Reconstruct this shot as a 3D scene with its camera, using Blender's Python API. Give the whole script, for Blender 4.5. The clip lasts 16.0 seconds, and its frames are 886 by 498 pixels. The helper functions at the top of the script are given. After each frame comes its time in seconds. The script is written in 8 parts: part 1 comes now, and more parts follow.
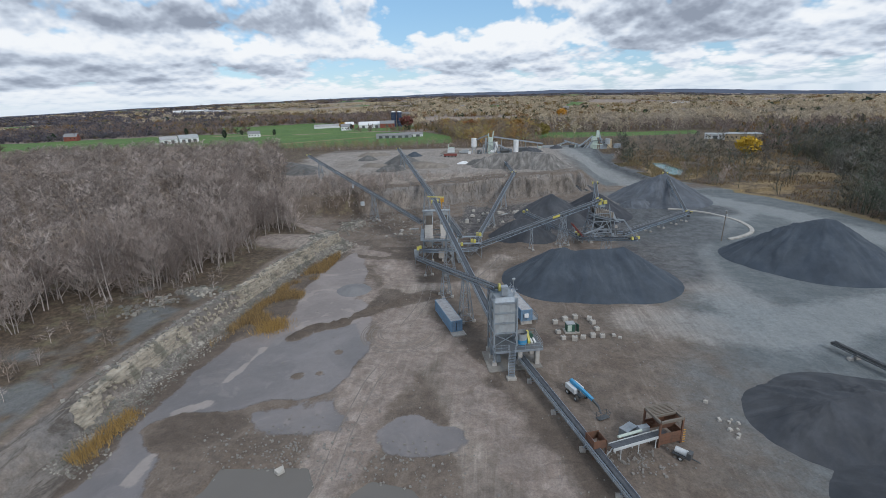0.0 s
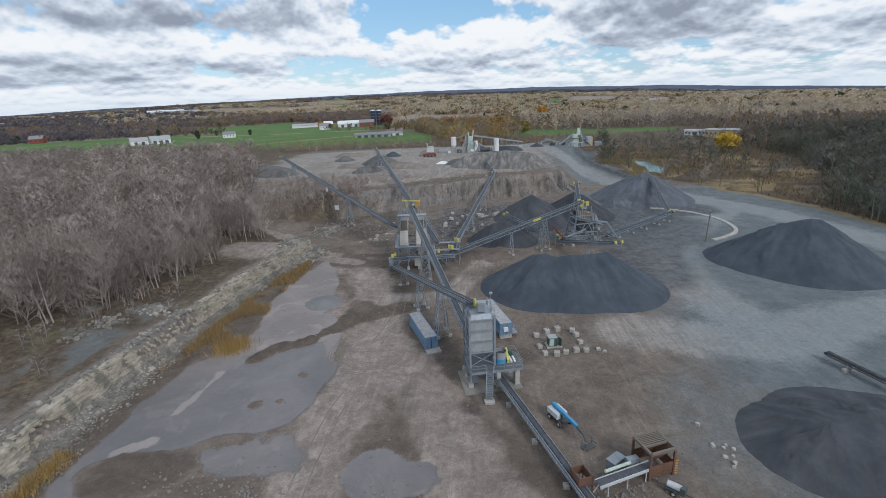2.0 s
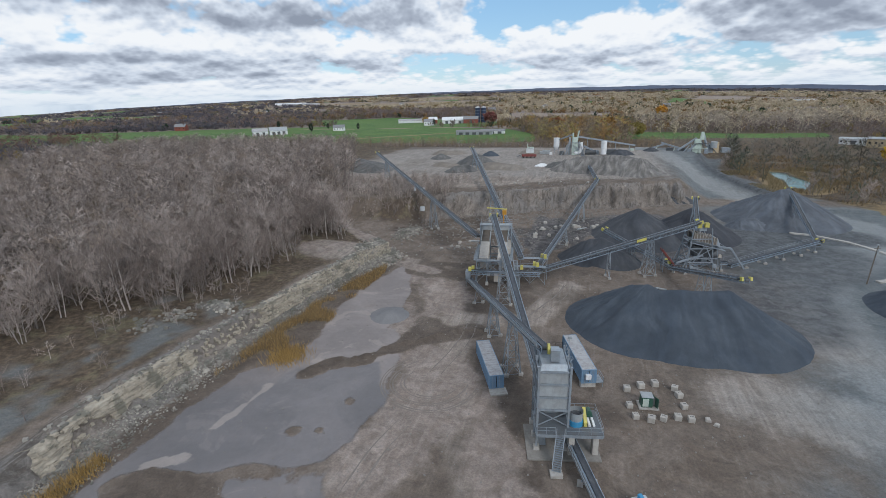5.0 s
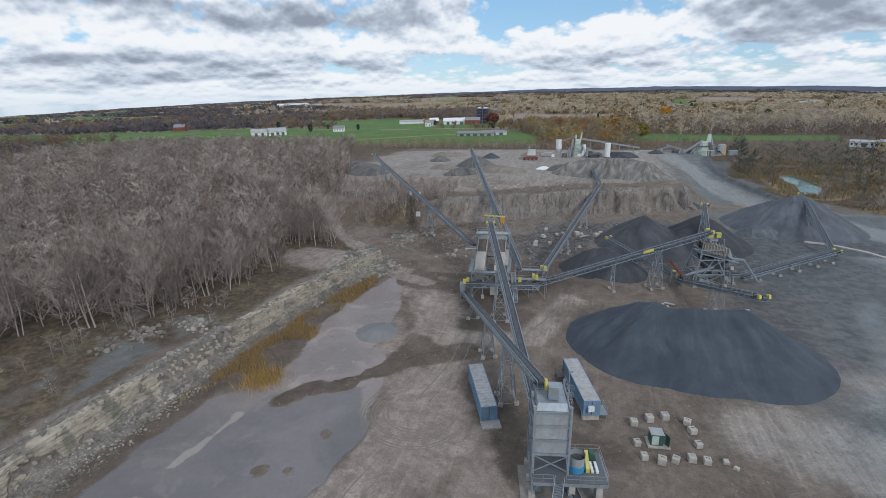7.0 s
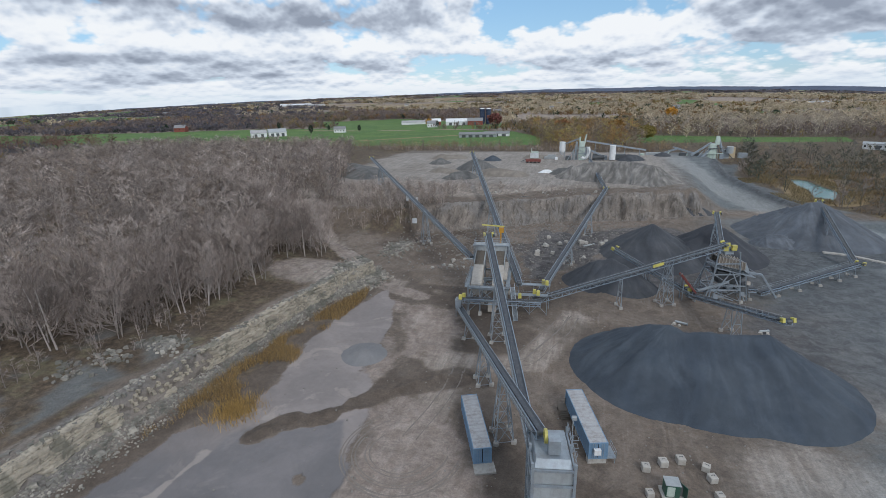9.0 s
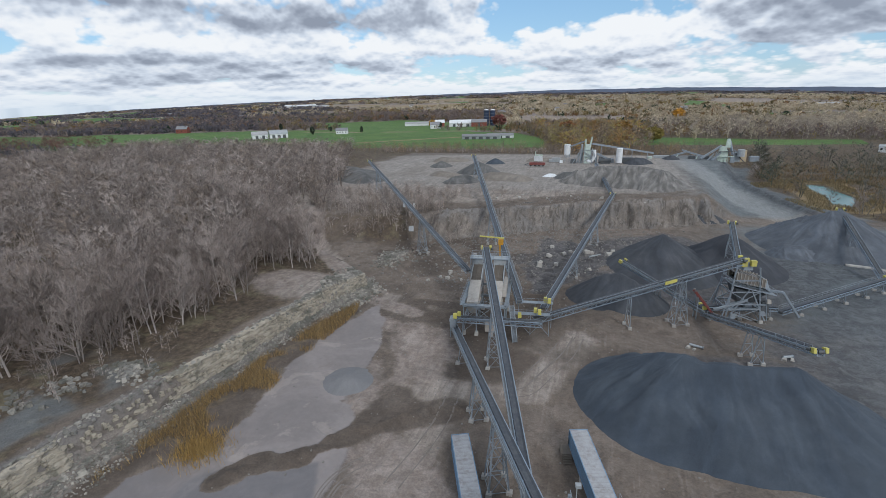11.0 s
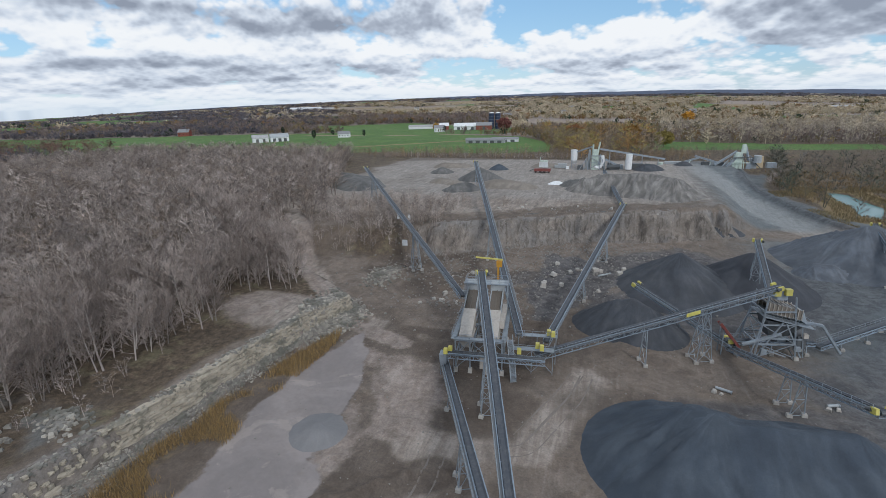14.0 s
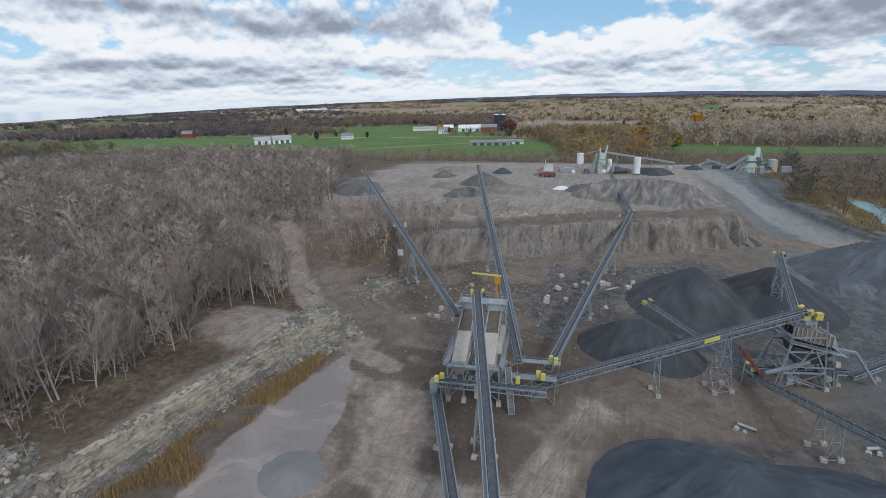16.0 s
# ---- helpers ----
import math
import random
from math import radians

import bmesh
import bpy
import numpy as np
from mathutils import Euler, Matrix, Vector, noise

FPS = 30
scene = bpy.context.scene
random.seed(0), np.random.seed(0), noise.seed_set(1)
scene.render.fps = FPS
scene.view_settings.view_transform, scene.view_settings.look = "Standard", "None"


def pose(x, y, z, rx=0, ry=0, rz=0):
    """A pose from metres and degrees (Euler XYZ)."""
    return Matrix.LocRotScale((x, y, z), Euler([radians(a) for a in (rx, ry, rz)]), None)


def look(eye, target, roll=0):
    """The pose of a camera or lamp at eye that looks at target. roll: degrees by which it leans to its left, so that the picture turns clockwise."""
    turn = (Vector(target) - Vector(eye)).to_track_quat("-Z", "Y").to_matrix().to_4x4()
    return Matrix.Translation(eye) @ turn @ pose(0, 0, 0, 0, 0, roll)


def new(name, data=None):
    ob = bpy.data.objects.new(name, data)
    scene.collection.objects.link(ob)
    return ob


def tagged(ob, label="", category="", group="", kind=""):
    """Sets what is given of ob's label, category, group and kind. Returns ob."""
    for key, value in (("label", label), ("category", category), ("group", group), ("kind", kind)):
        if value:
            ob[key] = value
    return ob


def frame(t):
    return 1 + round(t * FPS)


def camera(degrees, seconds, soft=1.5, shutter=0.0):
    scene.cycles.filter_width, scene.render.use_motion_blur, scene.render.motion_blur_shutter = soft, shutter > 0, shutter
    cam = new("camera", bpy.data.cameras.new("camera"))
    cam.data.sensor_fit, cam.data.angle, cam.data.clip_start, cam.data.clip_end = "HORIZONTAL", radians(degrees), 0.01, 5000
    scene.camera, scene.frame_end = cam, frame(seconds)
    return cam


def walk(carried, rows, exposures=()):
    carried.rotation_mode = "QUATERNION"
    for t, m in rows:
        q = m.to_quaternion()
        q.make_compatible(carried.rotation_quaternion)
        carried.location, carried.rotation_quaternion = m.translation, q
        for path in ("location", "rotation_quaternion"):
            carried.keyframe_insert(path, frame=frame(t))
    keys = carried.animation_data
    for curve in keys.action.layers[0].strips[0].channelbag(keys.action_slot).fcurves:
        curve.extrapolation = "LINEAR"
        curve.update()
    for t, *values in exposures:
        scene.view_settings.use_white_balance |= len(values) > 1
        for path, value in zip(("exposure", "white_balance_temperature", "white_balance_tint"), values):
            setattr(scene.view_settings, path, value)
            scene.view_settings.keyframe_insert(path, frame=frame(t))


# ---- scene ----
cam = camera(86.2, 16.0, 0.5)
PATH = [
    (0, (-2.255, -2.283, 47.748), (-2.473, -0.39, 47.141), -2.0),
    (0.5, (-1.887, -0.49, 47.803), (-2.101, 1.402, 47.192), -2.0),
    (1, (-1.54, 1.349, 47.915), (-1.742, 3.242, 47.302), -2.1),
    (1.5, (-1.135, 3.256, 47.982), (-1.317, 5.15, 47.366), -2.2),
    (2, (-0.615, 5.27, 48.02), (-0.767, 7.166, 47.402), -2.4),
    (2.5, (-0.061, 7.298, 48.108), (-0.185, 9.195, 47.487), -2.5),
    (3, (0.489, 9.409, 48.21), (0.377, 11.306, 47.587), -2.6),
    (3.5, (1.132, 11.789, 48.199), (0.968, 13.683, 47.577), -2.5),
    (4, (1.614, 14.577, 48.076), (1.243, 16.443, 47.461), -2.1),
    (4.5, (1.735, 17.109, 47.993), (1.207, 18.939, 47.381), -1.7),
    (4.7, (1.75, 18.005, 47.98), (1.201, 19.827, 47.364), -1.6),
    (6.8, (1.666, 27.016, 47.852), (1.105, 28.834, 47.237), -1.6),
    (7, (1.652, 27.877, 47.852), (1.089, 29.695, 47.239), -1.5),
    (7.5, (1.577, 30.059, 47.891), (1.011, 31.876, 47.277), -1.5),
    (8, (1.475, 32.201, 47.97), (0.905, 34.018, 47.357), -1.5),
    (8.5, (1.335, 34.371, 48.104), (0.762, 36.186, 47.491), -1.5),
    (9, (1.223, 36.538, 48.216), (0.646, 38.352, 47.604), -1.5),
    (9.2, (1.177, 37.412, 48.238), (0.598, 39.227, 47.628), -1.5),
    (11.5, (0.775, 47.819, 48.498), (0.173, 49.627, 47.89), -1.5),
    (12, (0.639, 49.981, 48.558), (0.032, 51.788, 47.952), -1.5),
    (12.5, (0.46, 52.2, 48.615), (-0.15, 54.006, 48.01), -1.5),
    (13, (0.187, 54.451, 48.689), (-0.428, 56.256, 48.086), -1.5),
    (13.5, (0.003, 56.629, 48.757), (-0.617, 58.432, 48.156), -1.5),
    (14, (-0.102, 58.757, 48.788), (-0.723, 60.562, 48.189), -1.5),
    (14.5, (-0.178, 60.969, 48.789), (-0.801, 62.773, 48.19), -1.5),
    (15, (-0.238, 63.199, 48.801), (-0.866, 65.001, 48.204), -1.5),
    (15.5, (-0.367, 65.38, 48.82), (-1.001, 67.181, 48.224), -1.5),
    (16, (-0.534, 67.605, 48.881), (-1.178, 69.403, 48.288), -1.5),
]
walk(cam, [(t, look(eye, target, roll)) for t, eye, target, roll in PATH], [(0.0, -0.10, 6200, 9), (16.0, -0.12, 6200, 9)])

# ---- world and sun ----
SUN_AZ, SUN_EL = radians(138), radians(36)      # from behind the camera, to its right, through thin cloud
world = bpy.data.worlds.new("world")
scene.world = world
world.use_nodes = True
wn, wl = world.node_tree.nodes, world.node_tree.links
wn.clear()


def wmath(op, a, b=None, c=None):
    n = wn.new("ShaderNodeMath")
    n.operation = op
    for i, v in enumerate((a, b, c)):
        if v is None:
            continue
        if isinstance(v, (int, float)):
            n.inputs[i].default_value = v
        else:
            wl.new(v, n.inputs[i])
    return n.outputs[0]


def wramp(fac, stops):
    n = wn.new("ShaderNodeValToRGB")
    wl.new(fac, n.inputs[0])
    el = n.color_ramp.elements
    while len(el) < len(stops):
        el.new(0.5)
    for e, (p, c) in zip(el, stops):
        e.position, e.color = p, (*c, 1)
    return n.outputs[0]


def wmix(fac, a, b):
    n = wn.new("ShaderNodeMix")
    n.data_type = "RGBA"
    wl.new(fac, n.inputs[0])
    for sock, v in ((n.inputs[6], a), (n.inputs[7], b)):
        if isinstance(v, tuple):
            sock.default_value = (*v, 1)
        else:
            wl.new(v, sock)
    return n.outputs[2]


sky = wn.new("ShaderNodeTexSky")
sky.sky_type = "NISHITA"
sky.sun_disc = False
sky.sun_elevation, sky.sun_rotation = SUN_EL, SUN_AZ
sky.air_density, sky.dust_density, sky.ozone_density = 1.0, 0.2, 1.5
coord = wn.new("ShaderNodeTexCoord").outputs["Generated"]
sep = wn.new("ShaderNodeSeparateXYZ")
wl.new(coord, sep.inputs[0])
up = wmath("MAXIMUM", sep.outputs[2], 0.0)
flat = wmath("ADD", up, 0.055)
azimuth = wmath("ARCTAN2", sep.outputs[0], sep.outputs[1])
across = wmath("MULTIPLY", azimuth, 6.0)      # clouds flatten towards the skyline
upward = wmath("LOGARITHM", flat, math.e)


def cloud_plane(aspect, lift=0.0):
    """Where a cloud lies: clouds are `aspect` times wider than high."""
    n = wn.new("ShaderNodeCombineXYZ")
    wl.new(across, n.inputs[0])
    wl.new(wmath("MULTIPLY_ADD", upward, aspect, lift), n.inputs[1])
    n.inputs[2].default_value = 3.7
    return n.outputs[0]


def cloud_noise(at, scale, detail, rough, distort=0.2):
    n = wn.new("ShaderNodeTexNoise")
    n.inputs["Scale"].default_value, n.inputs["Detail"].default_value, n.inputs["Roughness"].default_value = scale, detail, rough
    n.inputs["Distortion"].default_value = distort
    wl.new(at, n.inputs["Vector"])
    return n.outputs["Fac"]


def banks(places):
    """Sum of soft cloud banks: (azimuth, elevation, half width, half height, weight), in degrees."""
    total = None
    for az, el, wide, tall, weight in places:
        a = wmath("MULTIPLY", wmath("SUBTRACT", azimuth, radians(az)), 1 / radians(wide))
        b = wmath("MULTIPLY", wmath("SUBTRACT", sep.outputs[2], math.sin(radians(el))), 1 / radians(tall))
        r2 = wmath("ADD", wmath("MULTIPLY", a, a), wmath("MULTIPLY", b, b))
        one = wmath("MULTIPLY", wmath("EXPONENT", wmath("MULTIPLY", r2, -1.0)), weight)
        total = one if total is None else wmath("ADD", total, one)
    return total


def heaps(lift):
    """Broad cloud cover with rounded heads."""
    v = wn.new("ShaderNodeTexVoronoi")
    v.feature = "SMOOTH_F1"
    v.inputs["Scale"].default_value, v.inputs["Detail"].default_value, v.inputs["Roughness"].default_value = 2.3, 3.0, 0.6
    v.inputs["Smoothness"].default_value = 0.35
    wl.new(cloud_plane(1.7, lift * 0.6), v.inputs["Vector"])
    puffs = wmath("MULTIPLY_ADD", v.outputs["Distance"], -0.22, 0.20)
    return wmath("ADD", cloud_noise(cloud_plane(2.6, lift), 0.62, 8, 0.50), puffs)


COVER = banks([(-4.5, 9.4, 4.5, 1.4, -0.26), (8.5, 5.0, 5.0, 0.8, -0.13), (-30, 8.2, 16, 1.6, 0.12), (19, 6.2, 8, 2.6, 0.16), (-52, 6.0, 12, 2.4, 0.12), (1.5, 6.5, 5, 1.3, 0.12),
               (28, 1.8, 12, 1.0, -0.10), (-16, 5.0, 18, 0.8, 0.06)])
SHADE = banks([(-31, 7.9, 13, 0.9, 0.62), (-30, 9.6, 15, 1.0, 0.25), (19, 6.6, 6.5, 1.9, 0.55), (-52, 4.2, 11, 0.7, 0.50), (-50, 9.2, 11, 0.5, 0.40), (-24, 3.6, 14, 0.6, 0.30),
               (-52, 6.5, 9, 1.2, -0.45), (-22, 5.4, 17, 0.6, -0.45), (1.5, 6.6, 5.5, 1.0, -0.55), (-12, 7.2, 6, 0.9, -0.30), (-30, 0.8, 50, 1.0, -0.22)])
low_sky = wmath("MULTIPLY", wramp(up, [(0.0, (1, 1, 1)), (0.10, (0, 0, 0))]), 0.07)
body = wmath("ADD", wmath("ADD", heaps(0.0), low_sky), COVER)
above = wmath("ADD", wmath("ADD", heaps(0.20), low_sky), COVER)   # the same cloud a little higher up
cover = wramp(body, [(0.345, (0, 0, 0)), (0.43, (1, 1, 1))])
lit = wmath("MULTIPLY_ADD", wmath("SUBTRACT", body, above), 3.2, wmath("MULTIPLY_ADD", body, -1.3, 1.31))
lit = wmath("SUBTRACT", lit, SHADE)
cloud_colour = wramp(lit, [(0.0, (0.335, 0.375, 0.455)), (0.30, (0.50, 0.55, 0.64)), (0.55, (0.74, 0.80, 0.89)), (0.80, (0.98, 1.0, 1.03)), (1.0, (1.06, 1.06, 1.06))])
blue = wn.new("ShaderNodeVectorMath")
blue.operation = "SCALE"
wl.new(sky.outputs[0], blue.inputs[0])
blue.inputs["Scale"].default_value = 0.13
open_sky = wmix(wmath("MULTIPLY", 1.0, 0.55), blue.outputs[0], (0.30, 0.58, 0.90))
clouded = wmix(cover, open_sky, cloud_colour)
haze = wramp(up, [(0.0, (0.6, 0.6, 0.6)), (0.030, (0.0, 0.0, 0.0))])
sky_colour = wmix(haze, clouded, (0.74, 0.84, 0.93))
background = wn.new("ShaderNodeBackground")
wl.new(sky_colour, background.inputs["Color"])
background.inputs["Strength"].default_value = 0.93
wl.new(background.outputs[0], wn.new("ShaderNodeOutputWorld").inputs["Surface"])

sun = new("sun", bpy.data.lights.new("sun", "SUN"))
sun.data.energy, sun.data.angle, sun.data.color = 1.5, radians(14), (1.0, 0.965, 0.92)
sun.matrix_world = look((0, 0, 60), (-math.sin(SUN_AZ) * 60, -math.cos(SUN_AZ) * 60, 60 - 60 * math.tan(SUN_EL)))
scene.view_settings.exposure = 0.0


# ---- materials ----
def tree_of(name):
    m = bpy.data.materials.new(name)
    m.use_nodes = True
    nt = m.node_tree
    return m, nt.nodes, nt.links, nt.nodes["Principled BSDF"]


class Net:
    """Short forms for the nodes of one material."""

    def __init__(self, name, rough=0.8, metal=0.0):
        self.m, self.n, self.l, self.bsdf = tree_of(name)
        self.bsdf.inputs["Roughness"].default_value = rough
        self.bsdf.inputs["Metallic"].default_value = metal
        self.co = self.n.new("ShaderNodeTexCoord").outputs["Object"]

    def put(self, sock, v):
        if isinstance(v, (int, float)):
            sock.default_value = v
        elif isinstance(v, tuple):
            sock.default_value = (*v, 1) if len(v) == 3 and sock.type == "RGBA" else v
        else:
            self.l.new(v, sock)

    def math(self, op, a, b=0.0, c=0.0):
        n = self.n.new("ShaderNodeMath")
        n.operation = op
        for i, v in enumerate((a, b, c)):
            self.put(n.inputs[i], v)
        return n.outputs[0]

    def noise(self, scale, detail=4, rough=0.55, stretch=None, turn=0.0, dist=0.0):
        at = self.co
        if stretch:
            mp = self.n.new("ShaderNodeMapping")
            mp.inputs["Scale"].default_value = stretch
            mp.inputs["Rotation"].default_value = (0, 0, radians(turn))
            self.l.new(at, mp.inputs["Vector"])
            at = mp.outputs[0]
        n = self.n.new("ShaderNodeTexNoise")
        n.inputs["Scale"].default_value, n.inputs["Detail"].default_value = scale, detail
        n.inputs["Roughness"].default_value, n.inputs["Distortion"].default_value = rough, dist
        self.l.new(at, n.inputs["Vector"])
        return n.outputs["Fac"]

    def voronoi(self, scale, feature="F1"):
        n = self.n.new("ShaderNodeTexVoronoi")
        n.feature = feature
        n.inputs["Scale"].default_value = scale
        self.l.new(self.co, n.inputs["Vector"])
        return n.outputs["Distance"]

    def step(self, v, lo, hi):
        n = self.n.new("ShaderNodeMapRange")
        n.interpolation_type = "SMOOTHSTEP"
        self.put(n.inputs["Value"], v)
        n.inputs["From Min"].default_value, n.inputs["From Max"].default_value = lo, hi
        return n.outputs["Result"]

    def mix(self, f, a, b, mode="MIX"):
        n = self.n.new("ShaderNodeMix")
        n.data_type, n.blend_type = "RGBA", mode
        self.put(n.inputs[0], f)
        self.put(n.inputs[6], a)
        self.put(n.inputs[7], b)
        return n.outputs[2]

    def ramp(self, f, stops):
        n = self.n.new("ShaderNodeValToRGB")
        self.l.new(f, n.inputs[0])
        el = n.color_ramp.elements
        while len(el) < len(stops):
            el.new(0.5)
        for e, (p, c) in zip(el, stops):
            e.position, e.color = p, (*c, 1)
        return n.outputs[0]

    def attr(self, name):
        n = self.n.new("ShaderNodeAttribute")
        n.attribute_name = name
        return n

    def island(self):
        return self.n.new("ShaderNodeNewGeometry").outputs["Random Per Island"]

    def object_random(self):
        return self.n.new("ShaderNodeObjectInfo").outputs["Random"]

    def grade(self, colour, f, amount):
        """colour made up to `amount` lighter or darker by f (0 to 1)."""
        if isinstance(amount, float):
            k = self.math("MULTIPLY_ADD", f, 2 * amount, 1 - amount)
        else:
            k = self.math("ADD", 1.0, self.math("MULTIPLY", amount, self.math("MULTIPLY_ADD", f, 2.0, -1.0)))
        n = self.n.new("ShaderNodeVectorMath")
        n.operation = "SCALE"
        self.put(n.inputs[0], colour)
        self.l.new(k, n.inputs["Scale"])
        return n.outputs[0]

    def done(self, colour, bump=None, strength=0.3, distance=0.05):
        self.put(self.bsdf.inputs["Base Color"], colour)
        if bump is not None:
            b = self.n.new("ShaderNodeBump")
            b.inputs["Strength"].default_value, b.inputs["Distance"].default_value = strength, distance
            self.l.new(bump, b.inputs["Height"])
            self.l.new(b.outputs[0], self.bsdf.inputs["Normal"])
        return self.m


def worn(name, colour, rough=0.6, metal=0.0, dirt=(0.16, 0.14, 0.12), dirty=0.45, scale=0.7, var=0.16, bump=0.12):
    """Paint, steel or concrete: broad dust and stains, fine grain, one tone a thing."""
    k = Net(name, rough, metal)
    broad, fine = k.noise(scale, 5, 0.6), k.noise(scale * 14, 3, 0.6)
    c = k.grade(colour, k.noise(scale * 3.3, 4), var)
    c = k.grade(c, k.object_random(), 0.07)
    streak = k.noise(1.0, 4, 0.6, stretch=(2.2, 2.2, 0.25))
    c = k.mix(k.math("MULTIPLY", k.step(k.math("MULTIPLY_ADD", broad, 0.6, k.math("MULTIPLY", streak, 0.4)), 0.42, 0.66), dirty), c, dirt)
    return k.done(k.grade(c, fine, 0.08), fine, bump, 0.03)


GALV = worn("galvanised_steel", (0.30, 0.34, 0.38), 0.5, 0.35, dirty=0.35)
BLUESTEEL = worn("blue_grey_steel_paint", (0.30, 0.37, 0.45), 0.5, 0.15, dirty=0.35)
DARKSTEEL = worn("dark_steel", (0.09, 0.10, 0.11), 0.55, 0.3, dirty=0.4)
PALESTEEL = worn("pale_grey_sheet_steel", (0.36, 0.385, 0.40), 0.5, 0.1, dirty=0.3)
CHUTE = worn("dusty_chute_plate", (0.42, 0.385, 0.345), 0.65, 0.0, dirty=0.35)
YELLOW = worn("yellow_guard_paint", (0.56, 0.50, 0.12), 0.5, dirty=0.3)
ORANGE = worn("orange_crane_paint", (0.55, 0.27, 0.02), 0.5, dirty=0.3)
BELT = worn("conveyor_belt_rubber", (0.055, 0.06, 0.068), 0.75, dirt=(0.20, 0.20, 0.20), dirty=0.5, scale=1.4)
BELT_DUSTY = worn("dusty_conveyor_belt", (0.060, 0.068, 0.082), 0.7, dirt=(0.14, 0.14, 0.145), dirty=0.5, scale=1.2)
GRATING = worn("dark_walkway_grating", (0.15, 0.165, 0.18), 0.6, 0.3, dirty=0.4)
CONCRETE = worn("weathered_concrete", (0.43, 0.41, 0.38), 0.85, dirty=0.5, bump=0.3)
BLOCK = worn("pale_concrete_block", (0.43, 0.405, 0.37), 0.85, dirty=0.35, scale=1.5, bump=0.35)
CONTAINER = worn("blue_container_paint", (0.16, 0.27, 0.40), 0.55, dirty=0.3)
ROOFWHITE = worn("chalky_white_roof_paint", (0.40, 0.40, 0.41), 0.6, dirt=(0.22, 0.19, 0.17), dirty=0.6)
WHITE = worn("white_paint", (0.74, 0.75, 0.76), 0.55, dirty=0.2)
RUST = worn("rusted_plate", (0.17, 0.085, 0.055), 0.85, 0.1, dirt=(0.10, 0.07, 0.05), dirty=0.6, bump=0.3)
TIMBER = worn("grey_brown_timber", (0.17, 0.145, 0.12), 0.85, dirty=0.5, bump=0.3)
LIFTBLUE = worn("bright_blue_machine_paint", (0.05, 0.28, 0.50), 0.45, dirty=0.2)
LIFTGREY = worn("light_grey_machine_paint", (0.55, 0.57, 0.58), 0.5, dirty=0.3)
TYRE = worn("tyre_rubber", (0.025, 0.025, 0.025), 0.85, dirt=(0.14, 0.12, 0.10), dirty=0.6)
GREEN = worn("dark_green_cabinet_paint", (0.03, 0.10, 0.07), 0.5, dirty=0.2)
RED = worn("red_machine_paint", (0.20, 0.05, 0.042), 0.55, dirty=0.35)
REDBARN = worn("red_barn_boards", (0.25, 0.07, 0.05), 0.85, dirty=0.3)
MINT = worn("pale_green_plant_paint", (0.48, 0.56, 0.50), 0.55, dirty=0.3)
NAVY = worn("dark_blue_silo_steel", (0.02, 0.035, 0.08), 0.35, dirty=0.1)
SHINGLE = worn("grey_roof", (0.24, 0.24, 0.25), 0.8, dirty=0.3)
POLEWOOD = worn("weathered_pole_wood", (0.16, 0.14, 0.12), 0.9, dirty=0.3)
TAN_WALL = worn("tan_wall", (0.50, 0.40, 0.26), 0.8, dirty=0.2)


def glass_dark():
    k = Net("dark_window_glass", 0.12)
    return k.done((0.02, 0.025, 0.03))


GLASS = glass_dark()


def gravel(name, a, b, grain=7.0, streak=0.12):
    """A heap of crushed stone: grains, and runs of coarser stone down the flanks."""
    k = Net(name, 0.93)
    fine, mid = k.noise(grain, 4, 0.7), k.noise(1.1, 4, 0.6)
    c = k.mix(k.step(k.noise(0.16, 5, 0.6), 0.36, 0.66), a, b)
    at = k.n.new("ShaderNodeVectorMath")
    at.operation = "MULTIPLY"
    k.l.new(k.attr("flank").outputs["Color"], at.inputs[0])
    at.inputs[1].default_value = (60.0, 2.5, 0.0)
    runs = k.n.new("ShaderNodeTexNoise")
    runs.inputs["Scale"].default_value, runs.inputs["Detail"].default_value = 1.0, 5
    k.l.new(at.outputs[0], runs.inputs["Vector"])
    c = k.grade(k.grade(k.grade(c, mid, streak * 0.6), fine, 0.30), k.step(runs.outputs["Fac"], 0.35, 0.75), streak)
    return k.done(c, k.math("MULTIPLY_ADD", fine, 0.4, mid), 0.45, 0.15)


STONE_BLUE = gravel("blue_grey_crushed_stone", (0.047, 0.060, 0.079), (0.068, 0.083, 0.103), streak=0.16)
STONE_DARK = gravel("dark_crushed_stone", (0.050, 0.055, 0.065), (0.072, 0.076, 0.085), streak=0.2)
STONE_LIGHT = gravel("lighter_blue_grey_stone", (0.092, 0.104, 0.124), (0.120, 0.132, 0.152), streak=0.24)
STONE_BLACK = gravel("nearly_black_fine_stone", (0.040, 0.043, 0.052), (0.056, 0.060, 0.070))
STONE_GREY = gravel("grey_crushed_stone", (0.105, 0.103, 0.100), (0.150, 0.145, 0.140), streak=0.2)
STONE_PALE = gravel("pale_grey_brown_crusher_run", (0.165, 0.155, 0.145), (0.225, 0.212, 0.198), streak=0.35)
STONE_SPOIL = gravel("gullied_spoil", (0.122, 0.113, 0.104), (0.172, 0.160, 0.148), streak=0.5)
STONE_BROWN = gravel("brown_sandy_gravel", (0.19, 0.165, 0.14), (0.24, 0.21, 0.18))


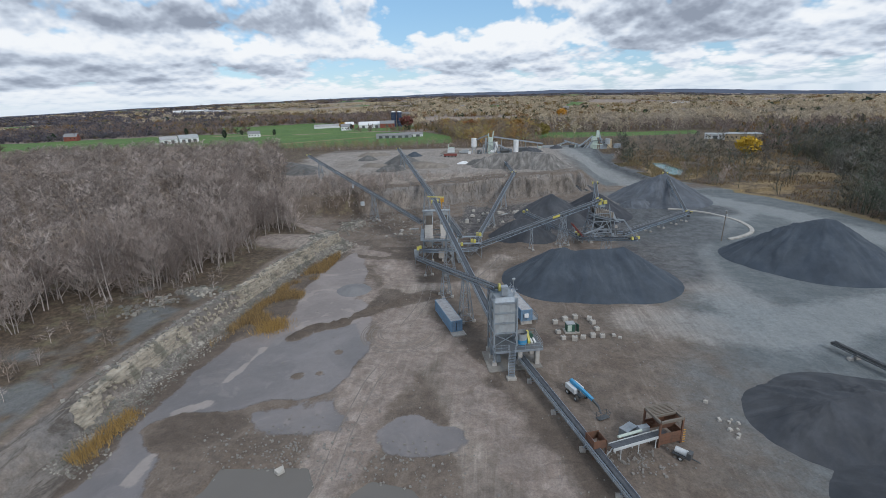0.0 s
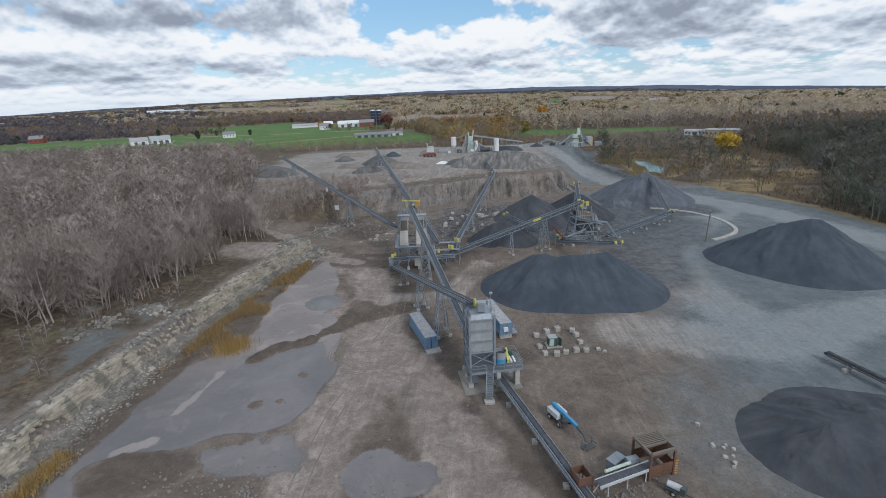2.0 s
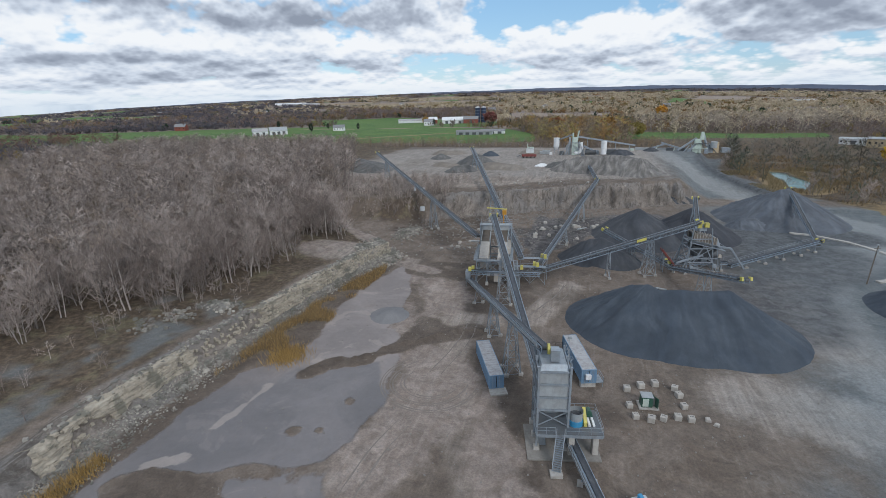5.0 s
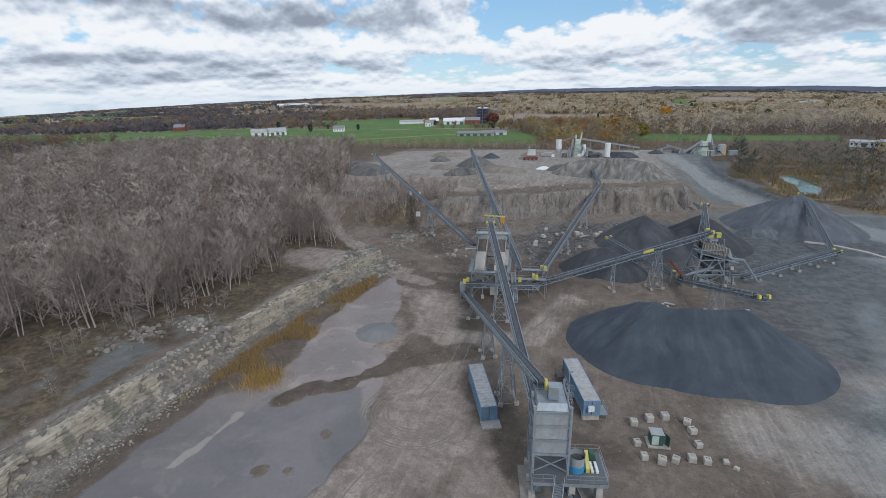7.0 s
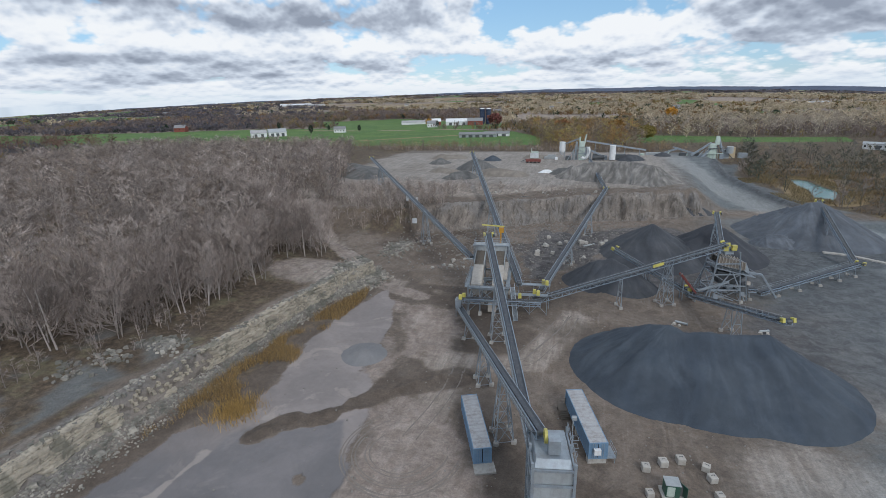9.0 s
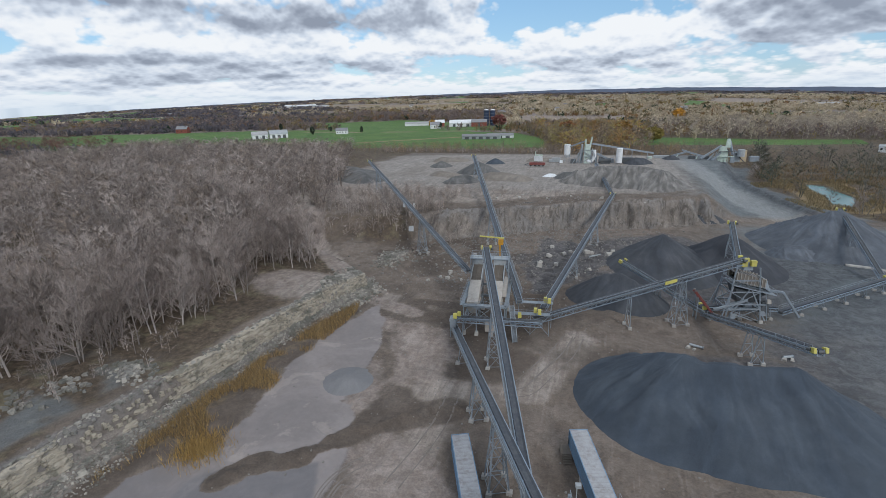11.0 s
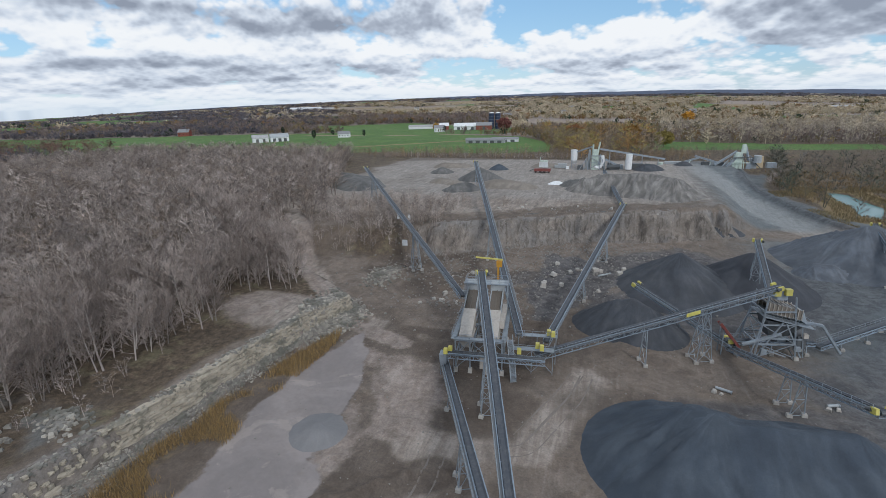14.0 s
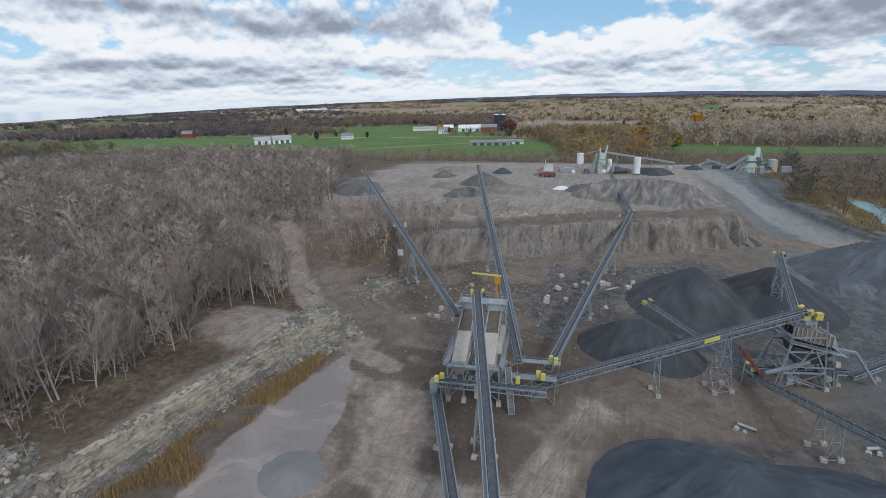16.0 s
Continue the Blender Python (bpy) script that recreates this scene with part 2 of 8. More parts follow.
def rock_material():
    k = Net("broken_limestone", 0.9)
    c = k.ramp(k.island(), [(0.0, (0.175, 0.163, 0.146)), (0.4, (0.250, 0.233, 0.206)), (0.8, (0.335, 0.310, 0.270)), (1.0, (0.44, 0.405, 0.350))])
    c = k.grade(c, k.noise(2.2, 5, 0.65), 0.30)
    c = k.mix(k.math("MULTIPLY", k.step(k.noise(0.22, 5, 0.65), 0.44, 0.60), 0.8), c, (0.125, 0.122, 0.104))
    return k.done(c, k.noise(6, 4, 0.7), 0.5, 0.08)


def strata_material():
    k = Net("layered_tan_limestone", 0.9)
    c = k.ramp(k.noise(0.55, 4, 0.6, stretch=(0.8, 0.8, 3.5)), [(0.32, (0.24, 0.210, 0.170)), (0.5, (0.385, 0.338, 0.268)), (0.68, (0.50, 0.445, 0.362))])
    c = k.grade(k.grade(c, k.object_random(), 0.14), k.noise(1.8, 5, 0.7), 0.30)
    joints = k.step(k.noise(1.0, 4, 0.6, stretch=(0.6, 0.6, 3.2), dist=0.4), 0.31, 0.37)
    c = k.mix(joints, (0.12, 0.105, 0.085), c)
    c = k.mix(k.math("MULTIPLY", k.step(k.noise(0.30, 5, 0.65), 0.52, 0.62), 0.75), c, (0.125, 0.120, 0.095))
    return k.done(c, k.noise(4, 5, 0.7), 0.7, 0.12)


STRATA = strata_material()
ROCK = rock_material()
LOOSE = worn("dull_grey_stones", (0.25, 0.235, 0.215), 0.9, dirty=0.5, bump=0.3)


def bark_material(name, stops):
    k = Net(name, 0.9)
    c = k.ramp(k.object_random(), stops)
    c = k.grade(c, k.noise(0.8, 3), 0.25)
    return k.done(k.grade(c, k.island(), 0.22))


BARK = bark_material("grey_bark", [(0.0, (0.17, 0.146, 0.13)), (0.5, (0.25, 0.22, 0.20)), (1.0, (0.38, 0.34, 0.315))])
TWIG = bark_material("grey_brown_twigs", [(0.0, (0.18, 0.146, 0.128)), (0.5, (0.28, 0.232, 0.208)), (1.0, (0.44, 0.375, 0.340))])


def tinted(name, spread=0.25):
    """Leaves, twigs and blades: the colour of each plant is set on its mesh, each piece a little its own."""
    k = Net(name, 0.9)
    return k.done(k.grade(k.attr("tint").outputs["Color"], k.island(), spread))


PLANT = tinted("mixed_twigs_and_leaves", 0.35)


def distant_plants():
    """Far crowns let some light through."""
    k = Net("distant_twigs_and_leaves", 0.9)
    c = k.grade(k.attr("tint").outputs["Color"], k.island(), 0.10)
    k.done(c)
    thin, both = k.n.new("ShaderNodeBsdfTranslucent"), k.n.new("ShaderNodeMixShader")
    k.put(thin.inputs["Color"], c)
    both.inputs[0].default_value = 0.42
    k.l.new(k.bsdf.outputs[0], both.inputs[1])
    k.l.new(thin.outputs[0], both.inputs[2])
    k.l.new(both.outputs[0], k.n["Material Output"].inputs["Surface"])
    return k.m


FAR_PLANT = distant_plants()


def water_material(name, colour, rough):
    k = Net(name, rough)
    k.bsdf.inputs["IOR"].default_value = 1.33
    w = k.noise(1.5, 3)
    return k.done(k.mix(k.noise(0.08, 4), colour, tuple(v * 1.35 for v in colour)), w, 0.04, 0.02)


POND = water_material("murky_pond_water", (0.125, 0.115, 0.105), 0.22)
TEAL = water_material("turquoise_pond_water", (0.10, 0.20, 0.20), 0.12)


def ground_material():
    k = Net("quarry_ground", 0.95)
    za, zb, zc, zd = (k.attr(name) for name in ("zone_a", "zone_b", "zone_c", "zone_d"))
    sa, sb, sc, sd = (k.n.new("ShaderNodeSeparateColor") for _ in range(4))
    for z, s in ((za, sa), (zb, sb), (zc, sc), (zd, sd)):
        k.l.new(z.outputs["Color"], s.inputs[0])
    big, mid, small, grain = k.noise(0.035, 6, 0.62), k.noise(0.22, 5, 0.62), k.noise(1.0, 5, 0.68), k.noise(3.2, 4, 0.75)
    ragged = k.math("MULTIPLY_ADD", mid, 0.5, k.math("MULTIPLY", small, 0.35))          # about 0.42 on the mean
    rag = lambda v, w=0.30: k.step(k.math("ADD", v, k.math("MULTIPLY", k.math("SUBTRACT", ragged, 0.425), 1.6)), 0.5 - w, 0.5 + w)
    ruts = k.noise(0.9, 5, 0.6, stretch=(1.0, 0.09, 1.0), turn=-16, dist=0.5)
    ruts2 = k.noise(1.3, 4, 0.6, stretch=(1.0, 0.07, 1.0), turn=24, dist=0.6)
    # trodden dirt, brown to grey, damp in places
    dirt = k.mix(k.step(big, 0.38, 0.62), (0.142, 0.120, 0.102), (0.184, 0.158, 0.137))
    dirt = k.mix(k.math("MULTIPLY", k.step(k.noise(0.16, 7, 0.68, dist=0.6), 0.50, 0.58), 0.62), dirt, (0.128, 0.104, 0.084))
    fine_ruts = k.noise(2.6, 4, 0.6, stretch=(1.0, 0.06, 1.0), turn=-12, dist=0.5)
    dirt = k.mix(k.math("MULTIPLY", k.step(ruts, 0.52, 0.72), 0.30), dirt, (0.280, 0.250, 0.224))
    dirt = k.mix(k.math("MULTIPLY", k.step(fine_ruts, 0.54, 0.72), 0.14), dirt, (0.125, 0.104, 0.086))
    yard = k.mix(k.step(mid, 0.35, 0.65), (0.122, 0.131, 0.138), (0.164, 0.173, 0.179))
    patch = k.step(k.noise(0.07, 4, 0.6), 0.45, 0.62)
    yard = k.mix(k.math("MULTIPLY", k.math("MULTIPLY", k.step(ruts2, 0.50, 0.70), patch), 0.32), yard, (0.258, 0.266, 0.270))
    yard = k.mix(k.math("MULTIPLY", k.step(k.noise(0.30, 7, 0.72, dist=0.9), 0.53, 0.61), 0.40), yard, (0.140, 0.142, 0.144))
    c = k.mix(rag(sa.outputs[0], 0.42), dirt, yard)
    lane = k.mix(k.step(ruts, 0.40, 0.60), (0.245, 0.218, 0.195), (0.335, 0.305, 0.278))
    lane = k.mix(k.math("MULTIPLY", sa.outputs[0], 0.8), lane, k.mix(mid, (0.225, 0.235, 0.245), (0.275, 0.285, 0.292)))
    c = k.mix(k.math("MULTIPLY", rag(sa.outputs[1], 0.45), 0.85), c, lane)
    damp = k.mix(mid, (0.078, 0.063, 0.052), (0.118, 0.098, 0.082))
    c = k.mix(k.math("MULTIPLY", rag(sb.outputs[0], 0.35), 0.85), c, damp)
    dark = k.mix(k.step(k.noise(0.35, 6, 0.7, dist=0.8), 0.38, 0.62), (0.058, 0.060, 0.067), (0.122, 0.123, 0.130))
    c = k.mix(k.math("MULTIPLY", rag(sb.outputs[1], 0.40), 0.85), c, dark)
    litter = k.mix(k.step(small, 0.35, 0.65), (0.062, 0.048, 0.035), (0.122, 0.094, 0.066))
    litter = k.mix(k.step(mid, 0.50, 0.72), litter, (0.150, 0.135, 0.085))
    c = k.mix(rag(sb.outputs[2], 0.40), c, litter)
    grass = k.mix(k.step(big, 0.35, 0.65), (0.058, 0.135, 0.028), (0.085, 0.165, 0.035))
    grass = k.mix(k.math("MULTIPLY", k.step(mid, 0.45, 0.7), 0.35), grass, (0.15, 0.16, 0.06))
    c = k.mix(k.step(sc.outputs[0], 0.42, 0.58), c, grass)
    straw = k.mix(mid, (0.20, 0.152, 0.080), (0.27, 0.21, 0.12))
    c = k.mix(rag(sc.outputs[1], 0.30), c, straw)
    face = k.mix(k.step(k.noise(0.30, 6, 0.68, stretch=(1.0, 0.55, 0.6), dist=1.0), 0.38, 0.60), (0.165, 0.150, 0.136), (0.228, 0.209, 0.190))
    face = k.mix(k.math("MULTIPLY", k.step(k.noise(0.09, 4, 0.6), 0.46, 0.60), 0.7), face, (0.175, 0.174, 0.174))
    # dark downslope streaks paint gully shade into the colour of the face
    face = k.mix(k.math("MULTIPLY", k.step(k.noise(0.55, 6, 0.7, stretch=(1.0, 0.22, 0.3), dist=1.2), 0.50, 0.60), 0.75), face, (0.090, 0.080, 0.070))
    c = k.mix(rag(sc.outputs[2], 0.40), c, face)
    pale_mud = k.mix(k.step(k.noise(0.30, 6, 0.66, dist=1.0), 0.40, 0.62), (0.225, 0.192, 0.172), (0.290, 0.256, 0.236))
    pale_mud = k.mix(k.math("MULTIPLY", k.step(ruts, 0.50, 0.66), 0.35), pale_mud, (0.330, 0.298, 0.278))
    c = k.mix(k.math("MULTIPLY", rag(sd.outputs[1], 0.40), 0.85), c, pale_mud)
    silt_c = k.mix(k.step(k.noise(0.07, 5, 0.6, dist=0.8), 0.40, 0.60), (0.205, 0.190, 0.190), (0.250, 0.231, 0.229))
    silt_c = k.mix(k.math("MULTIPLY", k.step(k.noise(0.3, 6, 0.65, dist=0.8), 0.58, 0.68), 0.40), silt_c, (0.190, 0.168, 0.155))
    streaks = k.step(k.noise(0.12, 6, 0.65, dist=1.2), 0.56, 0.62)
    silt_c = k.mix(k.math("MULTIPLY", streaks, 0.45), silt_c, (0.345, 0.312, 0.292))
    wet = k.step(k.math("ADD", sd.outputs[0], k.math("MULTIPLY", k.math("SUBTRACT", ragged, 0.425), 0.9)), 0.22, 0.78)
    slate = k.mix(k.step(k.noise(0.05, 5, 0.6, dist=0.8), 0.38, 0.62), (0.128, 0.126, 0.134), (0.172, 0.166, 0.174))
    slate = k.mix(k.math("MULTIPLY", streaks, 0.16), slate, (0.30, 0.28, 0.27))
    silt_c = k.mix(wet, silt_c, slate)
    silt_c = k.mix(k.math("MULTIPLY", k.step(k.math("ADD", sd.outputs[2], k.math("MULTIPLY", k.math("SUBTRACT", ragged, 0.425), 2.4)), 0.30, 0.85), 0.75), silt_c, (0.31, 0.285, 0.272))
    silt = k.step(k.math("ADD", sa.outputs[2], k.math("MULTIPLY", k.math("SUBTRACT", k.math("MULTIPLY_ADD", grain, 0.2, ragged), 0.525), 1.5)), 0.36, 0.64)
    c = k.mix(silt, c, silt_c)
    c = k.mix(1.0, c, k.mix(sa.outputs[0], (1.06, 1.0, 0.955), (0.945, 1.0, 1.01)), "MULTIPLY")
    calm = k.math("MULTIPLY", k.math("MULTIPLY_ADD", silt, -0.7, 1.0), k.math("MULTIPLY_ADD", sa.outputs[0], -0.72, 1.0))
    churn = k.step(k.noise(0.11, 7, 0.66, dist=2.2), 0.34, 0.66)
    churn2 = k.step(k.noise(0.42, 6, 0.70, dist=1.4), 0.30, 0.70)
    c = k.grade(k.grade(c, churn, k.math("MULTIPLY", calm, 0.16)), churn2, k.math("MULTIPLY", calm, 0.10))
    rough_ground = k.math("SUBTRACT", 0.95, k.math("MULTIPLY", silt, k.math("MULTIPLY_ADD", wet, 0.34, 0.26)))
    k.l.new(rough_ground, k.bsdf.inputs["Roughness"])
    c = k.grade(k.grade(c, k.step(small, 0.2, 0.8), k.math("MULTIPLY_ADD", silt, -0.08, 0.14)), k.mix(silt, k.step(grain, 0.2, 0.8), (0.5, 0.5, 0.5)), 0.22)
    rise = k.math("MULTIPLY", k.math("MULTIPLY_ADD", grain, 0.25, small), k.math("MULTIPLY_ADD", silt, -0.92, 1.0))
    return k.done(c, k.math("MULTIPLY_ADD", churn2, k.math("MULTIPLY_ADD", silt, -0.9, 1.0), rise), 0.55, 0.30)


GROUND = ground_material()
TRACK = worn("pressed_pale_dirt", (0.205, 0.178, 0.158), 0.95, dirt=(0.150, 0.128, 0.110), dirty=0.7, scale=0.25, bump=0.4)




# ---- mesh helpers ----
class G:
    """Gathers the faces of one mesh."""

    def __init__(self):
        self.v, self.f, self.marks = [], [], []

    def quad(self, a, b, c, d):
        n = len(self.v)
        self.v += [tuple(a), tuple(b), tuple(c), tuple(d)]
        self.f.append((n, n + 1, n + 2, n + 3))

    def tri(self, a, b, c):
        n = len(self.v)
        self.v += [tuple(a), tuple(b), tuple(c)]
        self.f.append((n, n + 1, n + 2))

    def hexa(self, p):
        """Eight corners: four below, four above, both anticlockwise."""
        n = len(self.v)
        self.marks.append((n, len(self.f)))
        self.v += [tuple(q) for q in p]
        for q in ((3, 2, 1, 0), (4, 5, 6, 7), (0, 1, 5, 4), (1, 2, 6, 5), (2, 3, 7, 6), (3, 0, 4, 7)):
            self.f.append(tuple(n + i for i in q))

    def box(self, c, s, turn=0.0, taper=1.0):
        x, y, z = c
        a, b, h = s[0] / 2, s[1] / 2, s[2] / 2
        co, si = math.cos(radians(turn)), math.sin(radians(turn))
        pts = []
        for dz, k in ((-h, 1.0), (h, taper)):
            for dx, dy in ((-a, -b), (a, -b), (a, b), (-a, b)):
                dx, dy = dx * k, dy * k
                pts.append((x + dx * co - dy * si, y + dx * si + dy * co, z + dz))
        self.hexa(pts)

    def beam(self, p, q, w=0.1, h=0.1):
        p, q = Vector(p), Vector(q)
        d = (q - p).normalized()
        s = d.cross(Vector((0, 0, 1)))
        s = s.normalized() if s.length > 1e-4 else Vector((1, 0, 0))
        u = s.cross(d)
        s, u = s * w / 2, u * h / 2
        self.hexa([p - s - u, p + s - u, q + s - u, q - s - u, p - s + u, p + s + u, q + s + u, q - s + u])

    def tube(self, p, q, r0, r1=None, n=8, caps=True):
        p, q = Vector(p), Vector(q)
        r1 = r0 if r1 is None else r1
        d = (q - p).normalized()
        s = d.cross(Vector((0, 0, 1)))
        s = s.normalized() if s.length > 1e-3 else Vector((1, 0, 0))
        u = s.cross(d)
        k = len(self.v)
        self.marks.append((k, len(self.f)))
        for c, r in ((p, r0), (q, r1)):
            for i in range(n):
                a = 2 * math.pi * i / n
                self.v.append(tuple(c + s * (r * math.cos(a)) + u * (r * math.sin(a))))
        for i in range(n):
            j = (i + 1) % n
            self.f.append((k + i, k + j, k + n + j, k + n + i))
        if caps:
            self.f.append(tuple(k + i for i in reversed(range(n))))
            self.f.append(tuple(k + n + i for i in range(n)))

    def rock(self, c, s, rnd, turn=None):
        """An angular block with broken corners."""
        turn = rnd.uniform(0, 360) if turn is None else turn
        co, si = math.cos(radians(turn)), math.sin(radians(turn))
        pts = []
        for dz in (-0.5, 0.5):
            for dx, dy in ((-0.5, -0.5), (0.5, -0.5), (0.5, 0.5), (-0.5, 0.5)):
                k = 0.82 if dz > 0 else 1.0
                a, b, h = (dx * k + rnd.uniform(-0.16, 0.16)) * s[0], (dy * k + rnd.uniform(-0.16, 0.16)) * s[1], (dz + rnd.uniform(-0.14, 0.14)) * s[2]
                pts.append((c[0] + a * co - b * si, c[1] + a * si + b * co, c[2] + h))
        self.hexa(pts)

    def mesh(self, name, mat, smooth=False):
        me = bpy.data.meshes.new(name)
        me.from_pydata(self.v, [], self.f)
        me.materials.append(mat)
        if smooth:
            me.polygons.foreach_set("use_smooth", [True] * len(me.polygons))
        me.update()
        return me


def thing(name, label, category, m, group="", kind=""):
    """An Empty at the thing's base; its parts are built in its own space."""
    ob = new(name)
    ob.empty_display_size = 0.5
    ob.matrix_world = m
    return tagged(ob, label, category, group, kind)


def part(name, g, mat, parent, label="", smooth=False):
    ob = new(name, g.mesh(name, mat, smooth))
    ob.parent = parent
    return tagged(ob, label) if label else ob


def parts(name, g, mat, parent, label=""):
    """Each bar or tube gathered in g as a part of its own."""
    ends = g.marks[1:] + [(len(g.v), len(g.f))]
    for (v0, f0), (v1, f1) in zip(g.marks, ends):
        one = G()
        one.v = g.v[v0:v1]
        one.f = [tuple(i - v0 for i in f) for f in g.f[f0:f1]]
        part(name, one, mat, parent, label)


def bevelled(ob, width=0.03):
    """Rounds the long edges of a large plain part."""
    b = ob.modifiers.new("edge", "BEVEL")
    b.width, b.segments, b.limit_method = width, 2, "ANGLE"
    return ob


def grid_mesh(name, xs, ys, z, mat, attrs=None, smooth=True, keep=None):
    """A sheet over the grid xs by ys with heights z (rows by y)."""
    nx, ny = len(xs), len(ys)
    X, Y = np.meshgrid(xs, ys)
    co = np.stack([X, Y, z], -1).reshape(-1, 3).astype(np.float32)
    i = np.arange(nx * ny).reshape(ny, nx)
    quads = np.stack([i[:-1, :-1], i[:-1, 1:], i[1:, 1:], i[1:, :-1]], -1).reshape(-1, 4)
    if keep is not None:
        k = keep.reshape(-1)[quads].any(1)
        quads = quads[k]
        attrs = {key: rgb.reshape(-1, 3) for key, rgb in (attrs or {}).items()}
        used = np.zeros(nx * ny, bool)
        used[quads.reshape(-1)] = True
        renum = np.cumsum(used) - 1
        co, quads = co[used], renum[quads]
        attrs = {key: rgb[used] for key, rgb in attrs.items()}
    me = bpy.data.meshes.new(name)
    me.vertices.add(len(co))
    me.vertices.foreach_set("co", co.reshape(-1))
    me.loops.add(quads.size)
    me.loops.foreach_set("vertex_index", quads.reshape(-1).astype(np.int32))
    me.polygons.add(len(quads))
    me.polygons.foreach_set("loop_start", np.arange(0, quads.size, 4, dtype=np.int32))
    me.polygons.foreach_set("use_smooth", np.full(len(quads), smooth))
    me.materials.append(mat)
    for key, rgb in (attrs or {}).items():
        a = me.color_attributes.new(key, "FLOAT_COLOR", "POINT")
        rgba = np.concatenate([np.clip(rgb, 0, 1), np.ones((*rgb.shape[:-1], 1))], -1).reshape(-1).astype(np.float32)
        a.data.foreach_set("color", rgba)
    me.update(calc_edges=True)
    me.validate()
    return me


def tri_mesh(name, verts, mat, tint=None):
    """Loose triangles from an array (n, 3, 3), with a colour for each."""
    n = len(verts)
    me = bpy.data.meshes.new(name)
    me.vertices.add(3 * n)
    me.vertices.foreach_set("co", verts.reshape(-1).astype(np.float32))
    me.loops.add(3 * n)
    me.loops.foreach_set("vertex_index", np.arange(3 * n, dtype=np.int32))
    me.polygons.add(n)
    me.polygons.foreach_set("loop_start", np.arange(0, 3 * n, 3, dtype=np.int32))
    me.materials.append(mat)
    if tint is not None:
        a = me.color_attributes.new("tint", "FLOAT_COLOR", "POINT")
        c = np.concatenate([tint, np.ones((n, 1))], 1)
        a.data.foreach_set("color", np.repeat(c, 3, 0).reshape(-1).astype(np.float32))
    me.update(calc_edges=True)
    return me


def ss(a, b, v):
    k = np.clip((np.asarray(v, float) - a) / (b - a), 0, 1)
    return k * k * (3 - 2 * k)


def vnoise(x, y, seed=0):
    """Smooth noise, -1 to 1, at the arrays x, y."""
    x, y = np.asarray(x, float), np.asarray(y, float)
    i, j = np.floor(x), np.floor(y)
    u, v = x - i, y - j
    u, v = u * u * (3 - 2 * u), v * v * (3 - 2 * v)

    def h(a, b):
        s = np.sin(a * 127.1 + b * 311.7 + seed * 74.7) * 43758.5453
        return 2 * (s - np.floor(s)) - 1
    return (h(i, j) * (1 - u) + h(i + 1, j) * u) * (1 - v) + (h(i, j + 1) * (1 - u) + h(i + 1, j + 1) * u) * v


def fbm(x, y, seed=0, n=4):
    return sum(vnoise(x * 2 ** k, y * 2 ** k, seed + k) * 0.5 ** k for k in range(n)) / 1.7


def near_line(x, y, pts):
    """Distance from a line of points."""
    best = np.full(np.shape(x), 1e9)
    for (ax, ay), (bx, by) in zip(pts, pts[1:]):
        dx, dy = bx - ax, by - ay
        k = np.clip(((x - ax) * dx + (y - ay) * dy) / (dx * dx + dy * dy), 0, 1)
        best = np.minimum(best, np.hypot(x - ax - k * dx, y - ay - k * dy))
    return best


def inside(x, y, pts):
    """Signed distance to a closed outline, positive inside."""
    d = near_line(x, y, [*pts, pts[0]])
    odd = np.zeros(np.shape(x), bool)
    for (ax, ay), (bx, by) in zip(pts, [*pts[1:], pts[0]]):
        if ay != by:
            odd ^= ((ay > y) != (by > y)) & (x < (bx - ax) * (y - ay) / (by - ay) + ax)
    return np.where(odd, d, -d)


# ---- the lie of the land ----
SILT = [(-57, 30), (-58.5, 64), (-57.5, 80), (-51, 89), (-50, 98), (-53, 114), (-51.5, 134), (-48, 143), (-41, 131), (-38, 118),
        (-37, 105), (-30, 96), (-28, 84), (-28, 74), (-31, 66), (-42, 61), (-51, 52), (-48, 41), (-47, 30)]
PIT_POND = [(-43, 38), (-40, 43.6), (-40, 47.2), (-28, 48.2), (-26, 45), (-27, 40)]
PIT_POND_2 = [(-22, 38), (-20.6, 44), (-18.5, 46.5), (-13, 45.5), (-8, 40)]
TEAL_POND = [(97, 283), (101, 300), (101, 318), (104, 336), (111, 333), (111, 318), (112, 303), (107, 286), (102, 277)]
CLIFF_Y = [20, 45, 63, 77, 98, 123, 145, 152, 160, 170, 180, 190, 230]
CLIFF_X = [-58, -60, -63, -62.5, -61.5, -59.8, -55.5, -53, -60, -74, -86, -95, -130]
WALL_X = [-260, -110, -84, -60, -43, -28, -10, 5, 21, 33, 45, 60]
WALL_Y = [186, 186, 188, 190, 197, 207, 219, 224, 228, 234, 240, 246]


# how high the skyline stands, by compass bearing, seen from the quarry
SKYLINE_AZ = [-90, -60, -50, -40, -30, -18, -5, 8, 20, 28, 38, 90]
SKYLINE_EL = [-1.2, -0.90, -0.42, -0.10, 0.08, 0.22, 0.20, 0.08, -0.28, -0.68, -1.10, -1.3]


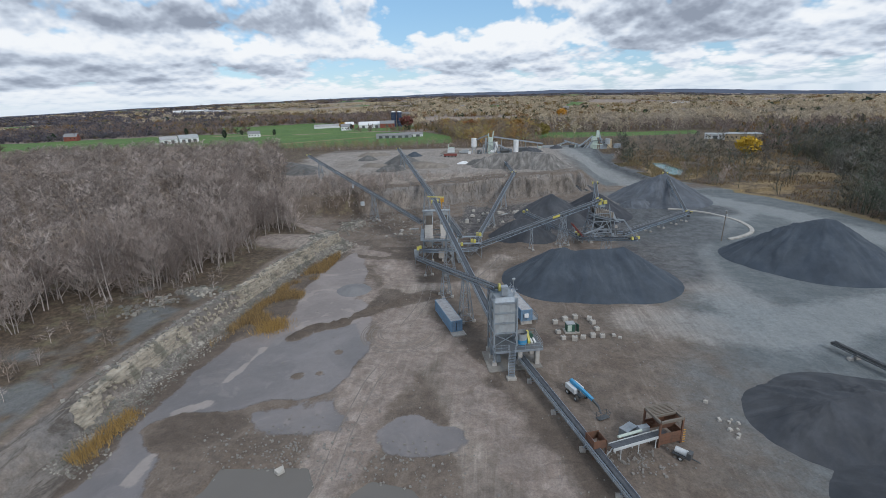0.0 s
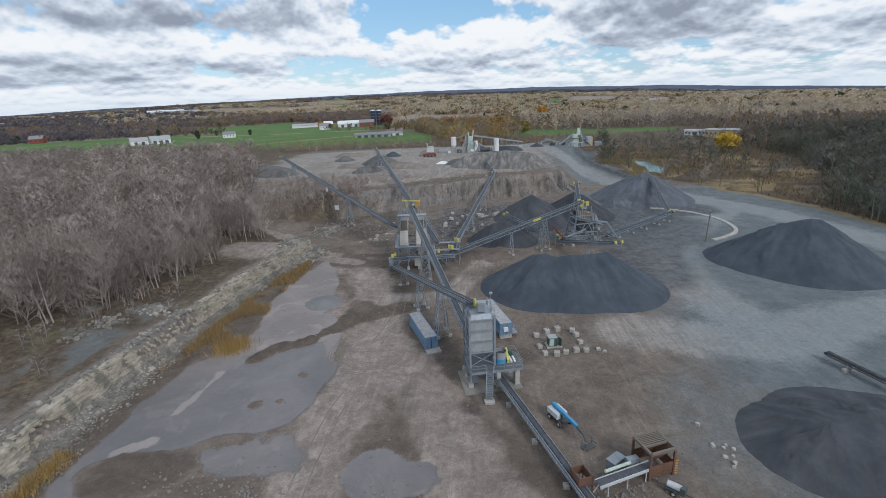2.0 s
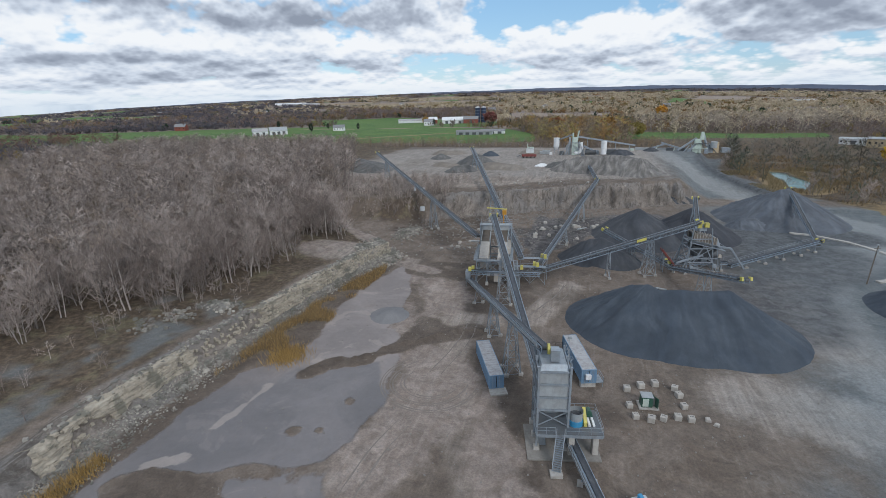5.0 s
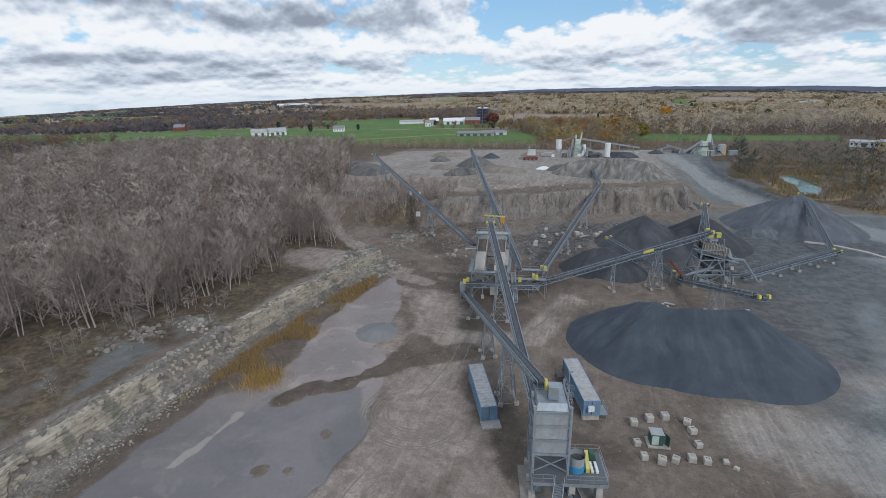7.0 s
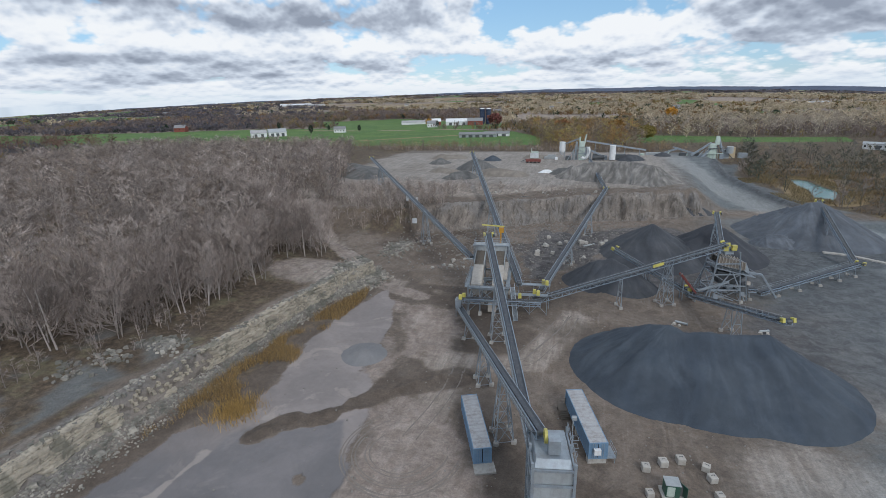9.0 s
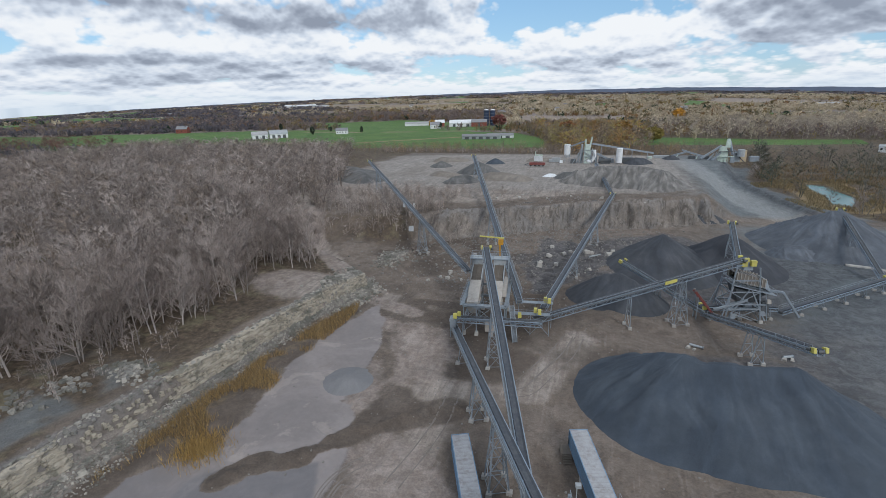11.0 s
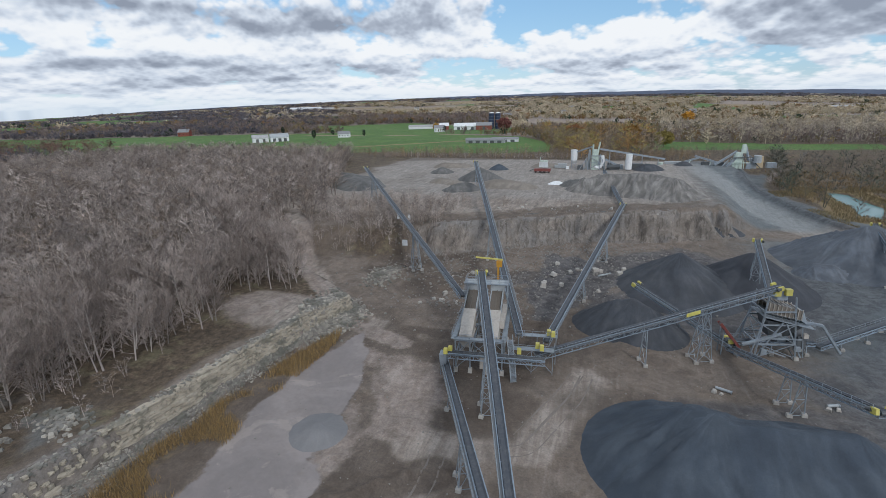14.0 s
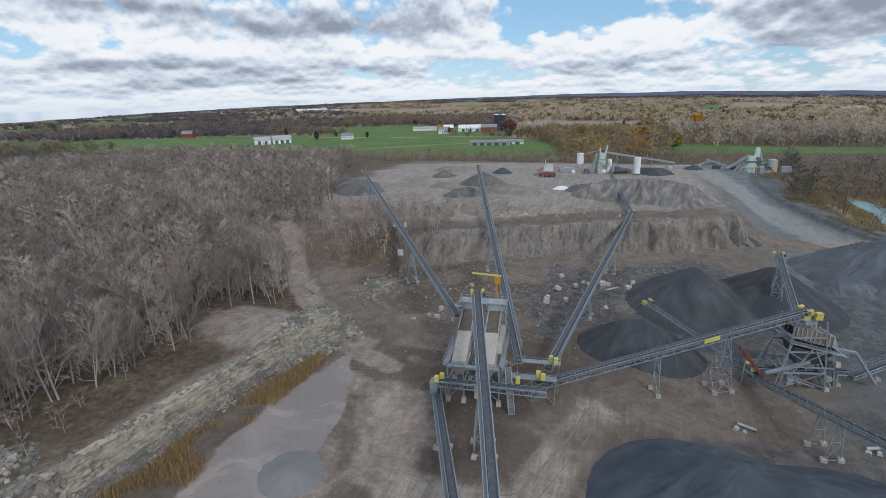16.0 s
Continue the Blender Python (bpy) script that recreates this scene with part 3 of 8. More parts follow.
def height(x, y):
    x, y = np.asarray(x, float), np.asarray(y, float)
    floor = 0.22 * fbm(x * 0.05, y * 0.05, 3) + 0.07 * fbm(x * 0.4, y * 0.4, 5)
    floor = floor * (1 - 0.8 * ss(-1.0, 2.5, inside(x, y, SILT)))
    rough_yard = ss(146, 156, y) * (1 - ss(236, 250, y)) * (1 - ss(4, 16, x)) * ss(-120, -80, x)
    floor = floor + rough_yard * (1.5 * fbm(x * 0.09, y * 0.09, 6) + 1.0 * np.abs(fbm(x * 0.30, y * 0.30, 7)) + 0.2)
    berm = near_line(x, y, [(-44.5, 84.2), (-43, 87.5), (-41.6, 89.1), (-38.2, 90.5), (-35, 93.5), (-30, 101), (-25, 104.5), (-19, 108)])
    floor = floor + 0.75 * (1 - ss(0, 2.4, berm + 0.9 * fbm(x * 0.3, y * 0.3, 9))) * (0.6 + 0.9 * vnoise(x * 0.7, y * 0.7, 8))
    # the rock bank on the west side
    d = np.interp(y, CLIFF_Y, CLIFF_X) - x + 0.9 * fbm(y * 0.16, x * 0.05, 11)
    w = np.interp(y, [40, 62, 85, 99, 127, 150, 162, 190], [11, 8, 6.5, 4.5, 3.5, 5, 16, 24])
    h = np.interp(y, [20, 45, 62, 85, 140, 152, 165, 190], [3.5, 4.0, 5.0, 5.6, 5.6, 4.6, 5.0, 7.0])
    bank = h * np.interp(d / w, [0, 0.44, 0.60, 1.0], [0, 0.30, 0.93, 1.0]) + 2.4 * ss(8, 50, d) + 0.35 * fbm(x * 0.12, y * 0.12, 17) * ss(3, 9, d)
    # the eroded wall at the north end, and the plateau above it
    d2 = y - np.interp(x, WALL_X, WALL_Y) + 2.6 * fbm(x * 0.05, y * 0.02, 21)
    bend = x + 1.6 * fbm(x * 0.06, y * 0.12, 29)
    splay = bend + 0.10 * (bend + 10) * ss(0, 9, d2) + 0.9 * fbm(x * 0.2, y * 0.2, 24)
    crease = (1 - np.abs(vnoise(splay * 0.15, y * 0.03, 25))) ** 2
    fine = (1 - np.abs(vnoise(splay * 0.36, y * 0.05, 27))) ** 2 + 0.6 * (1 - np.abs(vnoise(splay * 0.62, y * 0.08, 26))) ** 2
    worn = ss(-78, -50, x) * (0.55 + 0.45 * ss(-0.4, 0.3, vnoise(x * 0.035, 0 * y, 28)))
    d2 = d2 - worn * (4.2 * crease + 1.9 * fine - 2.6)
    wall = 8.6 * np.interp(d2, [0, 3.6, 8.0, 9.0, 11, 40], [0, 0.17, 0.80, 0.95, 0.985, 1.0]) + 0.7 * fbm(x * 0.16, y * 0.16, 30) * ss(1, 6, d2) * (1 - ss(24, 40, d2))
    wall = wall - worn * (2.0 * crease + 1.1 * fine) * ss(1.0, 3.5, d2) * (1 - ss(6.5, 9.5, d2))
    bench_lip = 0.9 * ss(10, 12, d2) * (1 - ss(13, 15, d2)) * ss(-0.2, 0.2, fbm(x * 0.07, 0 * y, 32))
    wall = wall + bench_lip * worn
    east = ss(40, 56, x - 0.10 * (y - 240))
    ramp = 8.6 * ss(240, 372, y)
    side = ss(0, 12, x - np.interp(y, [225, 250, 280, 310, 340, 400, 460], [90, 78, 68, 63, 62, 75, 140]))
    lane_bank = 3.4 * np.exp(-((x - np.interp(y, [225, 250, 280, 310, 340, 400], [93, 80, 70, 66, 65, 80]) - 3) / 3.2) ** 2) * ss(236, 250, y) * (1 - ss(350, 375, y))
    low = 1.2 + 7.0 * ss(380, 470, y) + 0.5 * fbm(x * 0.06, y * 0.06, 31)
    ramp = ramp * (1 - side) + np.minimum(low, np.maximum(ramp, 1.2)) * side + lane_bank
    north = wall * (1 - east) + ramp * east
    z = np.maximum(floor, np.where(d > 0, bank, 0))
    z = np.maximum(z, np.where((d2 > 0) | (y > 236), north, 0) + 0.5 * floor)
    # woods floor east of the haul road
    z = z + 1.2 * ss(0, 25, x - np.interp(y, [100, 170, 200, 225, 245, 280], [150, 136, 131, 122, 106, 92])) * (1 - ss(280, 300, y))
    for pool, depth in ((PIT_POND, 0.8), (PIT_POND_2, 0.8), (TEAL_POND, 1.2)):
        z = z - depth * ss(-1.2, 1.2, inside(x, y, pool))
    # open country
    r = np.hypot(x, y)
    skyline = 48 + 4500 * np.tan(np.radians(np.interp(np.degrees(np.arctan2(x, y)), SKYLINE_AZ, SKYLINE_EL)))
    far = 8 + 5 * fbm(x / 260, y / 260, 41) * ss(450, 900, r) + ss(700, 4400, r) * (skyline - 14 + 9 * fbm(x / 900, y / 900, 43, 3)) * np.where(skyline > 14, 1, ss(900, 3600, r))
    k = ss(400, 560, r)
    return z * (1 - k) + far * k


def hz(x, y):
    return float(height(np.array([x]), np.array([y]))[0])


FIELDS = [[(-700, 350), (-330, 372), (-170, 425), (-80, 425), (-40, 440), (-50, 520), (-90, 600), (-240, 660), (-470, 640), (-900, 560)],
          [(-330, 640), (-130, 640), (-80, 760), (-330, 900), (-560, 820)], 
          [(20, 462), (130, 470), (190, 478), (200, 515), (133, 518), (36, 545)], [(72, 650), (124, 675), (132, 720), (77, 704)], [(240, 900), (420, 880), (460, 1000), (270, 1020)],
          [(-1500, 900), (-1050, 950), (-1150, 1250), (-1700, 1200)], [(-2600, 1700), (-2000, 1900), (-2200, 2400), (-2900, 2200)]]
PALE_FIELDS = [[(-120, 820), (30, 800), (60, 980), (-160, 1000)], [(-900, 2300), (-300, 2200), (-250, 2700), (-900, 2900)],
               [(300, 1500), (900, 1300), (1000, 1700), (350, 1900)]]
LANES = [[(-25, 28), (-26, 55), (-25, 70), (-22, 85), (-21, 97), (-21, 112), (-30, 124), (-40, 140), (-47, 146), (-61, 153), (-73, 164), (-91, 184), (-116, 214)],
         [(-22, 97), (-15, 80), (-8, 64), (-2, 46), (2, 30)], [(-32, 108), (-20, 113), (-8, 116), (-2, 130), (0, 138)],
         [(55, 100), (52, 120), (54, 140), (62, 160), (95, 195), (92, 225), (70, 260), (56, 300), (50, 340), (48, 372)],
         [(30, 96), (55, 90), (75, 100), (110, 110), (125, 140), (112, 190), (92, 225)]]


REED_BED = [(-61, 64), (-58, 81), (-57, 86), (-51, 87.5), (-49.5, 94), (-49, 99.5), (-51.8, 109), (-51.6, 122), (-51, 136), (-53, 143), (-57, 130), (-60, 112), (-61.5, 98), (-62, 80)]
WET = [(-45.3, 86.4), (-38.4, 87.9), (-33.5, 91.8), (-30, 86), (-26.4, 79.3), (-28.5, 73.5), (-30.4, 68.3), (-30.7, 63.7), (-35.2, 61), (-43.3, 60.3),
       (-42.5, 56.5), (-48.8, 55.8), (-51.9, 57), (-50.1, 62.1), (-50.9, 66.6), (-49, 74.5), (-49.5, 80.6), (-47.7, 86)]
PALE_MUD = [[(-47, 138), (-44, 128), (-38, 130), (-34, 118), (-33, 111), (-25, 114), (-22, 119), (-29, 134), (-34, 134)],
            [(-34, 96), (-26, 99), (-20, 100), (-15, 92), (-13, 80), (-17, 70), (-20, 58), (-20, 44), (-27, 44), (-28, 58), (-29, 72), (-26, 82), (-29, 90)],
            [(-15, 88), (-10, 88), (-4, 72), (2, 60), (9, 46), (2, 42), (-5, 54), (-11, 70)], [(-40, 118), (-36, 122), (-30, 110), (-36, 104)]]
STREAKS = [([(-51, 44), (-51.4, 50.3), (-53.2, 54.5)], 1.5), ([(-54.3, 58.4), (-50.6, 61.3)], 0.9), ([(-51, 68), (-50.1, 72.6), (-49.3, 79.5)], 0.9), ([(-46.2, 89), (-42, 88.6)], 0.7)]


MUD = [(-40, 134, 8, 5, 1.0), (-23, 127, 6, 9, 1.0), (-30, 108, 7, 4.5, 1.0), (-14, 136, 6, 6, 0.8), (-33, 147, 9, 2.2, 1.0), (6, 128, 12, 8, 0.55), (-34, 160, 10, 6, 0.6), (-22, 172, 8, 5, 0.7),
       (-5, 150, 9, 5, 0.6), (-10, 70, 7, 12, 0.5), (4, 46, 8, 9, 0.5), (-14, 96, 5, 5, 0.5), (-8, 184, 12, 7, 1.0), (-44, 168, 7, 5, 0.5), (2, 98, 7, 4, 0.5),
       (-17, 124, 9, 9, 1.0), (-4, 66, 5, 9, 0.9), (-18.6, 85, 2.2, 4, 1.0), (-40, 140, 9, 7, 1.0), (4, 86, 6, 5, 0.8), (-13, 57, 5, 9, 0.7), (-27, 106, 6, 4, 1.0)]


def zones(x, y):
    """How much of each kind of ground there is at x, y."""
    n1, n2 = fbm(x * 0.06, y * 0.06, 51), fbm(x * 0.2, y * 0.2, 53)
    d = np.interp(y, CLIFF_Y, CLIFF_X) - x
    d2 = y - np.interp(x, WALL_X, WALL_Y)
    yard = ss(12, 66, x + 14 * n1 + 5 * n2 - 0.05 * (y - 90)) * (1 - ss(235, 250, y)) + ss(246, 262, y + 4 * n1) * (0.25 + 0.6 * ss(34, 56, x))
    lane = np.zeros(np.shape(x))
    for k, pts in enumerate(LANES):
        wide = 4.0 if k < 3 else 9.0
        lane = np.maximum(lane, 1 - ss(wide * 0.35, wide * 1.25, near_line(x, y, pts) + 1.2 * n2))
    silt = ss(-1.6, 1.6, inside(x, y, SILT) + 1.6 * n2)
    trench = near_line(x, y, [(-44.5, 84.2), (-43, 87.5), (-41.6, 89.1), (-38.2, 90.5), (-35, 93.5), (-30, 101), (-25, 104.5), (-19, 108)]) + 1.3 * fbm(x * 0.3, y * 0.3, 9)
    trench = 1 - ss(1.2, 2.4, trench)
    isle = ss(-1.2, 1.2, inside(x, y, [(-52.5, 51.5), (-55, 55), (-53.7, 59), (-49.2, 59.5), (-42, 60), (-36, 60), (-38, 49), (-46, 48)]) + 3.0 * n2 + 1.5 * n1)
    for cx, cy, r in ((-38.2, 70, 1.5), (-34.6, 71.3, 1.3), (-33, 79, 1.2)):
        isle = np.maximum(isle, 0.8 * (1 - ss(0.5, 1.2, np.hypot(x - cx, y - cy) / r + 0.5 * n2)))
    silt = silt * (1 - trench) * (1 - isle)
    damp = np.maximum(1 - ss(2.0, 4.5, near_line(x, y, [(-36, 95), (-30, 102), (-19, 108)])), trench)
    damp = np.maximum(damp, 0.75 * isle * ss(-0.25, 0.15, n1 + 0.6 * n2))
    damp = np.maximum(damp, 0.9 * (1 - ss(2, 7, near_line(x, y, [(-43, 147), (-41, 138), (-30, 139)]) + 4 * n1)))
    damp = np.maximum(damp, 1 - ss(7, 13, near_line(x, y, [(-20, 128), (-22, 138), (-16, 146)]) + 3 * n1))
    damp = np.maximum(damp, 0.8 * (1 - ss(2, 6, near_line(x, y, [(-7, 90), (-9, 80), (-4, 70), (4, 58), (10, 46)]) + 2 * n1)))
    damp = np.maximum(damp, (1 - ss(1.5, 5.0, np.abs(d + 2.5) + 1.5 * n2)) * (1 - ss(146, 152, y)))
    reed_bed = inside(x, y, REED_BED)
    damp = np.maximum(damp, 0.8 * ss(-1.5, 1.5, reed_bed + 1.5 * n2))
    damp = np.maximum(damp, 0.9 * ss(0.05, 0.35, fbm(x * 0.07, y * 0.07, 57)) * ss(148, 156, y) * (1 - ss(-2, 14, x)))
    for cx, cy, rx, ry, k in MUD:
        damp = np.maximum(damp, k * (1 - ss(0.6, 1.25, np.hypot((x - cx) / rx, (y - cy) / ry) + 0.5 * n2 + 0.35 * n1)))
    damp = damp * (1 - ss(205, 225, y))
    dark = 1 - ss(2, 12, near_line(x, y, [(10, 168), (28, 176), (44, 178), (66, 205), (80, 200)]) - 6 + 5 * n1)
    dark = np.maximum(dark, 0.7 * (1 - ss(1, 5, near_line(x, y, [(16, 130), (32, 131)]) - 4 + 3 * n1)))
    dark = np.maximum(dark, 0.75 * (1 - ss(3, 12, near_line(x, y, [(42, 142), (60, 168)]) + 3 * n1)))
    dark = np.maximum(dark, 1 - ss(4, 13, near_line(x, y, [(-12, 182), (0, 192), (10, 206), (26, 212)]) + 7 * n1 + 3 * n2))
    dark = np.maximum(dark, 0.8 * ss(4, 9, x - np.interp(y, [225, 250, 280, 310, 340, 400], [90, 77, 67, 62, 61, 75])) * (1 - ss(14, 24, x - np.interp(y, [225, 250, 280, 310, 340, 400], [90, 77, 67, 62, 61, 75]))) * ss(240, 250, y) * (1 - ss(350, 372, y)))
    swamp = inside(x, y, [(-18, 205), (1, 206), (8, 197), (5, 180), (-6, 170), (-10, 157), (-16, 168), (-13, 187)]) + 4 * n2 + 3 * n1
    dark = np.maximum(dark, ss(-2, 2, swamp))
    damp = np.maximum(damp, 0.8 * ss(-2, 2, swamp) * ss(-0.1, 0.2, n2))
    cliff_w = np.interp(y, [40, 62, 85, 99, 127, 150], [11, 8, 6.5, 4.5, 3.5, 5])
    rock = ss(-0.5, 1.0, d) * (1 - ss(-1.5, 0.6, d - cliff_w + 1.5 * n2)) * (1 - ss(156, 166, y))
    wallface = ss(0, 3, d2 + 2 * n1) * (1 - ss(10.5, 14, d2 + 3 * n1)) * (1 - ss(40, 56, x)) * ss(-66, -50, x)
    bench = ss(11, 14, d2 + 2 * n1) * (1 - ss(20, 30, d2 + 5 * n1)) * (1 - ss(20, 36, x)) * ss(-110, -80, x)
    damp = np.maximum(damp, 0.55 * bench)
    rock = np.maximum(rock, wallface) * (1 - lane)
    litter = ss(-0.8, 2.6, d - cliff_w + 2.5 * n1) * (1 - lane)
    clear = np.hypot((x + 66.5) / 15.0, (y - 139) / 10.0)
    litter = litter * ss(0.75, 1.15, clear + 0.4 * n2)
    bench_floor = ss(0.0, 3.0, d - cliff_w) * (1 - ss(24, 34, d + 5 * n1)) * (1 - ss(92, 108, y))
    litter = litter * (1 - 0.75 * bench_floor * ss(-0.35, 0.25, n1 + 0.8 * n2))
    yard = np.maximum(yard, 0.9 * bench_floor)
    plateau = ss(24, 32, d2) * ss(-150, -128, x + 8 * n1) * (1 - ss(384, 392, y - 0.22 * np.minimum(x + 60, 0)))
    litter = litter * (1 - plateau)
    lane = np.maximum(lane, plateau * (0.85 + 0.4 * n1) * (1 - ss(36, 50, x)))
    hillside = ss(-8, 6, d2) * (1 - ss(28, 40, d2)) * (1 - ss(-62, -46, x + 8 * n1))
    litter = np.maximum(litter, (0.42 + 0.4 * n1) * hillside * (1 - lane))
    east_edge = x - np.interp(y, [60, 100, 170, 200, 225, 245, 280, 310, 345, 400], [160, 150, 134, 129, 119, 103, 86, 80, 78, 92])
    brush = ss(0, 6, east_edge + 2 * n2)
    outside = ss(386, 396, y + 4 * n2)
    litter = np.maximum(litter, np.maximum(brush, outside))
    litter = np.maximum(litter, 1 - ss(-170, -150, x))
    bank_x = x - np.interp(y, [225, 250, 280, 310, 340, 400], [92, 79, 69, 64, 63, 77])
    spoil = ss(0, 3, bank_x) * (1 - ss(9, 15, bank_x + 4 * n2)) * ss(240, 248, y) * (1 - ss(352, 372, y))
    dark = np.maximum(dark, spoil)
    dark = np.maximum(dark, 0.8 * (1 - ss(6, 18, near_line(x, y, [(46, 130), (52, 150), (74, 178)]) + 4 * n1)))
    litter = litter * (1 - spoil)
    yard = yard * (1 - litter)
    straw = ss(0.0, 0.4, fbm(x * 0.03, y * 0.03, 61) - 0.05) * brush * (1 - ss(330, 400, y)) * 0.7
    straw = np.maximum(straw, 0.9 * ss(0, 2, east_edge) * (1 - ss(4, 8, east_edge)) * (1 - ss(235, 250, y)))
    straw = np.maximum(straw, ss(-2, 2, 5 - np.abs(inside(x, y, TEAL_POND) + 6)))
    straw = np.maximum(straw, 0.35 * (1 - ss(0.5, 2.5, np.abs(d + 3.2) + n2)) * ss(80, 90, y) * (1 - ss(146, 152, y)))
    grass = np.zeros(np.shape(x))
    for f in FIELDS:
        grass = np.maximum(grass, ss(-2, 2, inside(x, y, f)))
    for f in PALE_FIELDS:
        straw = np.maximum(straw, ss(-3, 3, inside(x, y, f)))
    for pts in ([(-520, 452), (-330, 468), (-230, 470), (-120, 560)], [(-560, 640), (-330, 610), (-150, 640), (-60, 640)]):
        straw = np.maximum(straw, 1 - ss(2, 6, near_line(x, y, pts)))
    straw = np.maximum(straw, 0.9 * ss(0.15, 0.4, fbm(x / 420, y / 420, 63)) * ss(1300, 1900, np.hypot(x, y)))
    grass = np.maximum(grass, ss(0.22, 0.3, fbm(x / 330 + 9, y / 330, 65)) * ss(1000, 1400, np.hypot(x, y))) * (1 - 0.9 * straw * (np.hypot(x, y) < 900))
    silt = np.maximum(silt, 0.75 * (1 - ss(0.8, 1.1, np.hypot((x + 13.5) / 7.0, (y - 55) / 4.5) + 0.4 * n2)) * 1.0)
    lane = np.maximum(lane, 0.8 * (1 - ss(0.6, 1.1, clear + 0.5 * n2)))
    wet = ss(-1.6, 1.6, inside(x, y, WET) + 1.3 * n2)
    wet = np.maximum(wet, (0.62 + 0.25 * n1) * (1 - ss(80, 90, y)))
    streak = np.zeros(np.shape(x))
    for pts, wide in STREAKS:
        streak = np.maximum(streak, 1 - ss(0.45, 1.1, near_line(x, y, pts) / wide + 0.8 * n2 + 0.3 * fbm(x * 0.5, y * 0.5, 67)))
    grey_strip = ss(-1.5, 1.5, inside(x, y, [(-43, 60), (-36, 61), (-29, 64), (-25, 58), (-30, 54.5), (-40, 54)]) + 2.5 * n2)
    silt = np.maximum(silt, 0.85 * grey_strip)
    wet = np.maximum(wet, 0.45 * grey_strip)
    pale = np.zeros(np.shape(x))
    for f in PALE_MUD:
        pale = np.maximum(pale, ss(-2.5, 2.5, inside(x, y, f) + 3.0 * n2 + 1.5 * n1))
    pale = pale * (1 - 0.9 * trench) * (1 - 0.8 * isle)
    hill_track = near_line(x, y, [(-38, 140.5), (-50, 144.5), (-60, 148.5), (-72, 159.5), (-88, 179), (-104, 206)]) + 0.8 * n2
    pale = np.maximum(pale, 1.1 * (1 - ss(1.3, 3.0, hill_track)))
    pale = np.maximum(pale, ss(0.0, 0.5, n1 + 0.7 * n2 + 0.25) * (1 - ss(0.7, 1.1, clear)))
    away, bearing = np.hypot(x, y), np.degrees(np.arctan2(x, np.maximum(y, 1.0)))
    # paler far ground; the eastward rise paints in a sunlit band
    far_pale = 0.62 + 0.30 * fbm(x / 200, y / 120, 69) + 0.35 * ss(-18, -4, bearing) * (1 - ss(2400, 3200, away))
    pale = np.maximum(pale, far_pale * ss(520, 700, away) * (1 - grass))
    a = np.stack([yard, lane * (1 - litter), silt], -1)
    b = np.stack([damp * (1 - silt), dark, litter], -1)
    c = np.stack([grass, straw, rock], -1)
    return {"zone_a": a, "zone_b": b, "zone_c": c, "zone_d": np.stack([wet, pale, streak], -1)}


def graded(lo, hi, step, far, growth=1.10, back=None):
    mid = list(np.arange(lo, hi, step))
    out, k = [], step
    v = mid[-1]
    while v < far:
        k *= growth
        v += k
        out.append(v)
    left, k, v = [], step, lo
    while v > -far:
        k *= back or growth
        v -= k
        left.append(v)
    return np.array(left[::-1] + mid + out)


GX, GY = graded(-112, 128, 0.7, 4550, 1.035), graded(36, 250, 0.7, 4550, 1.03, 1.2)
MX, MY = np.meshgrid(GX, GY)
ground = new("ground", grid_mesh("ground", GX, GY, height(MX, MY), GROUND, zones(MX, MY)))
tagged(ground, "rutted brown and grey quarry floor with fields beyond", "ground", kind="structure")


def far_ridge():
    """The last ridge before the sky, a plain band of woods with haze in its colour."""
    k = Net("hazy_blue_ridge", 1.0)
    # the slate blue is distance haze, put into the base colour
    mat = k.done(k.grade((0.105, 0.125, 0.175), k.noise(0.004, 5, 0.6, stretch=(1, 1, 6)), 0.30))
    az = np.radians(np.arange(-89, 89, 0.25))
    el = np.interp(np.degrees(az), SKYLINE_AZ, SKYLINE_EL)
    thick = np.interp(np.degrees(az), [-70, -40, -20, -8, 10, 30, 60], [0.06, 0.05, 0.09, 0.28, 0.36, 0.34, 0.30])
    top = 48 + 5200 * np.tan(np.radians(el + thick)) + 5 * fbm(az * 14, 0 * az, 111) + 2.5 * fbm(az * 90, 0 * az, 113)
    g = G()
    for i in range(len(az)):
        for r, z in ((5200, -160.0), (5200, top[i]), (5500, top[i] - 6), (5500, -160.0)):
            g.v.append((math.sin(az[i]) * r, math.cos(az[i]) * r, float(z)))
    for i in range(len(az) - 1):
        for j in range(3):
            o = 4 * i + j
            g.f.append((o, o + 1, o + 5, o + 4))
    tagged(new("backdrop", g.mesh("backdrop", mat, True)), "far wooded ridge on the skyline, slate blue from painted haze", "backdrop", kind="structure")


far_ridge()


def pool(name, pts, z, mat, label):
    xs = np.arange(min(p[0] for p in pts) - 2, max(p[0] for p in pts) + 2, 0.8)
    ys = np.arange(min(p[1] for p in pts) - 2, max(p[1] for p in pts) + 2, 0.8)
    X, Y = np.meshgrid(xs, ys)
    ob = new(name, grid_mesh(name, xs, ys, np.full(X.shape, z), mat, keep=inside(X, Y, pts) > -1.5))
    return tagged(ob, label, "pond", kind="structure")


pool("water", PIT_POND, -0.30, POND, "shallow murky pond in the quarry floor")
pool("water", PIT_POND_2, -0.30, POND, "shallow murky pond beside the dirt track")
pool("water", TEAL_POND, 0.75, TEAL, "turquoise settling pond among straw-coloured reeds")


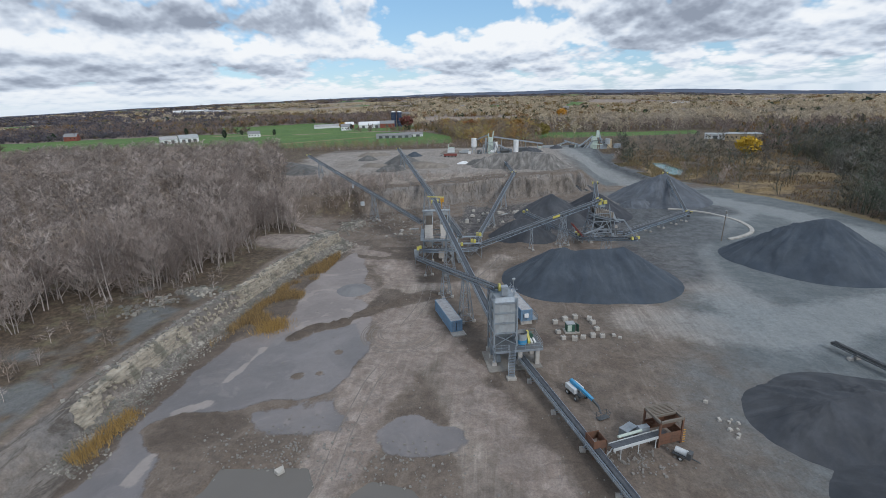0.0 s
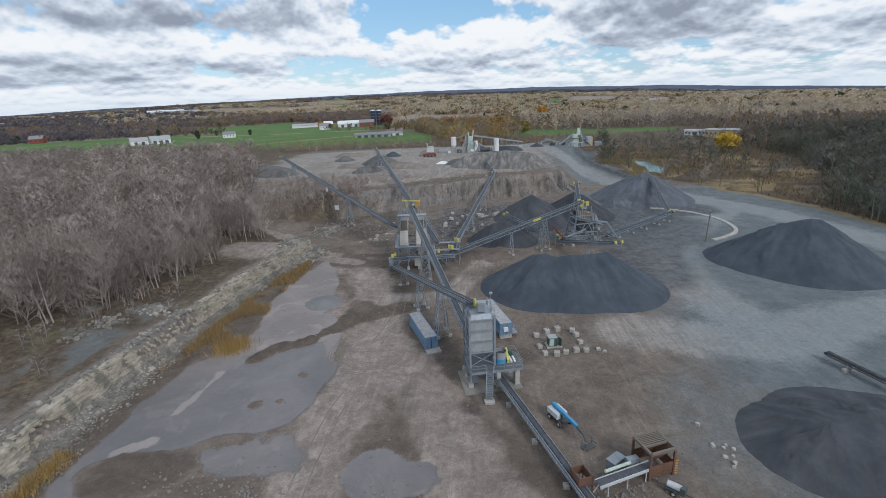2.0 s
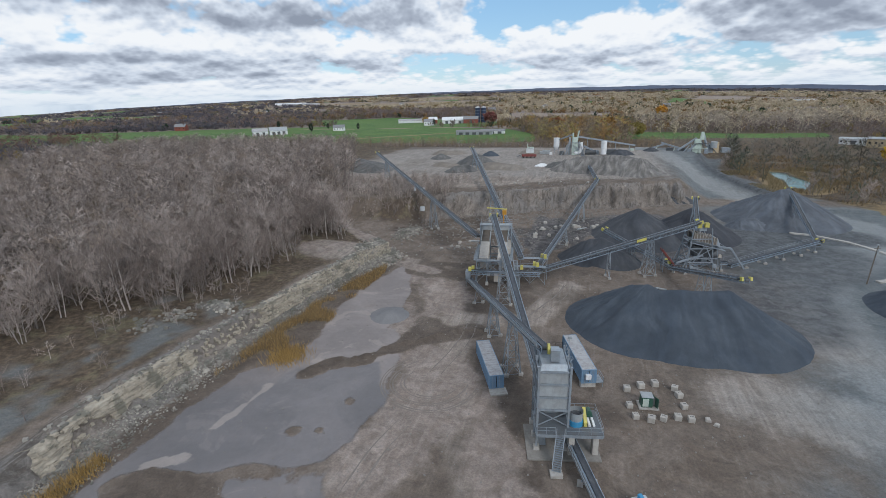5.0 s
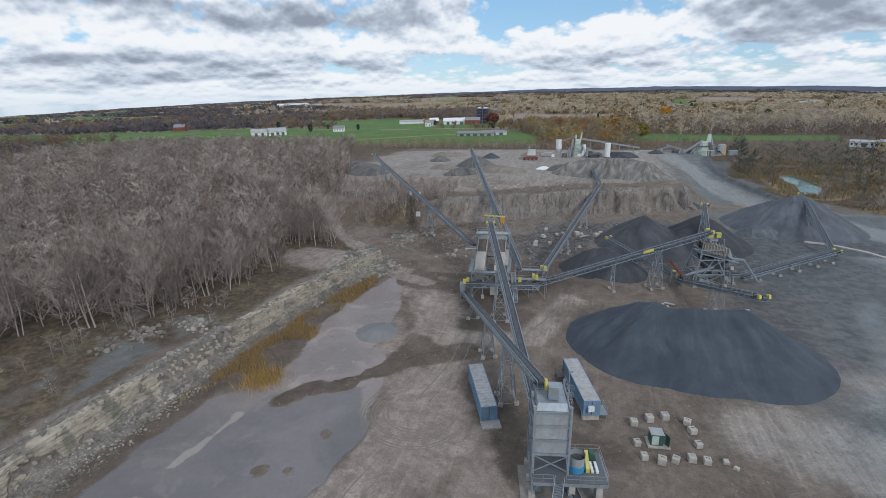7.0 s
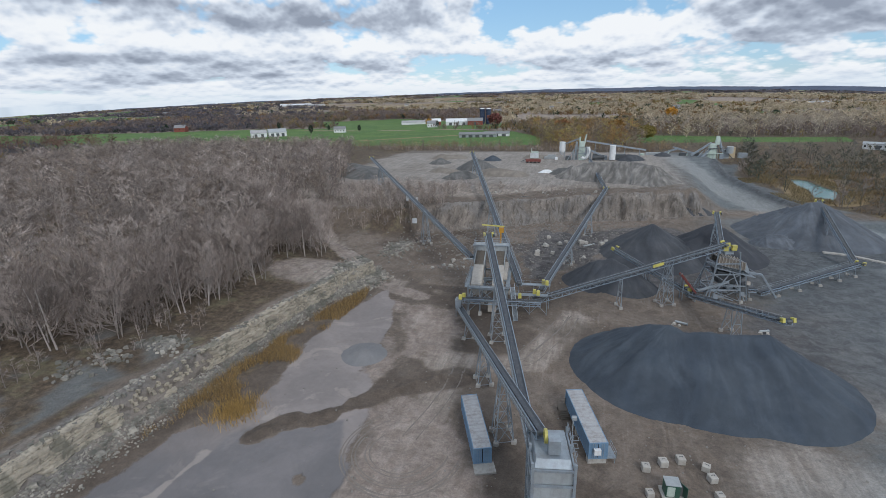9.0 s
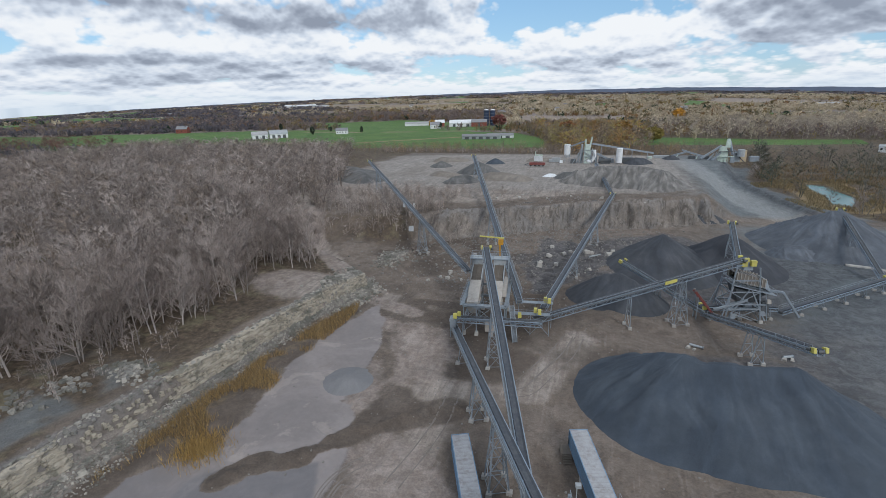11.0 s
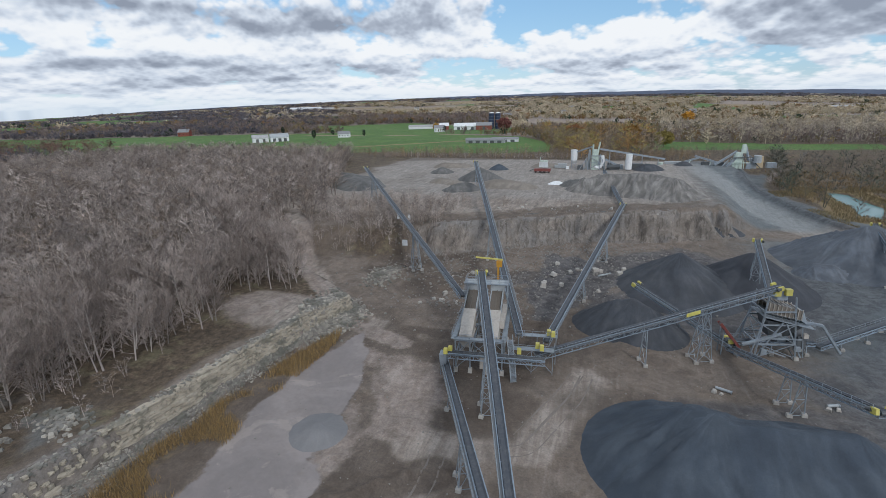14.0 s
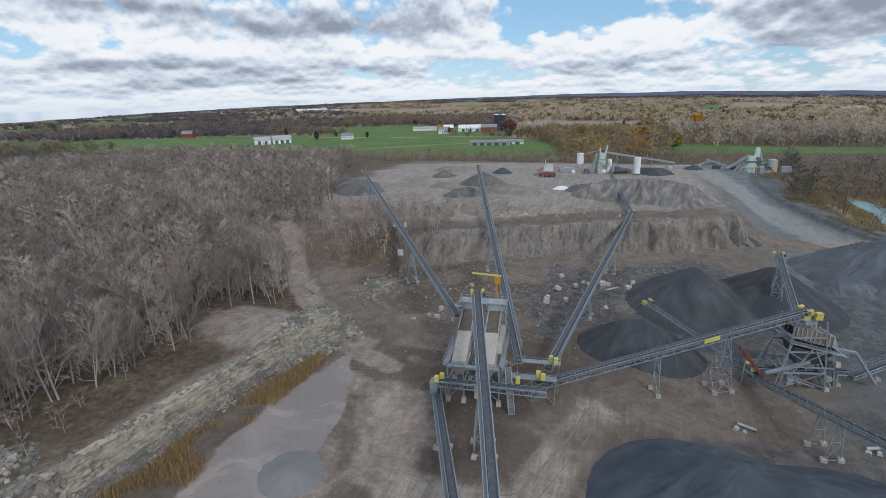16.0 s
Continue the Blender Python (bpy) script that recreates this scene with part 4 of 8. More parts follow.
# ---- stockpiles ----
def stockpile(name, crest, slope, mat, label, base=None, seed=0, step=0.6, rill=0.85, spill=4):
    """A heap at its angle of rest round a crest line of (x, y, height above the ground)."""
    reach = max(p[2] for p in crest) / slope + spill
    xs = np.arange(min(p[0] for p in crest) - reach, max(p[0] for p in crest) + reach, step)
    ys = np.arange(min(p[1] for p in crest) - reach, max(p[1] for p in crest) + reach, step)
    X, Y = np.meshgrid(xs, ys)
    land = height(X, Y)
    top = np.full(X.shape, -9.0)
    line = crest if len(crest) > 1 else crest * 2
    run, ang, best = np.zeros(X.shape), np.zeros(X.shape), np.full(X.shape, -1e9)
    gone = 0.0
    for (ax, ay, az), (bx, by, bz) in zip(line, line[1:]):
        dx, dy = bx - ax, by - ay
        k = np.clip(((X - ax) * dx + (Y - ay) * dy) / max(dx * dx + dy * dy, 1e-6), 0, 1)
        r = np.hypot(X - ax - k * dx, Y - ay - k * dy)
        r = np.where(r < 0.8, r * r / 1.6, r - 0.4)                         # the crest is a little blunt
        new_top = az + (bz - az) * k - slope * r
        here = new_top > best
        run = np.where(here, gone + k * math.hypot(dx, dy), run)
        ang = np.where(here, np.arctan2(Y - ay - k * dy, X - ax - k * dx), ang)
        best = np.maximum(best, new_top)
        gone += math.hypot(dx, dy)
    top = np.maximum(top, best)
    cx, cy = np.mean([p[0] for p in crest]), np.mean([p[1] for p in crest])
    down = ang * 1.6 + run * 0.22 + 0.5 * fbm(X * 0.12, Y * 0.12, seed + 5)
    peak = max(p[2] for p in crest)
    mid = ss(-0.6 if spill > 9 else 0.02, 0.3, top / peak) * (1 - ss(0.7, 1.0, top / peak))
    top = top + rill * mid * (np.abs(vnoise(down * 3.1, top * 0.1, seed)) + 0.5 * np.abs(vnoise(down * 8.0, top * 0.2, seed + 1)) - 0.5) + 0.5 * fbm(X * 0.13, Y * 0.13, seed + 3) * ss(-0.1, 0.2, top / peak) + 0.06 * vnoise(X * 1.1, Y * 1.1, seed + 9)
    if base is None:
        base = hz(cx, cy)
    z = np.maximum(base + top, land - 0.6)
    keep = (base + best) > land - 0.35
    start = np.unravel_index(np.argmax(np.where(keep, best, -1e9)), keep.shape)
    joined, front = np.zeros(keep.shape, bool), [start]
    joined[start] = True
    while front:
        a, b = front.pop()
        for i, j in ((a - 1, b), (a + 1, b), (a, b - 1), (a, b + 1)):
            if 0 <= i < keep.shape[0] and 0 <= j < keep.shape[1] and keep[i, j] and not joined[i, j]:
                joined[i, j] = True
                front.append((i, j))
    flank = np.stack([(down + 6.0) / 24.0, np.clip(top / peak, 0, 1), 0 * top], -1)
    ob = new(name, grid_mesh(name, xs - cx, ys - cy, z - base, mat, {"flank": flank}, keep=joined))
    ob.location = (cx, cy, base)
    return tagged(ob, label, "gravel pile", "stockpiles")


stockpile("stockpile", [(13.2, 120.5, 8.3), (16, 119, 9.2), (18, 118, 8.6), (22, 118, 9.0), (26, 118.5, 8.7), (31, 119, 9.2)], 0.62, STONE_BLUE, "broad flat-topped heap of blue-grey crushed stone", 0, 1)
stockpile("stockpile", [(77, 139, 8.0), (83, 137, 10.8), (88.5, 135, 12.8), (90.5, 134.5, 12.4)], 0.66, STONE_BLUE, "tall sharp-ridged heap of blue-grey crushed stone", 0, 2)
stockpile("stockpile", [(46, 62, 3.6), (53, 63, 4.6), (64, 58, 5.5), (62, 46, 5.5), (48, 44, 3.6)], 0.36, STONE_DARK, "low wide heap of dark crushed stone", 0, 3)
stockpile("stockpile", [(20, 187, 10.2)], 0.62, STONE_DARK, "cone of dark grey crushed stone", 0, 4)
stockpile("stockpile", [(37.5, 193, 9.6)], 0.62, STONE_BLACK, "cone of nearly black fine stone under a stacker", 0, 5)
stockpile("stockpile", [(4, 162, 5.6), (8, 161.5, 6.6), (11, 160, 5.6)], 0.68, STONE_DARK, "spreading heap of dark grey stone", 0, 6)
stockpile("stockpile", [(62, 227, 6.0), (67, 224, 8.8), (72, 221, 11.4), (74.5, 221, 11.5)], 0.58, STONE_LIGHT, "large heap of blue-grey stone under a stacker", 0, 7)
stockpile("stockpile", [(57, 208, 2.8), (61, 208, 3.4)], 0.6, STONE_LIGHT, "small heap of blue-grey stone spilling forward", 0, 8)
stockpile("stockpile", [(37, 247, 2.6), (43, 249, 3.2)], 0.5, STONE_DARK, "small dark heap beside the haul road", 0, 9)
for crest, slope, mat, label, seed in (
        ([(-142, 290, 3.6), (-128, 282, 4.6), (-114, 268, 3.4)], 0.30, STONE_GREY, "long heap of blue-grey stone on the plateau", 11),
        ([(-62, 302, 6.2), (-58, 300, 5.0)], 0.55, STONE_GREY, "heap of grey stone under the end of a stacker", 12),
        ([(-90, 322, 3.4)], 0.5, STONE_GREY, "small cone of grey stone on the plateau", 13),
        ([(-80, 290, 2.2), (-72, 286, 1.8)], 0.4, STONE_BROWN, "low brown gravel heap on the plateau", 14),
        ([(-50, 284, 3.0), (-42, 284, 3.0), (-36, 282, 2.4)], 0.35, STONE_BROWN, "low wide brown gravel heap on the plateau", 15),
        ([(-66, 268, 2.6), (-61, 272, 3.4)], 0.5, STONE_GREY, "small grey heap near the plateau's edge", 16),
        ([(-96, 345, 2.8), (-84, 348, 2.2)], 0.4, STONE_BROWN, "brown heap at the back of the plateau", 17),
        ([(-60, 340, 2.8)], 0.5, STONE_BLUE, "small blue-grey heap at the back of the plateau", 18),
        ([(-38, 352, 2.0), (-30, 354, 2.4)], 0.45, STONE_BROWN, "low brown heap near the mixing plant", 19),
        ([(-14, 291, 2.6), (-4, 291, 3.2)], 0.45, STONE_GREY, "dark heap beside a white tarpaulin", 20),
        ([(-8, 280, 5.0), (2, 279, 7.6), (12, 278, 8.2), (22, 276, 8.4), (28, 272, 7.4)], 0.66, STONE_PALE, "large gullied grey heap at the plateau's edge", 21),
        ([(22, 348, 3.6), (26, 350, 3.0)], 0.55, STONE_DARK, "dark heap beside the mixing plant", 22),
        ([(44, 372, 2.4)], 0.5, STONE_DARK, "small dark heap beside the haul road", 23)):
    stockpile("stockpile", crest, slope, mat, label, None, seed, 0.9, 2.2 if seed == 21 else 0.7, 20 if seed == 21 else 4)
stockpile("spoil_bank", [(-10, 236, 7.8), (2, 240, 8.7), (13, 240, 8.7), (22, 238, 8.0), (27, 240, 5.5)], 0.50, STONE_GREY, "gullied grey spoil bank below the plateau's edge", 0, 31, 0.6, 2.6, 10)
stockpile("spoil_bank", [(-47, 221, 7.6), (-37, 224, 8.4), (-27, 228, 8.4), (-17, 233, 8.2)], 0.56, STONE_SPOIL, "gullied grey-brown spoil slope under the wall", 0, 33, 0.6, 3.0, 10)
stockpile("silt_mound", [(-39.5, 111.2, 1.3)], 0.28, gravel("smooth_grey_silt", (0.178, 0.175, 0.180), (0.205, 0.200, 0.202), 9.0, 0.05), "low round mound of pale grey silt", -0.1, 25, rill=0.0)


# ---- conveyors ----
def conveyor(label, p0, p1, w=1.5, deep=1.1, mat=BLUESTEEL, belt=BELT_DUSTY, trestles=(), motor=True, walk_side=1, guards=(), wide_foot=2.6, low=0.0):
    """A truss conveyor from tail p0 to head p1. trestles: (part of the way, lean of the legs)."""
    p0, p1 = Vector(p0), Vector(p1)
    foot = Vector((p0.x, p0.y, min(p0.z, p1.z)))
    ob = thing("conveyor", label, "conveyor", Matrix.Translation(foot), "quarry conveyors")
    a, b = p0 - foot, p1 - foot
    along = b - a
    length = along.length
    d = along.normalized()
    s = d.cross(Vector((0, 0, 1))).normalized()
    u = s.cross(d)
    n = max(3, round(length / 1.7))
    at = lambda k, side, h: a + along * k + s * side + u * h
    for side in (-w / 2, w / 2):
        g = G()
        g.beam(at(0, side, 0), at(1, side, 0), 0.12, 0.14)
        g.beam(at(0, side, -deep), at(1, side, -deep), 0.12, 0.14)
        for i in range(n + 1):
            g.beam(at(i / n, side, 0), at(i / n, side, -deep), 0.07, 0.07)
            if i < n:
                lo, hi = (-deep, 0) if i % 2 else (0, -deep)
                g.beam(at(i / n, side, lo), at((i + 1) / n, side, hi), 0.06, 0.06)
        part("side_truss", g, mat, ob)
    g = G()
    for i in range(n + 1):
        g.beam(at(i / n, -w / 2, -deep), at(i / n, w / 2, -deep), 0.06, 0.06)
        g.beam(at(i / n, -w / 2, -0.1), at(i / n, w / 2, -0.1), 0.06, 0.06)
    tagged(part("cross_bracing", g, mat, ob), kind="stuff")
    # the belt lies in a trough, with its return run below
    g = G()
    e, m = w * 0.40, w * 0.20
    for i in range(n):
        k, q = i / n, (i + 1) / n
        prof = [(-e, 0.22), (-m, 0.04), (m, 0.04), (e, 0.22)]
        for (x0, h0), (x1, h1) in zip(prof, prof[1:]):
            g.quad(at(k, x0, h0), at(k, x1, h1), at(q, x1, h1), at(q, x0, h0))
            g.quad(at(k, x0, h0 - 0.03), at(q, x0, h0 - 0.03), at(q, x1, h1 - 0.03), at(k, x1, h1 - 0.03))
    g.beam(at(0, 0, -deep * 0.55), at(1, 0, -deep * 0.55), e * 2, 0.03)
    part("belt", g, belt, ob, "grey dusty rubber belt")
    g = G()
    for i in range(2 * n):
        k = (i + 0.5) / (2 * n)
        g.tube(at(k, -e, 0.16), at(k, -m, -0.02), 0.06, n=5)
        g.tube(at(k, m, -0.02), at(k, e, 0.16), 0.06, n=5)
    tagged(part("roller_bed", g, DARKSTEEL, ob), kind="stuff")
    for k, name in ((0.0, "tail_pulley"), (1.0, "head_pulley")):
        g = G()
        g.tube(at(k, -w * 0.42, -0.22), at(k, w * 0.42, -0.22), 0.28, n=12)
        part(name, g, DARKSTEEL, ob, smooth=False)
    if walk_side:
        x = walk_side * (w / 2 + 0.28)
        g = G()
        g.beam(at(0.02, x, -0.15), at(0.99, x, -0.15), 0.42, 0.06)
        for i in range(n):
            g.beam(at((i + 0.5) / n, walk_side * w / 2, -0.7), at((i + 0.5) / n, x + walk_side * 0.3, -0.17), 0.05, 0.05)
        part("walkway", g, GRATING, ob)
        g = G()
        x2 = x + walk_side * 0.2
        for h in (0.45, 0.95):
            g.beam(at(0.02, x2, h - 0.15), at(0.99, x2, h - 0.15), 0.05, 0.05)
        for i in range(n + 1):
            k = 0.02 + 0.97 * i / n
            g.beam(at(k, x2, -0.15), at(k, x2, 0.82), 0.05, 0.05)
        part("handrail", g, GALV, ob)
    if motor:
        c = at(1, 0, 0)
        for side in (-1, 1):
            g = G()
            q = c + s * side * (w / 2 + 0.35) - d * 0.3
            g.hexa([q + s * i * 0.28 + d * j * 0.55 + u * h for h in (-0.4, 0.4) for i, j in ((-0.8, -0.8), (0.8, -0.8), (0.8, 0.8), (-0.8, 0.8))])
            part("drive_guard", g, YELLOW, ob, "yellow guard over the belt drive")
        g = G()
        g.tube(c + s * (w / 2 + 0.6) - d * 1.2, c + s * (w / 2 + 0.6) - d * 0.5 + u * 0.1, 0.25, n=10)
        part("motor", g, DARKSTEEL, ob)
    for k in guards:
        g = G()
        q = at(k, walk_side * (w / 2 + 0.8), 0.2)
        g.hexa([q + s * i * 0.06 + d * j * 1.3 + Vector((0, 0, h)) for h in (-0.35, 0.35) for i, j in ((-1, -1), (1, -1), (1, 1), (-1, 1))])
        part("sign_board", g, YELLOW, ob, "small yellow board on the handrail")
    for k, lean, *few in trestles:
        top = at(k, 0, -deep)
        gx, gy = top.x + foot.x + d.x * lean, top.y + foot.y + d.y * lean
        gz = hz(gx, gy) - foot.z
        flat_d = Vector((d.x, d.y, 0)).normalized()
        tall = top.z - gz
        spread = 0.5 + 0.055 * tall
        legs = []
        for i in (-1, 1):
            for j in ((-1, 1) if tall > 4 and not few else (0,)):
                t0 = top + s * i * w * 0.45 + flat_d * j * 0.5
                f0 = Vector((gx - foot.x, gy - foot.y, gz)) + s * i * (w * 0.45 + spread * 0.8) + flat_d * j * (0.5 + spread)
                legs.append((t0, f0, i, j))
        g = G()
        for t0, f0, i, j in legs:
            g.beam(t0, f0, 0.14, 0.14)
        rows = max(1, round(tall / 3.2))
        for (t0, f0, i, j), (t1, f1, i1, j1) in ((p, q) for z, p in enumerate(legs) for q in legs[z + 1:]):
            if (i != i1) == (j != j1):
                continue
            for r in range(rows):
                m0, m1 = r / rows, (r + 1) / rows
                g.beam(t0.lerp(f0, m0), t1.lerp(f1, m1), 0.07, 0.07)
                g.beam(t1.lerp(f1, m0), t0.lerp(f0, m1), 0.07, 0.07)
                g.beam(t0.lerp(f0, m1 * 0.97), t1.lerp(f1, m1 * 0.97), 0.08, 0.08)
        tr = part("trestle", g, GALV, ob)
        for t0, f0, i, j in legs:
            g = G()
            g.box((f0.x, f0.y, f0.z + 0.15), (0.8, 0.8, 0.7), taper=0.9)
            part("footing", g, CONCRETE, tr)
    return ob


conveyor("long blue-grey truss conveyor rising to the screens", (-1.2, 80.6, 4.2), (-20.9, 141.6, 17.3), 1.2, 1.1, trestles=((0.70, 0),), walk_side=-1)
conveyor("blue-grey truss conveyor from the screens up to the bin tower", (-26.3, 134.4, 1.6), (-2.0, 79.2, 14.4), 1.1, 0.9, trestles=((0.22, 0, 1), (0.48, 0), (0.72, 0)), walk_side=1, motor=False)
conveyor("long low conveyor running out of the bin tower", (15.4, 42.0, 1.5), (2.2, 77.0, 1.9), 1.05, 0.5, motor=False, trestles=((0.12, 0), (0.35, 0), (0.58, 0), (0.82, 0)), walk_side=-1)
conveyor("long low conveyor running on across the yard", (26.0, 14.0, 1.4), (15.5, 41.6, 1.5), 1.05, 0.5, motor=False, trestles=((0.2, 0), (0.7, 0)), walk_side=-1)
conveyor("very long dark stacker reaching over the plateau", (-26.5, 147.5, 9.5), (-108.5, 263.0, 19.3), 1.1, 0.9, trestles=((0.30, 0), (0.84, 0)), walk_side=-1, motor=True)
conveyor("very long grey stacker reaching over the plateau", (-12.9, 138.5, 7.0), (-62.5, 294.0, 18.9), 1.2, 0.9, trestles=((0.38, 0), (0.88, 0)), walk_side=1)
conveyor("grey conveyor climbing to the edge of the plateau", (-8.2, 141.5, 4.6), (7.6, 246.0, 10.0), 1.25, 0.9, trestles=((0.30, 0), (0.62, 0), (0.93, 0)), walk_side=1)
conveyor("grey conveyor coming down off the plateau", (0.0, 299.0, 15.0), (7.3, 249.0, 9.6), 1.2, 0.9, trestles=((0.5, 0),), walk_side=0, motor=False)
conveyor("grey truss conveyor with a yellow board, up to the screen tower", (-9.6, 137.6, 3.6), (32.2, 155.8, 14.3), 1.3, 1.1, trestles=((0.45, 0, 1), (0.70, 0)), walk_side=1, guards=(0.63,))
conveyor("short stacker over a dark heap", (26.0, 153.5, 2.2), (8.6, 168.6, 7.6), 1.2, 0.8, trestles=((0.55, 0),), walk_side=-1)
conveyor("steep dark stacker above a black cone", (32.9, 159.0, 10.0), (37.6, 191.5, 13.5), 1.1, 0.8, belt=BELT, trestles=((0.82, 0),), walk_side=0, motor=True)
conveyor("steep dark stacker with a lattice leg over a large heap", (71.8, 184.0, 1.6), (75.0, 223.5, 11.8), 1.2, 0.8, belt=BELT, trestles=((0.62, 0), (0.72, 0)), walk_side=0)
conveyor("low grey conveyor feeding the far stacker", (41.5, 158.5, 1.8), (71.4, 182.6, 3.4), 1.1, 0.7, trestles=((0.15, 0), (0.35, 0), (0.55, 0), (0.75, 0), (0.92, 0)), walk_side=-1)
conveyor("grey conveyor standing out over the broad heap", (25.6, 155.0, 1.4), (35.0, 123.2, 10.6), 1.1, 0.8, trestles=((0.50, 0, 1), (0.60, 0, 1)), walk_side=1)
conveyor("level grey conveyor under the screen tower", (40.8, 158.9, 2.5), (25.0, 154.6, 2.9), 1.2, 0.7, trestles=((0.1, 0), (0.5, 0), (0.9, 0)), walk_side=1)
conveyor("dark idle conveyor lying along the yard", (68.0, 66.0, 1.4), (61.3, 84.6, 1.5), 0.85, 0.4, mat=DARKSTEEL, belt=BELT, trestles=((0.2, 0), (0.8, 0)), walk_side=0, motor=False)


def stair(parent, p, q, wide, mat=GALV):
    """A steel stair from p (foot) to q (top), with treads and rails."""
    p, q = Vector(p), Vector(q)
    run = Vector((q.x - p.x, q.y - p.y, 0))
    s = Vector((-run.y, run.x, 0)).normalized() * wide / 2
    n = max(4, round((q.z - p.z) / 0.2))
    g = G()
    for k in (-1, 1):
        g.beam(p + s * k, q + s * k, 0.07, 0.25)
    parent = part("stair", g, mat, parent)
    for k in (-1, 1):
        g = G()
        g.beam(p + s * k + Vector((0, 0, 1)), q + s * k + Vector((0, 0, 1)), 0.05, 0.05)
        for i in range(5):
            b = p.lerp(q, i / 4) + s * k
            g.beam(b, b + Vector((0, 0, 1)), 0.05, 0.05)
        part("stair_rail", g, mat, parent)
    for i in range(n):
        g = G()
        c = p.lerp(q, (i + 0.5) / n)
        g.beam(c - s, c + s, 0.26, 0.05)
        part("tread", g, mat, parent)


def rail_loop(g, pts, high=1.05):
    for a, b in zip(pts, pts[1:]):
        a, b = Vector(a), Vector(b)
        for h in (0.5, high):
            g.beam(a + Vector((0, 0, h)), b + Vector((0, 0, h)), 0.05, 0.05)
        n = max(1, round((b - a).length / 1.6))
        for i in range(n + 1):
            c = a.lerp(b, i / n)
            g.beam(c, c + Vector((0, 0, high)), 0.05, 0.05)


# ---- the bin tower ----
def bin_tower():
    ob = thing("bin_tower", "tall pale grey steel bin tower on concrete piers", "storage bin", pose(-0.9, 78.6, 0, 0, 0, 12))
    W, D, top = 4.2, 5.6, 13.4
    for x in (-W / 2, W / 2):
        for y in (-D / 2, 0, D / 2):
            g = G()
            g.beam((x, y, 0.5), (x, y, top), 0.28, 0.28)
            part("column", g, GALV, ob)
            g = G()
            g.box((x, y, 0.3), (0.9, 0.9, 1.0), taper=0.85)
            part("footing", g, CONCRETE, ob)
    # sheet walls in courses, each a separate plate between stiffening rings
    zs = [6.6, 8.6, 10.6, 12.5]
    for z0, z1 in zip(zs, zs[1:]):
        g = G()
        g.box((0, 0, (z0 + z1) / 2), (W - 0.35, D - 0.35, z1 - z0 - 0.16))
        bevelled(part("bin_course", g, PALESTEEL, ob))
    for z in zs:
        g = G()
        for x in (-W / 2, W / 2):
            g.beam((x, -D / 2, z), (x, D / 2, z), 0.20, 0.24)
        for y in (-D / 2, D / 2):
            g.beam((-W / 2, y, z), (W / 2, y, z), 0.20, 0.24)
        part("ring_beam", g, GALV, ob)
    g = G()
    g.hexa([(-1.9, -2.6, 12.6), (1.9, -2.6, 12.6), (1.9, 2.6, 12.6), (-1.9, 2.6, 12.6), (-1.7, -2.0, 13.3), (1.7, -2.0, 13.3), (1.7, 2.4, 13.3), (-1.7, 2.4, 13.3)])
    part("bin_roof", g, GALV, ob)
    g = G()
    g.box((0.15, -1.0, 14.3), (1.2, 1.3, 1.6))
    part("head_box", g, GALV, ob)
    g = G()
    g.tube((-0.75, -0.2, 14.6), (-0.45, -0.2, 14.6), 0.75, n=16)
    part("drive_guard", g, YELLOW, ob, "round yellow belt guard")
    g = G()
    g.hexa([(-0.7, -0.7, 4.6), (0.7, -0.7, 4.6), (0.7, 0.7, 4.6), (-0.7, 0.7, 4.6), (-1.85, -2.55, 6.6), (1.85, -2.55, 6.6), (1.85, 2.55, 6.6), (-1.85, 2.55, 6.6)])
    part("hopper_cone", g, PALESTEEL, ob)
    g = G()
    for y0, y1 in ((-D / 2, 0), (0, D / 2)):
        for x in (-W / 2, W / 2):
            for z0, z1 in ((0.8, 3.6), (3.9, 6.5)):
                g.beam((x, y0, z0), (x, y1, z1), 0.10, 0.10)
                g.beam((x, y1, z0), (x, y0, z1), 0.10, 0.10)
    g.beam((-W / 2, -D / 2, 4.1), (W / 2, -D / 2, 6.5), 0.12, 0.12)
    g.beam((W / 2, -D / 2, 4.1), (-W / 2, -D / 2, 6.5), 0.12, 0.12)
    part("cross_bracing", g, GALV, ob)
    # working platform out to the east, on two concrete piers
    g = G()
    g.box((2.2, -1.5, 3.75), (8.8, 5.4, 0.22))
    part("platform_deck", g, GRATING, ob)
    g = G()
    for y in (-4.1, 1.1):
        g.beam((-2.2, y, 3.5), (6.6, y, 3.5), 0.3, 0.45)
    for x in (-2.2, 1.6, 6.6):
        g.beam((x, -4.1, 3.5), (x, 1.1, 3.5), 0.3, 0.40)
    parts("deck_beam", g, GALV, ob)
    for x, y in ((2.5, -3.4), (5.8, -3.2), (5.8, 0.6)):
        g = G()
        g.box((x, y, 1.65), (0.8, 1.2, 3.3))
        bevelled(part("concrete_pier", g, CONCRETE, ob), 0.05)
    g = G()
    g.box((1.5, -1.3, 0.02), (10, 7.4, 0.4))
    part("slab", g, LOOSE, ob, "dirt-covered concrete slab")
    g = G()
    rail_loop(g, [(-2.2, -4.2, 3.86), (0.2, -4.2, 3.86)])
    part("handrail", g, GALV, ob)
    g = G()
    rail_loop(g, [(2.1, -2.6, 13.2), (2.1, 2.6, 13.2)], 1.0)
    part("handrail", g, GALV, ob)
    g = G()
    rail_loop(g, [(1.7, -4.2, 3.86), (6.6, -4.2, 3.86), (6.6, 1.2, 3.86), (2.2, 1.2, 3.86)])
    part("handrail", g, GALV, ob)
    # ladder in its cage up the east side
    g = G()
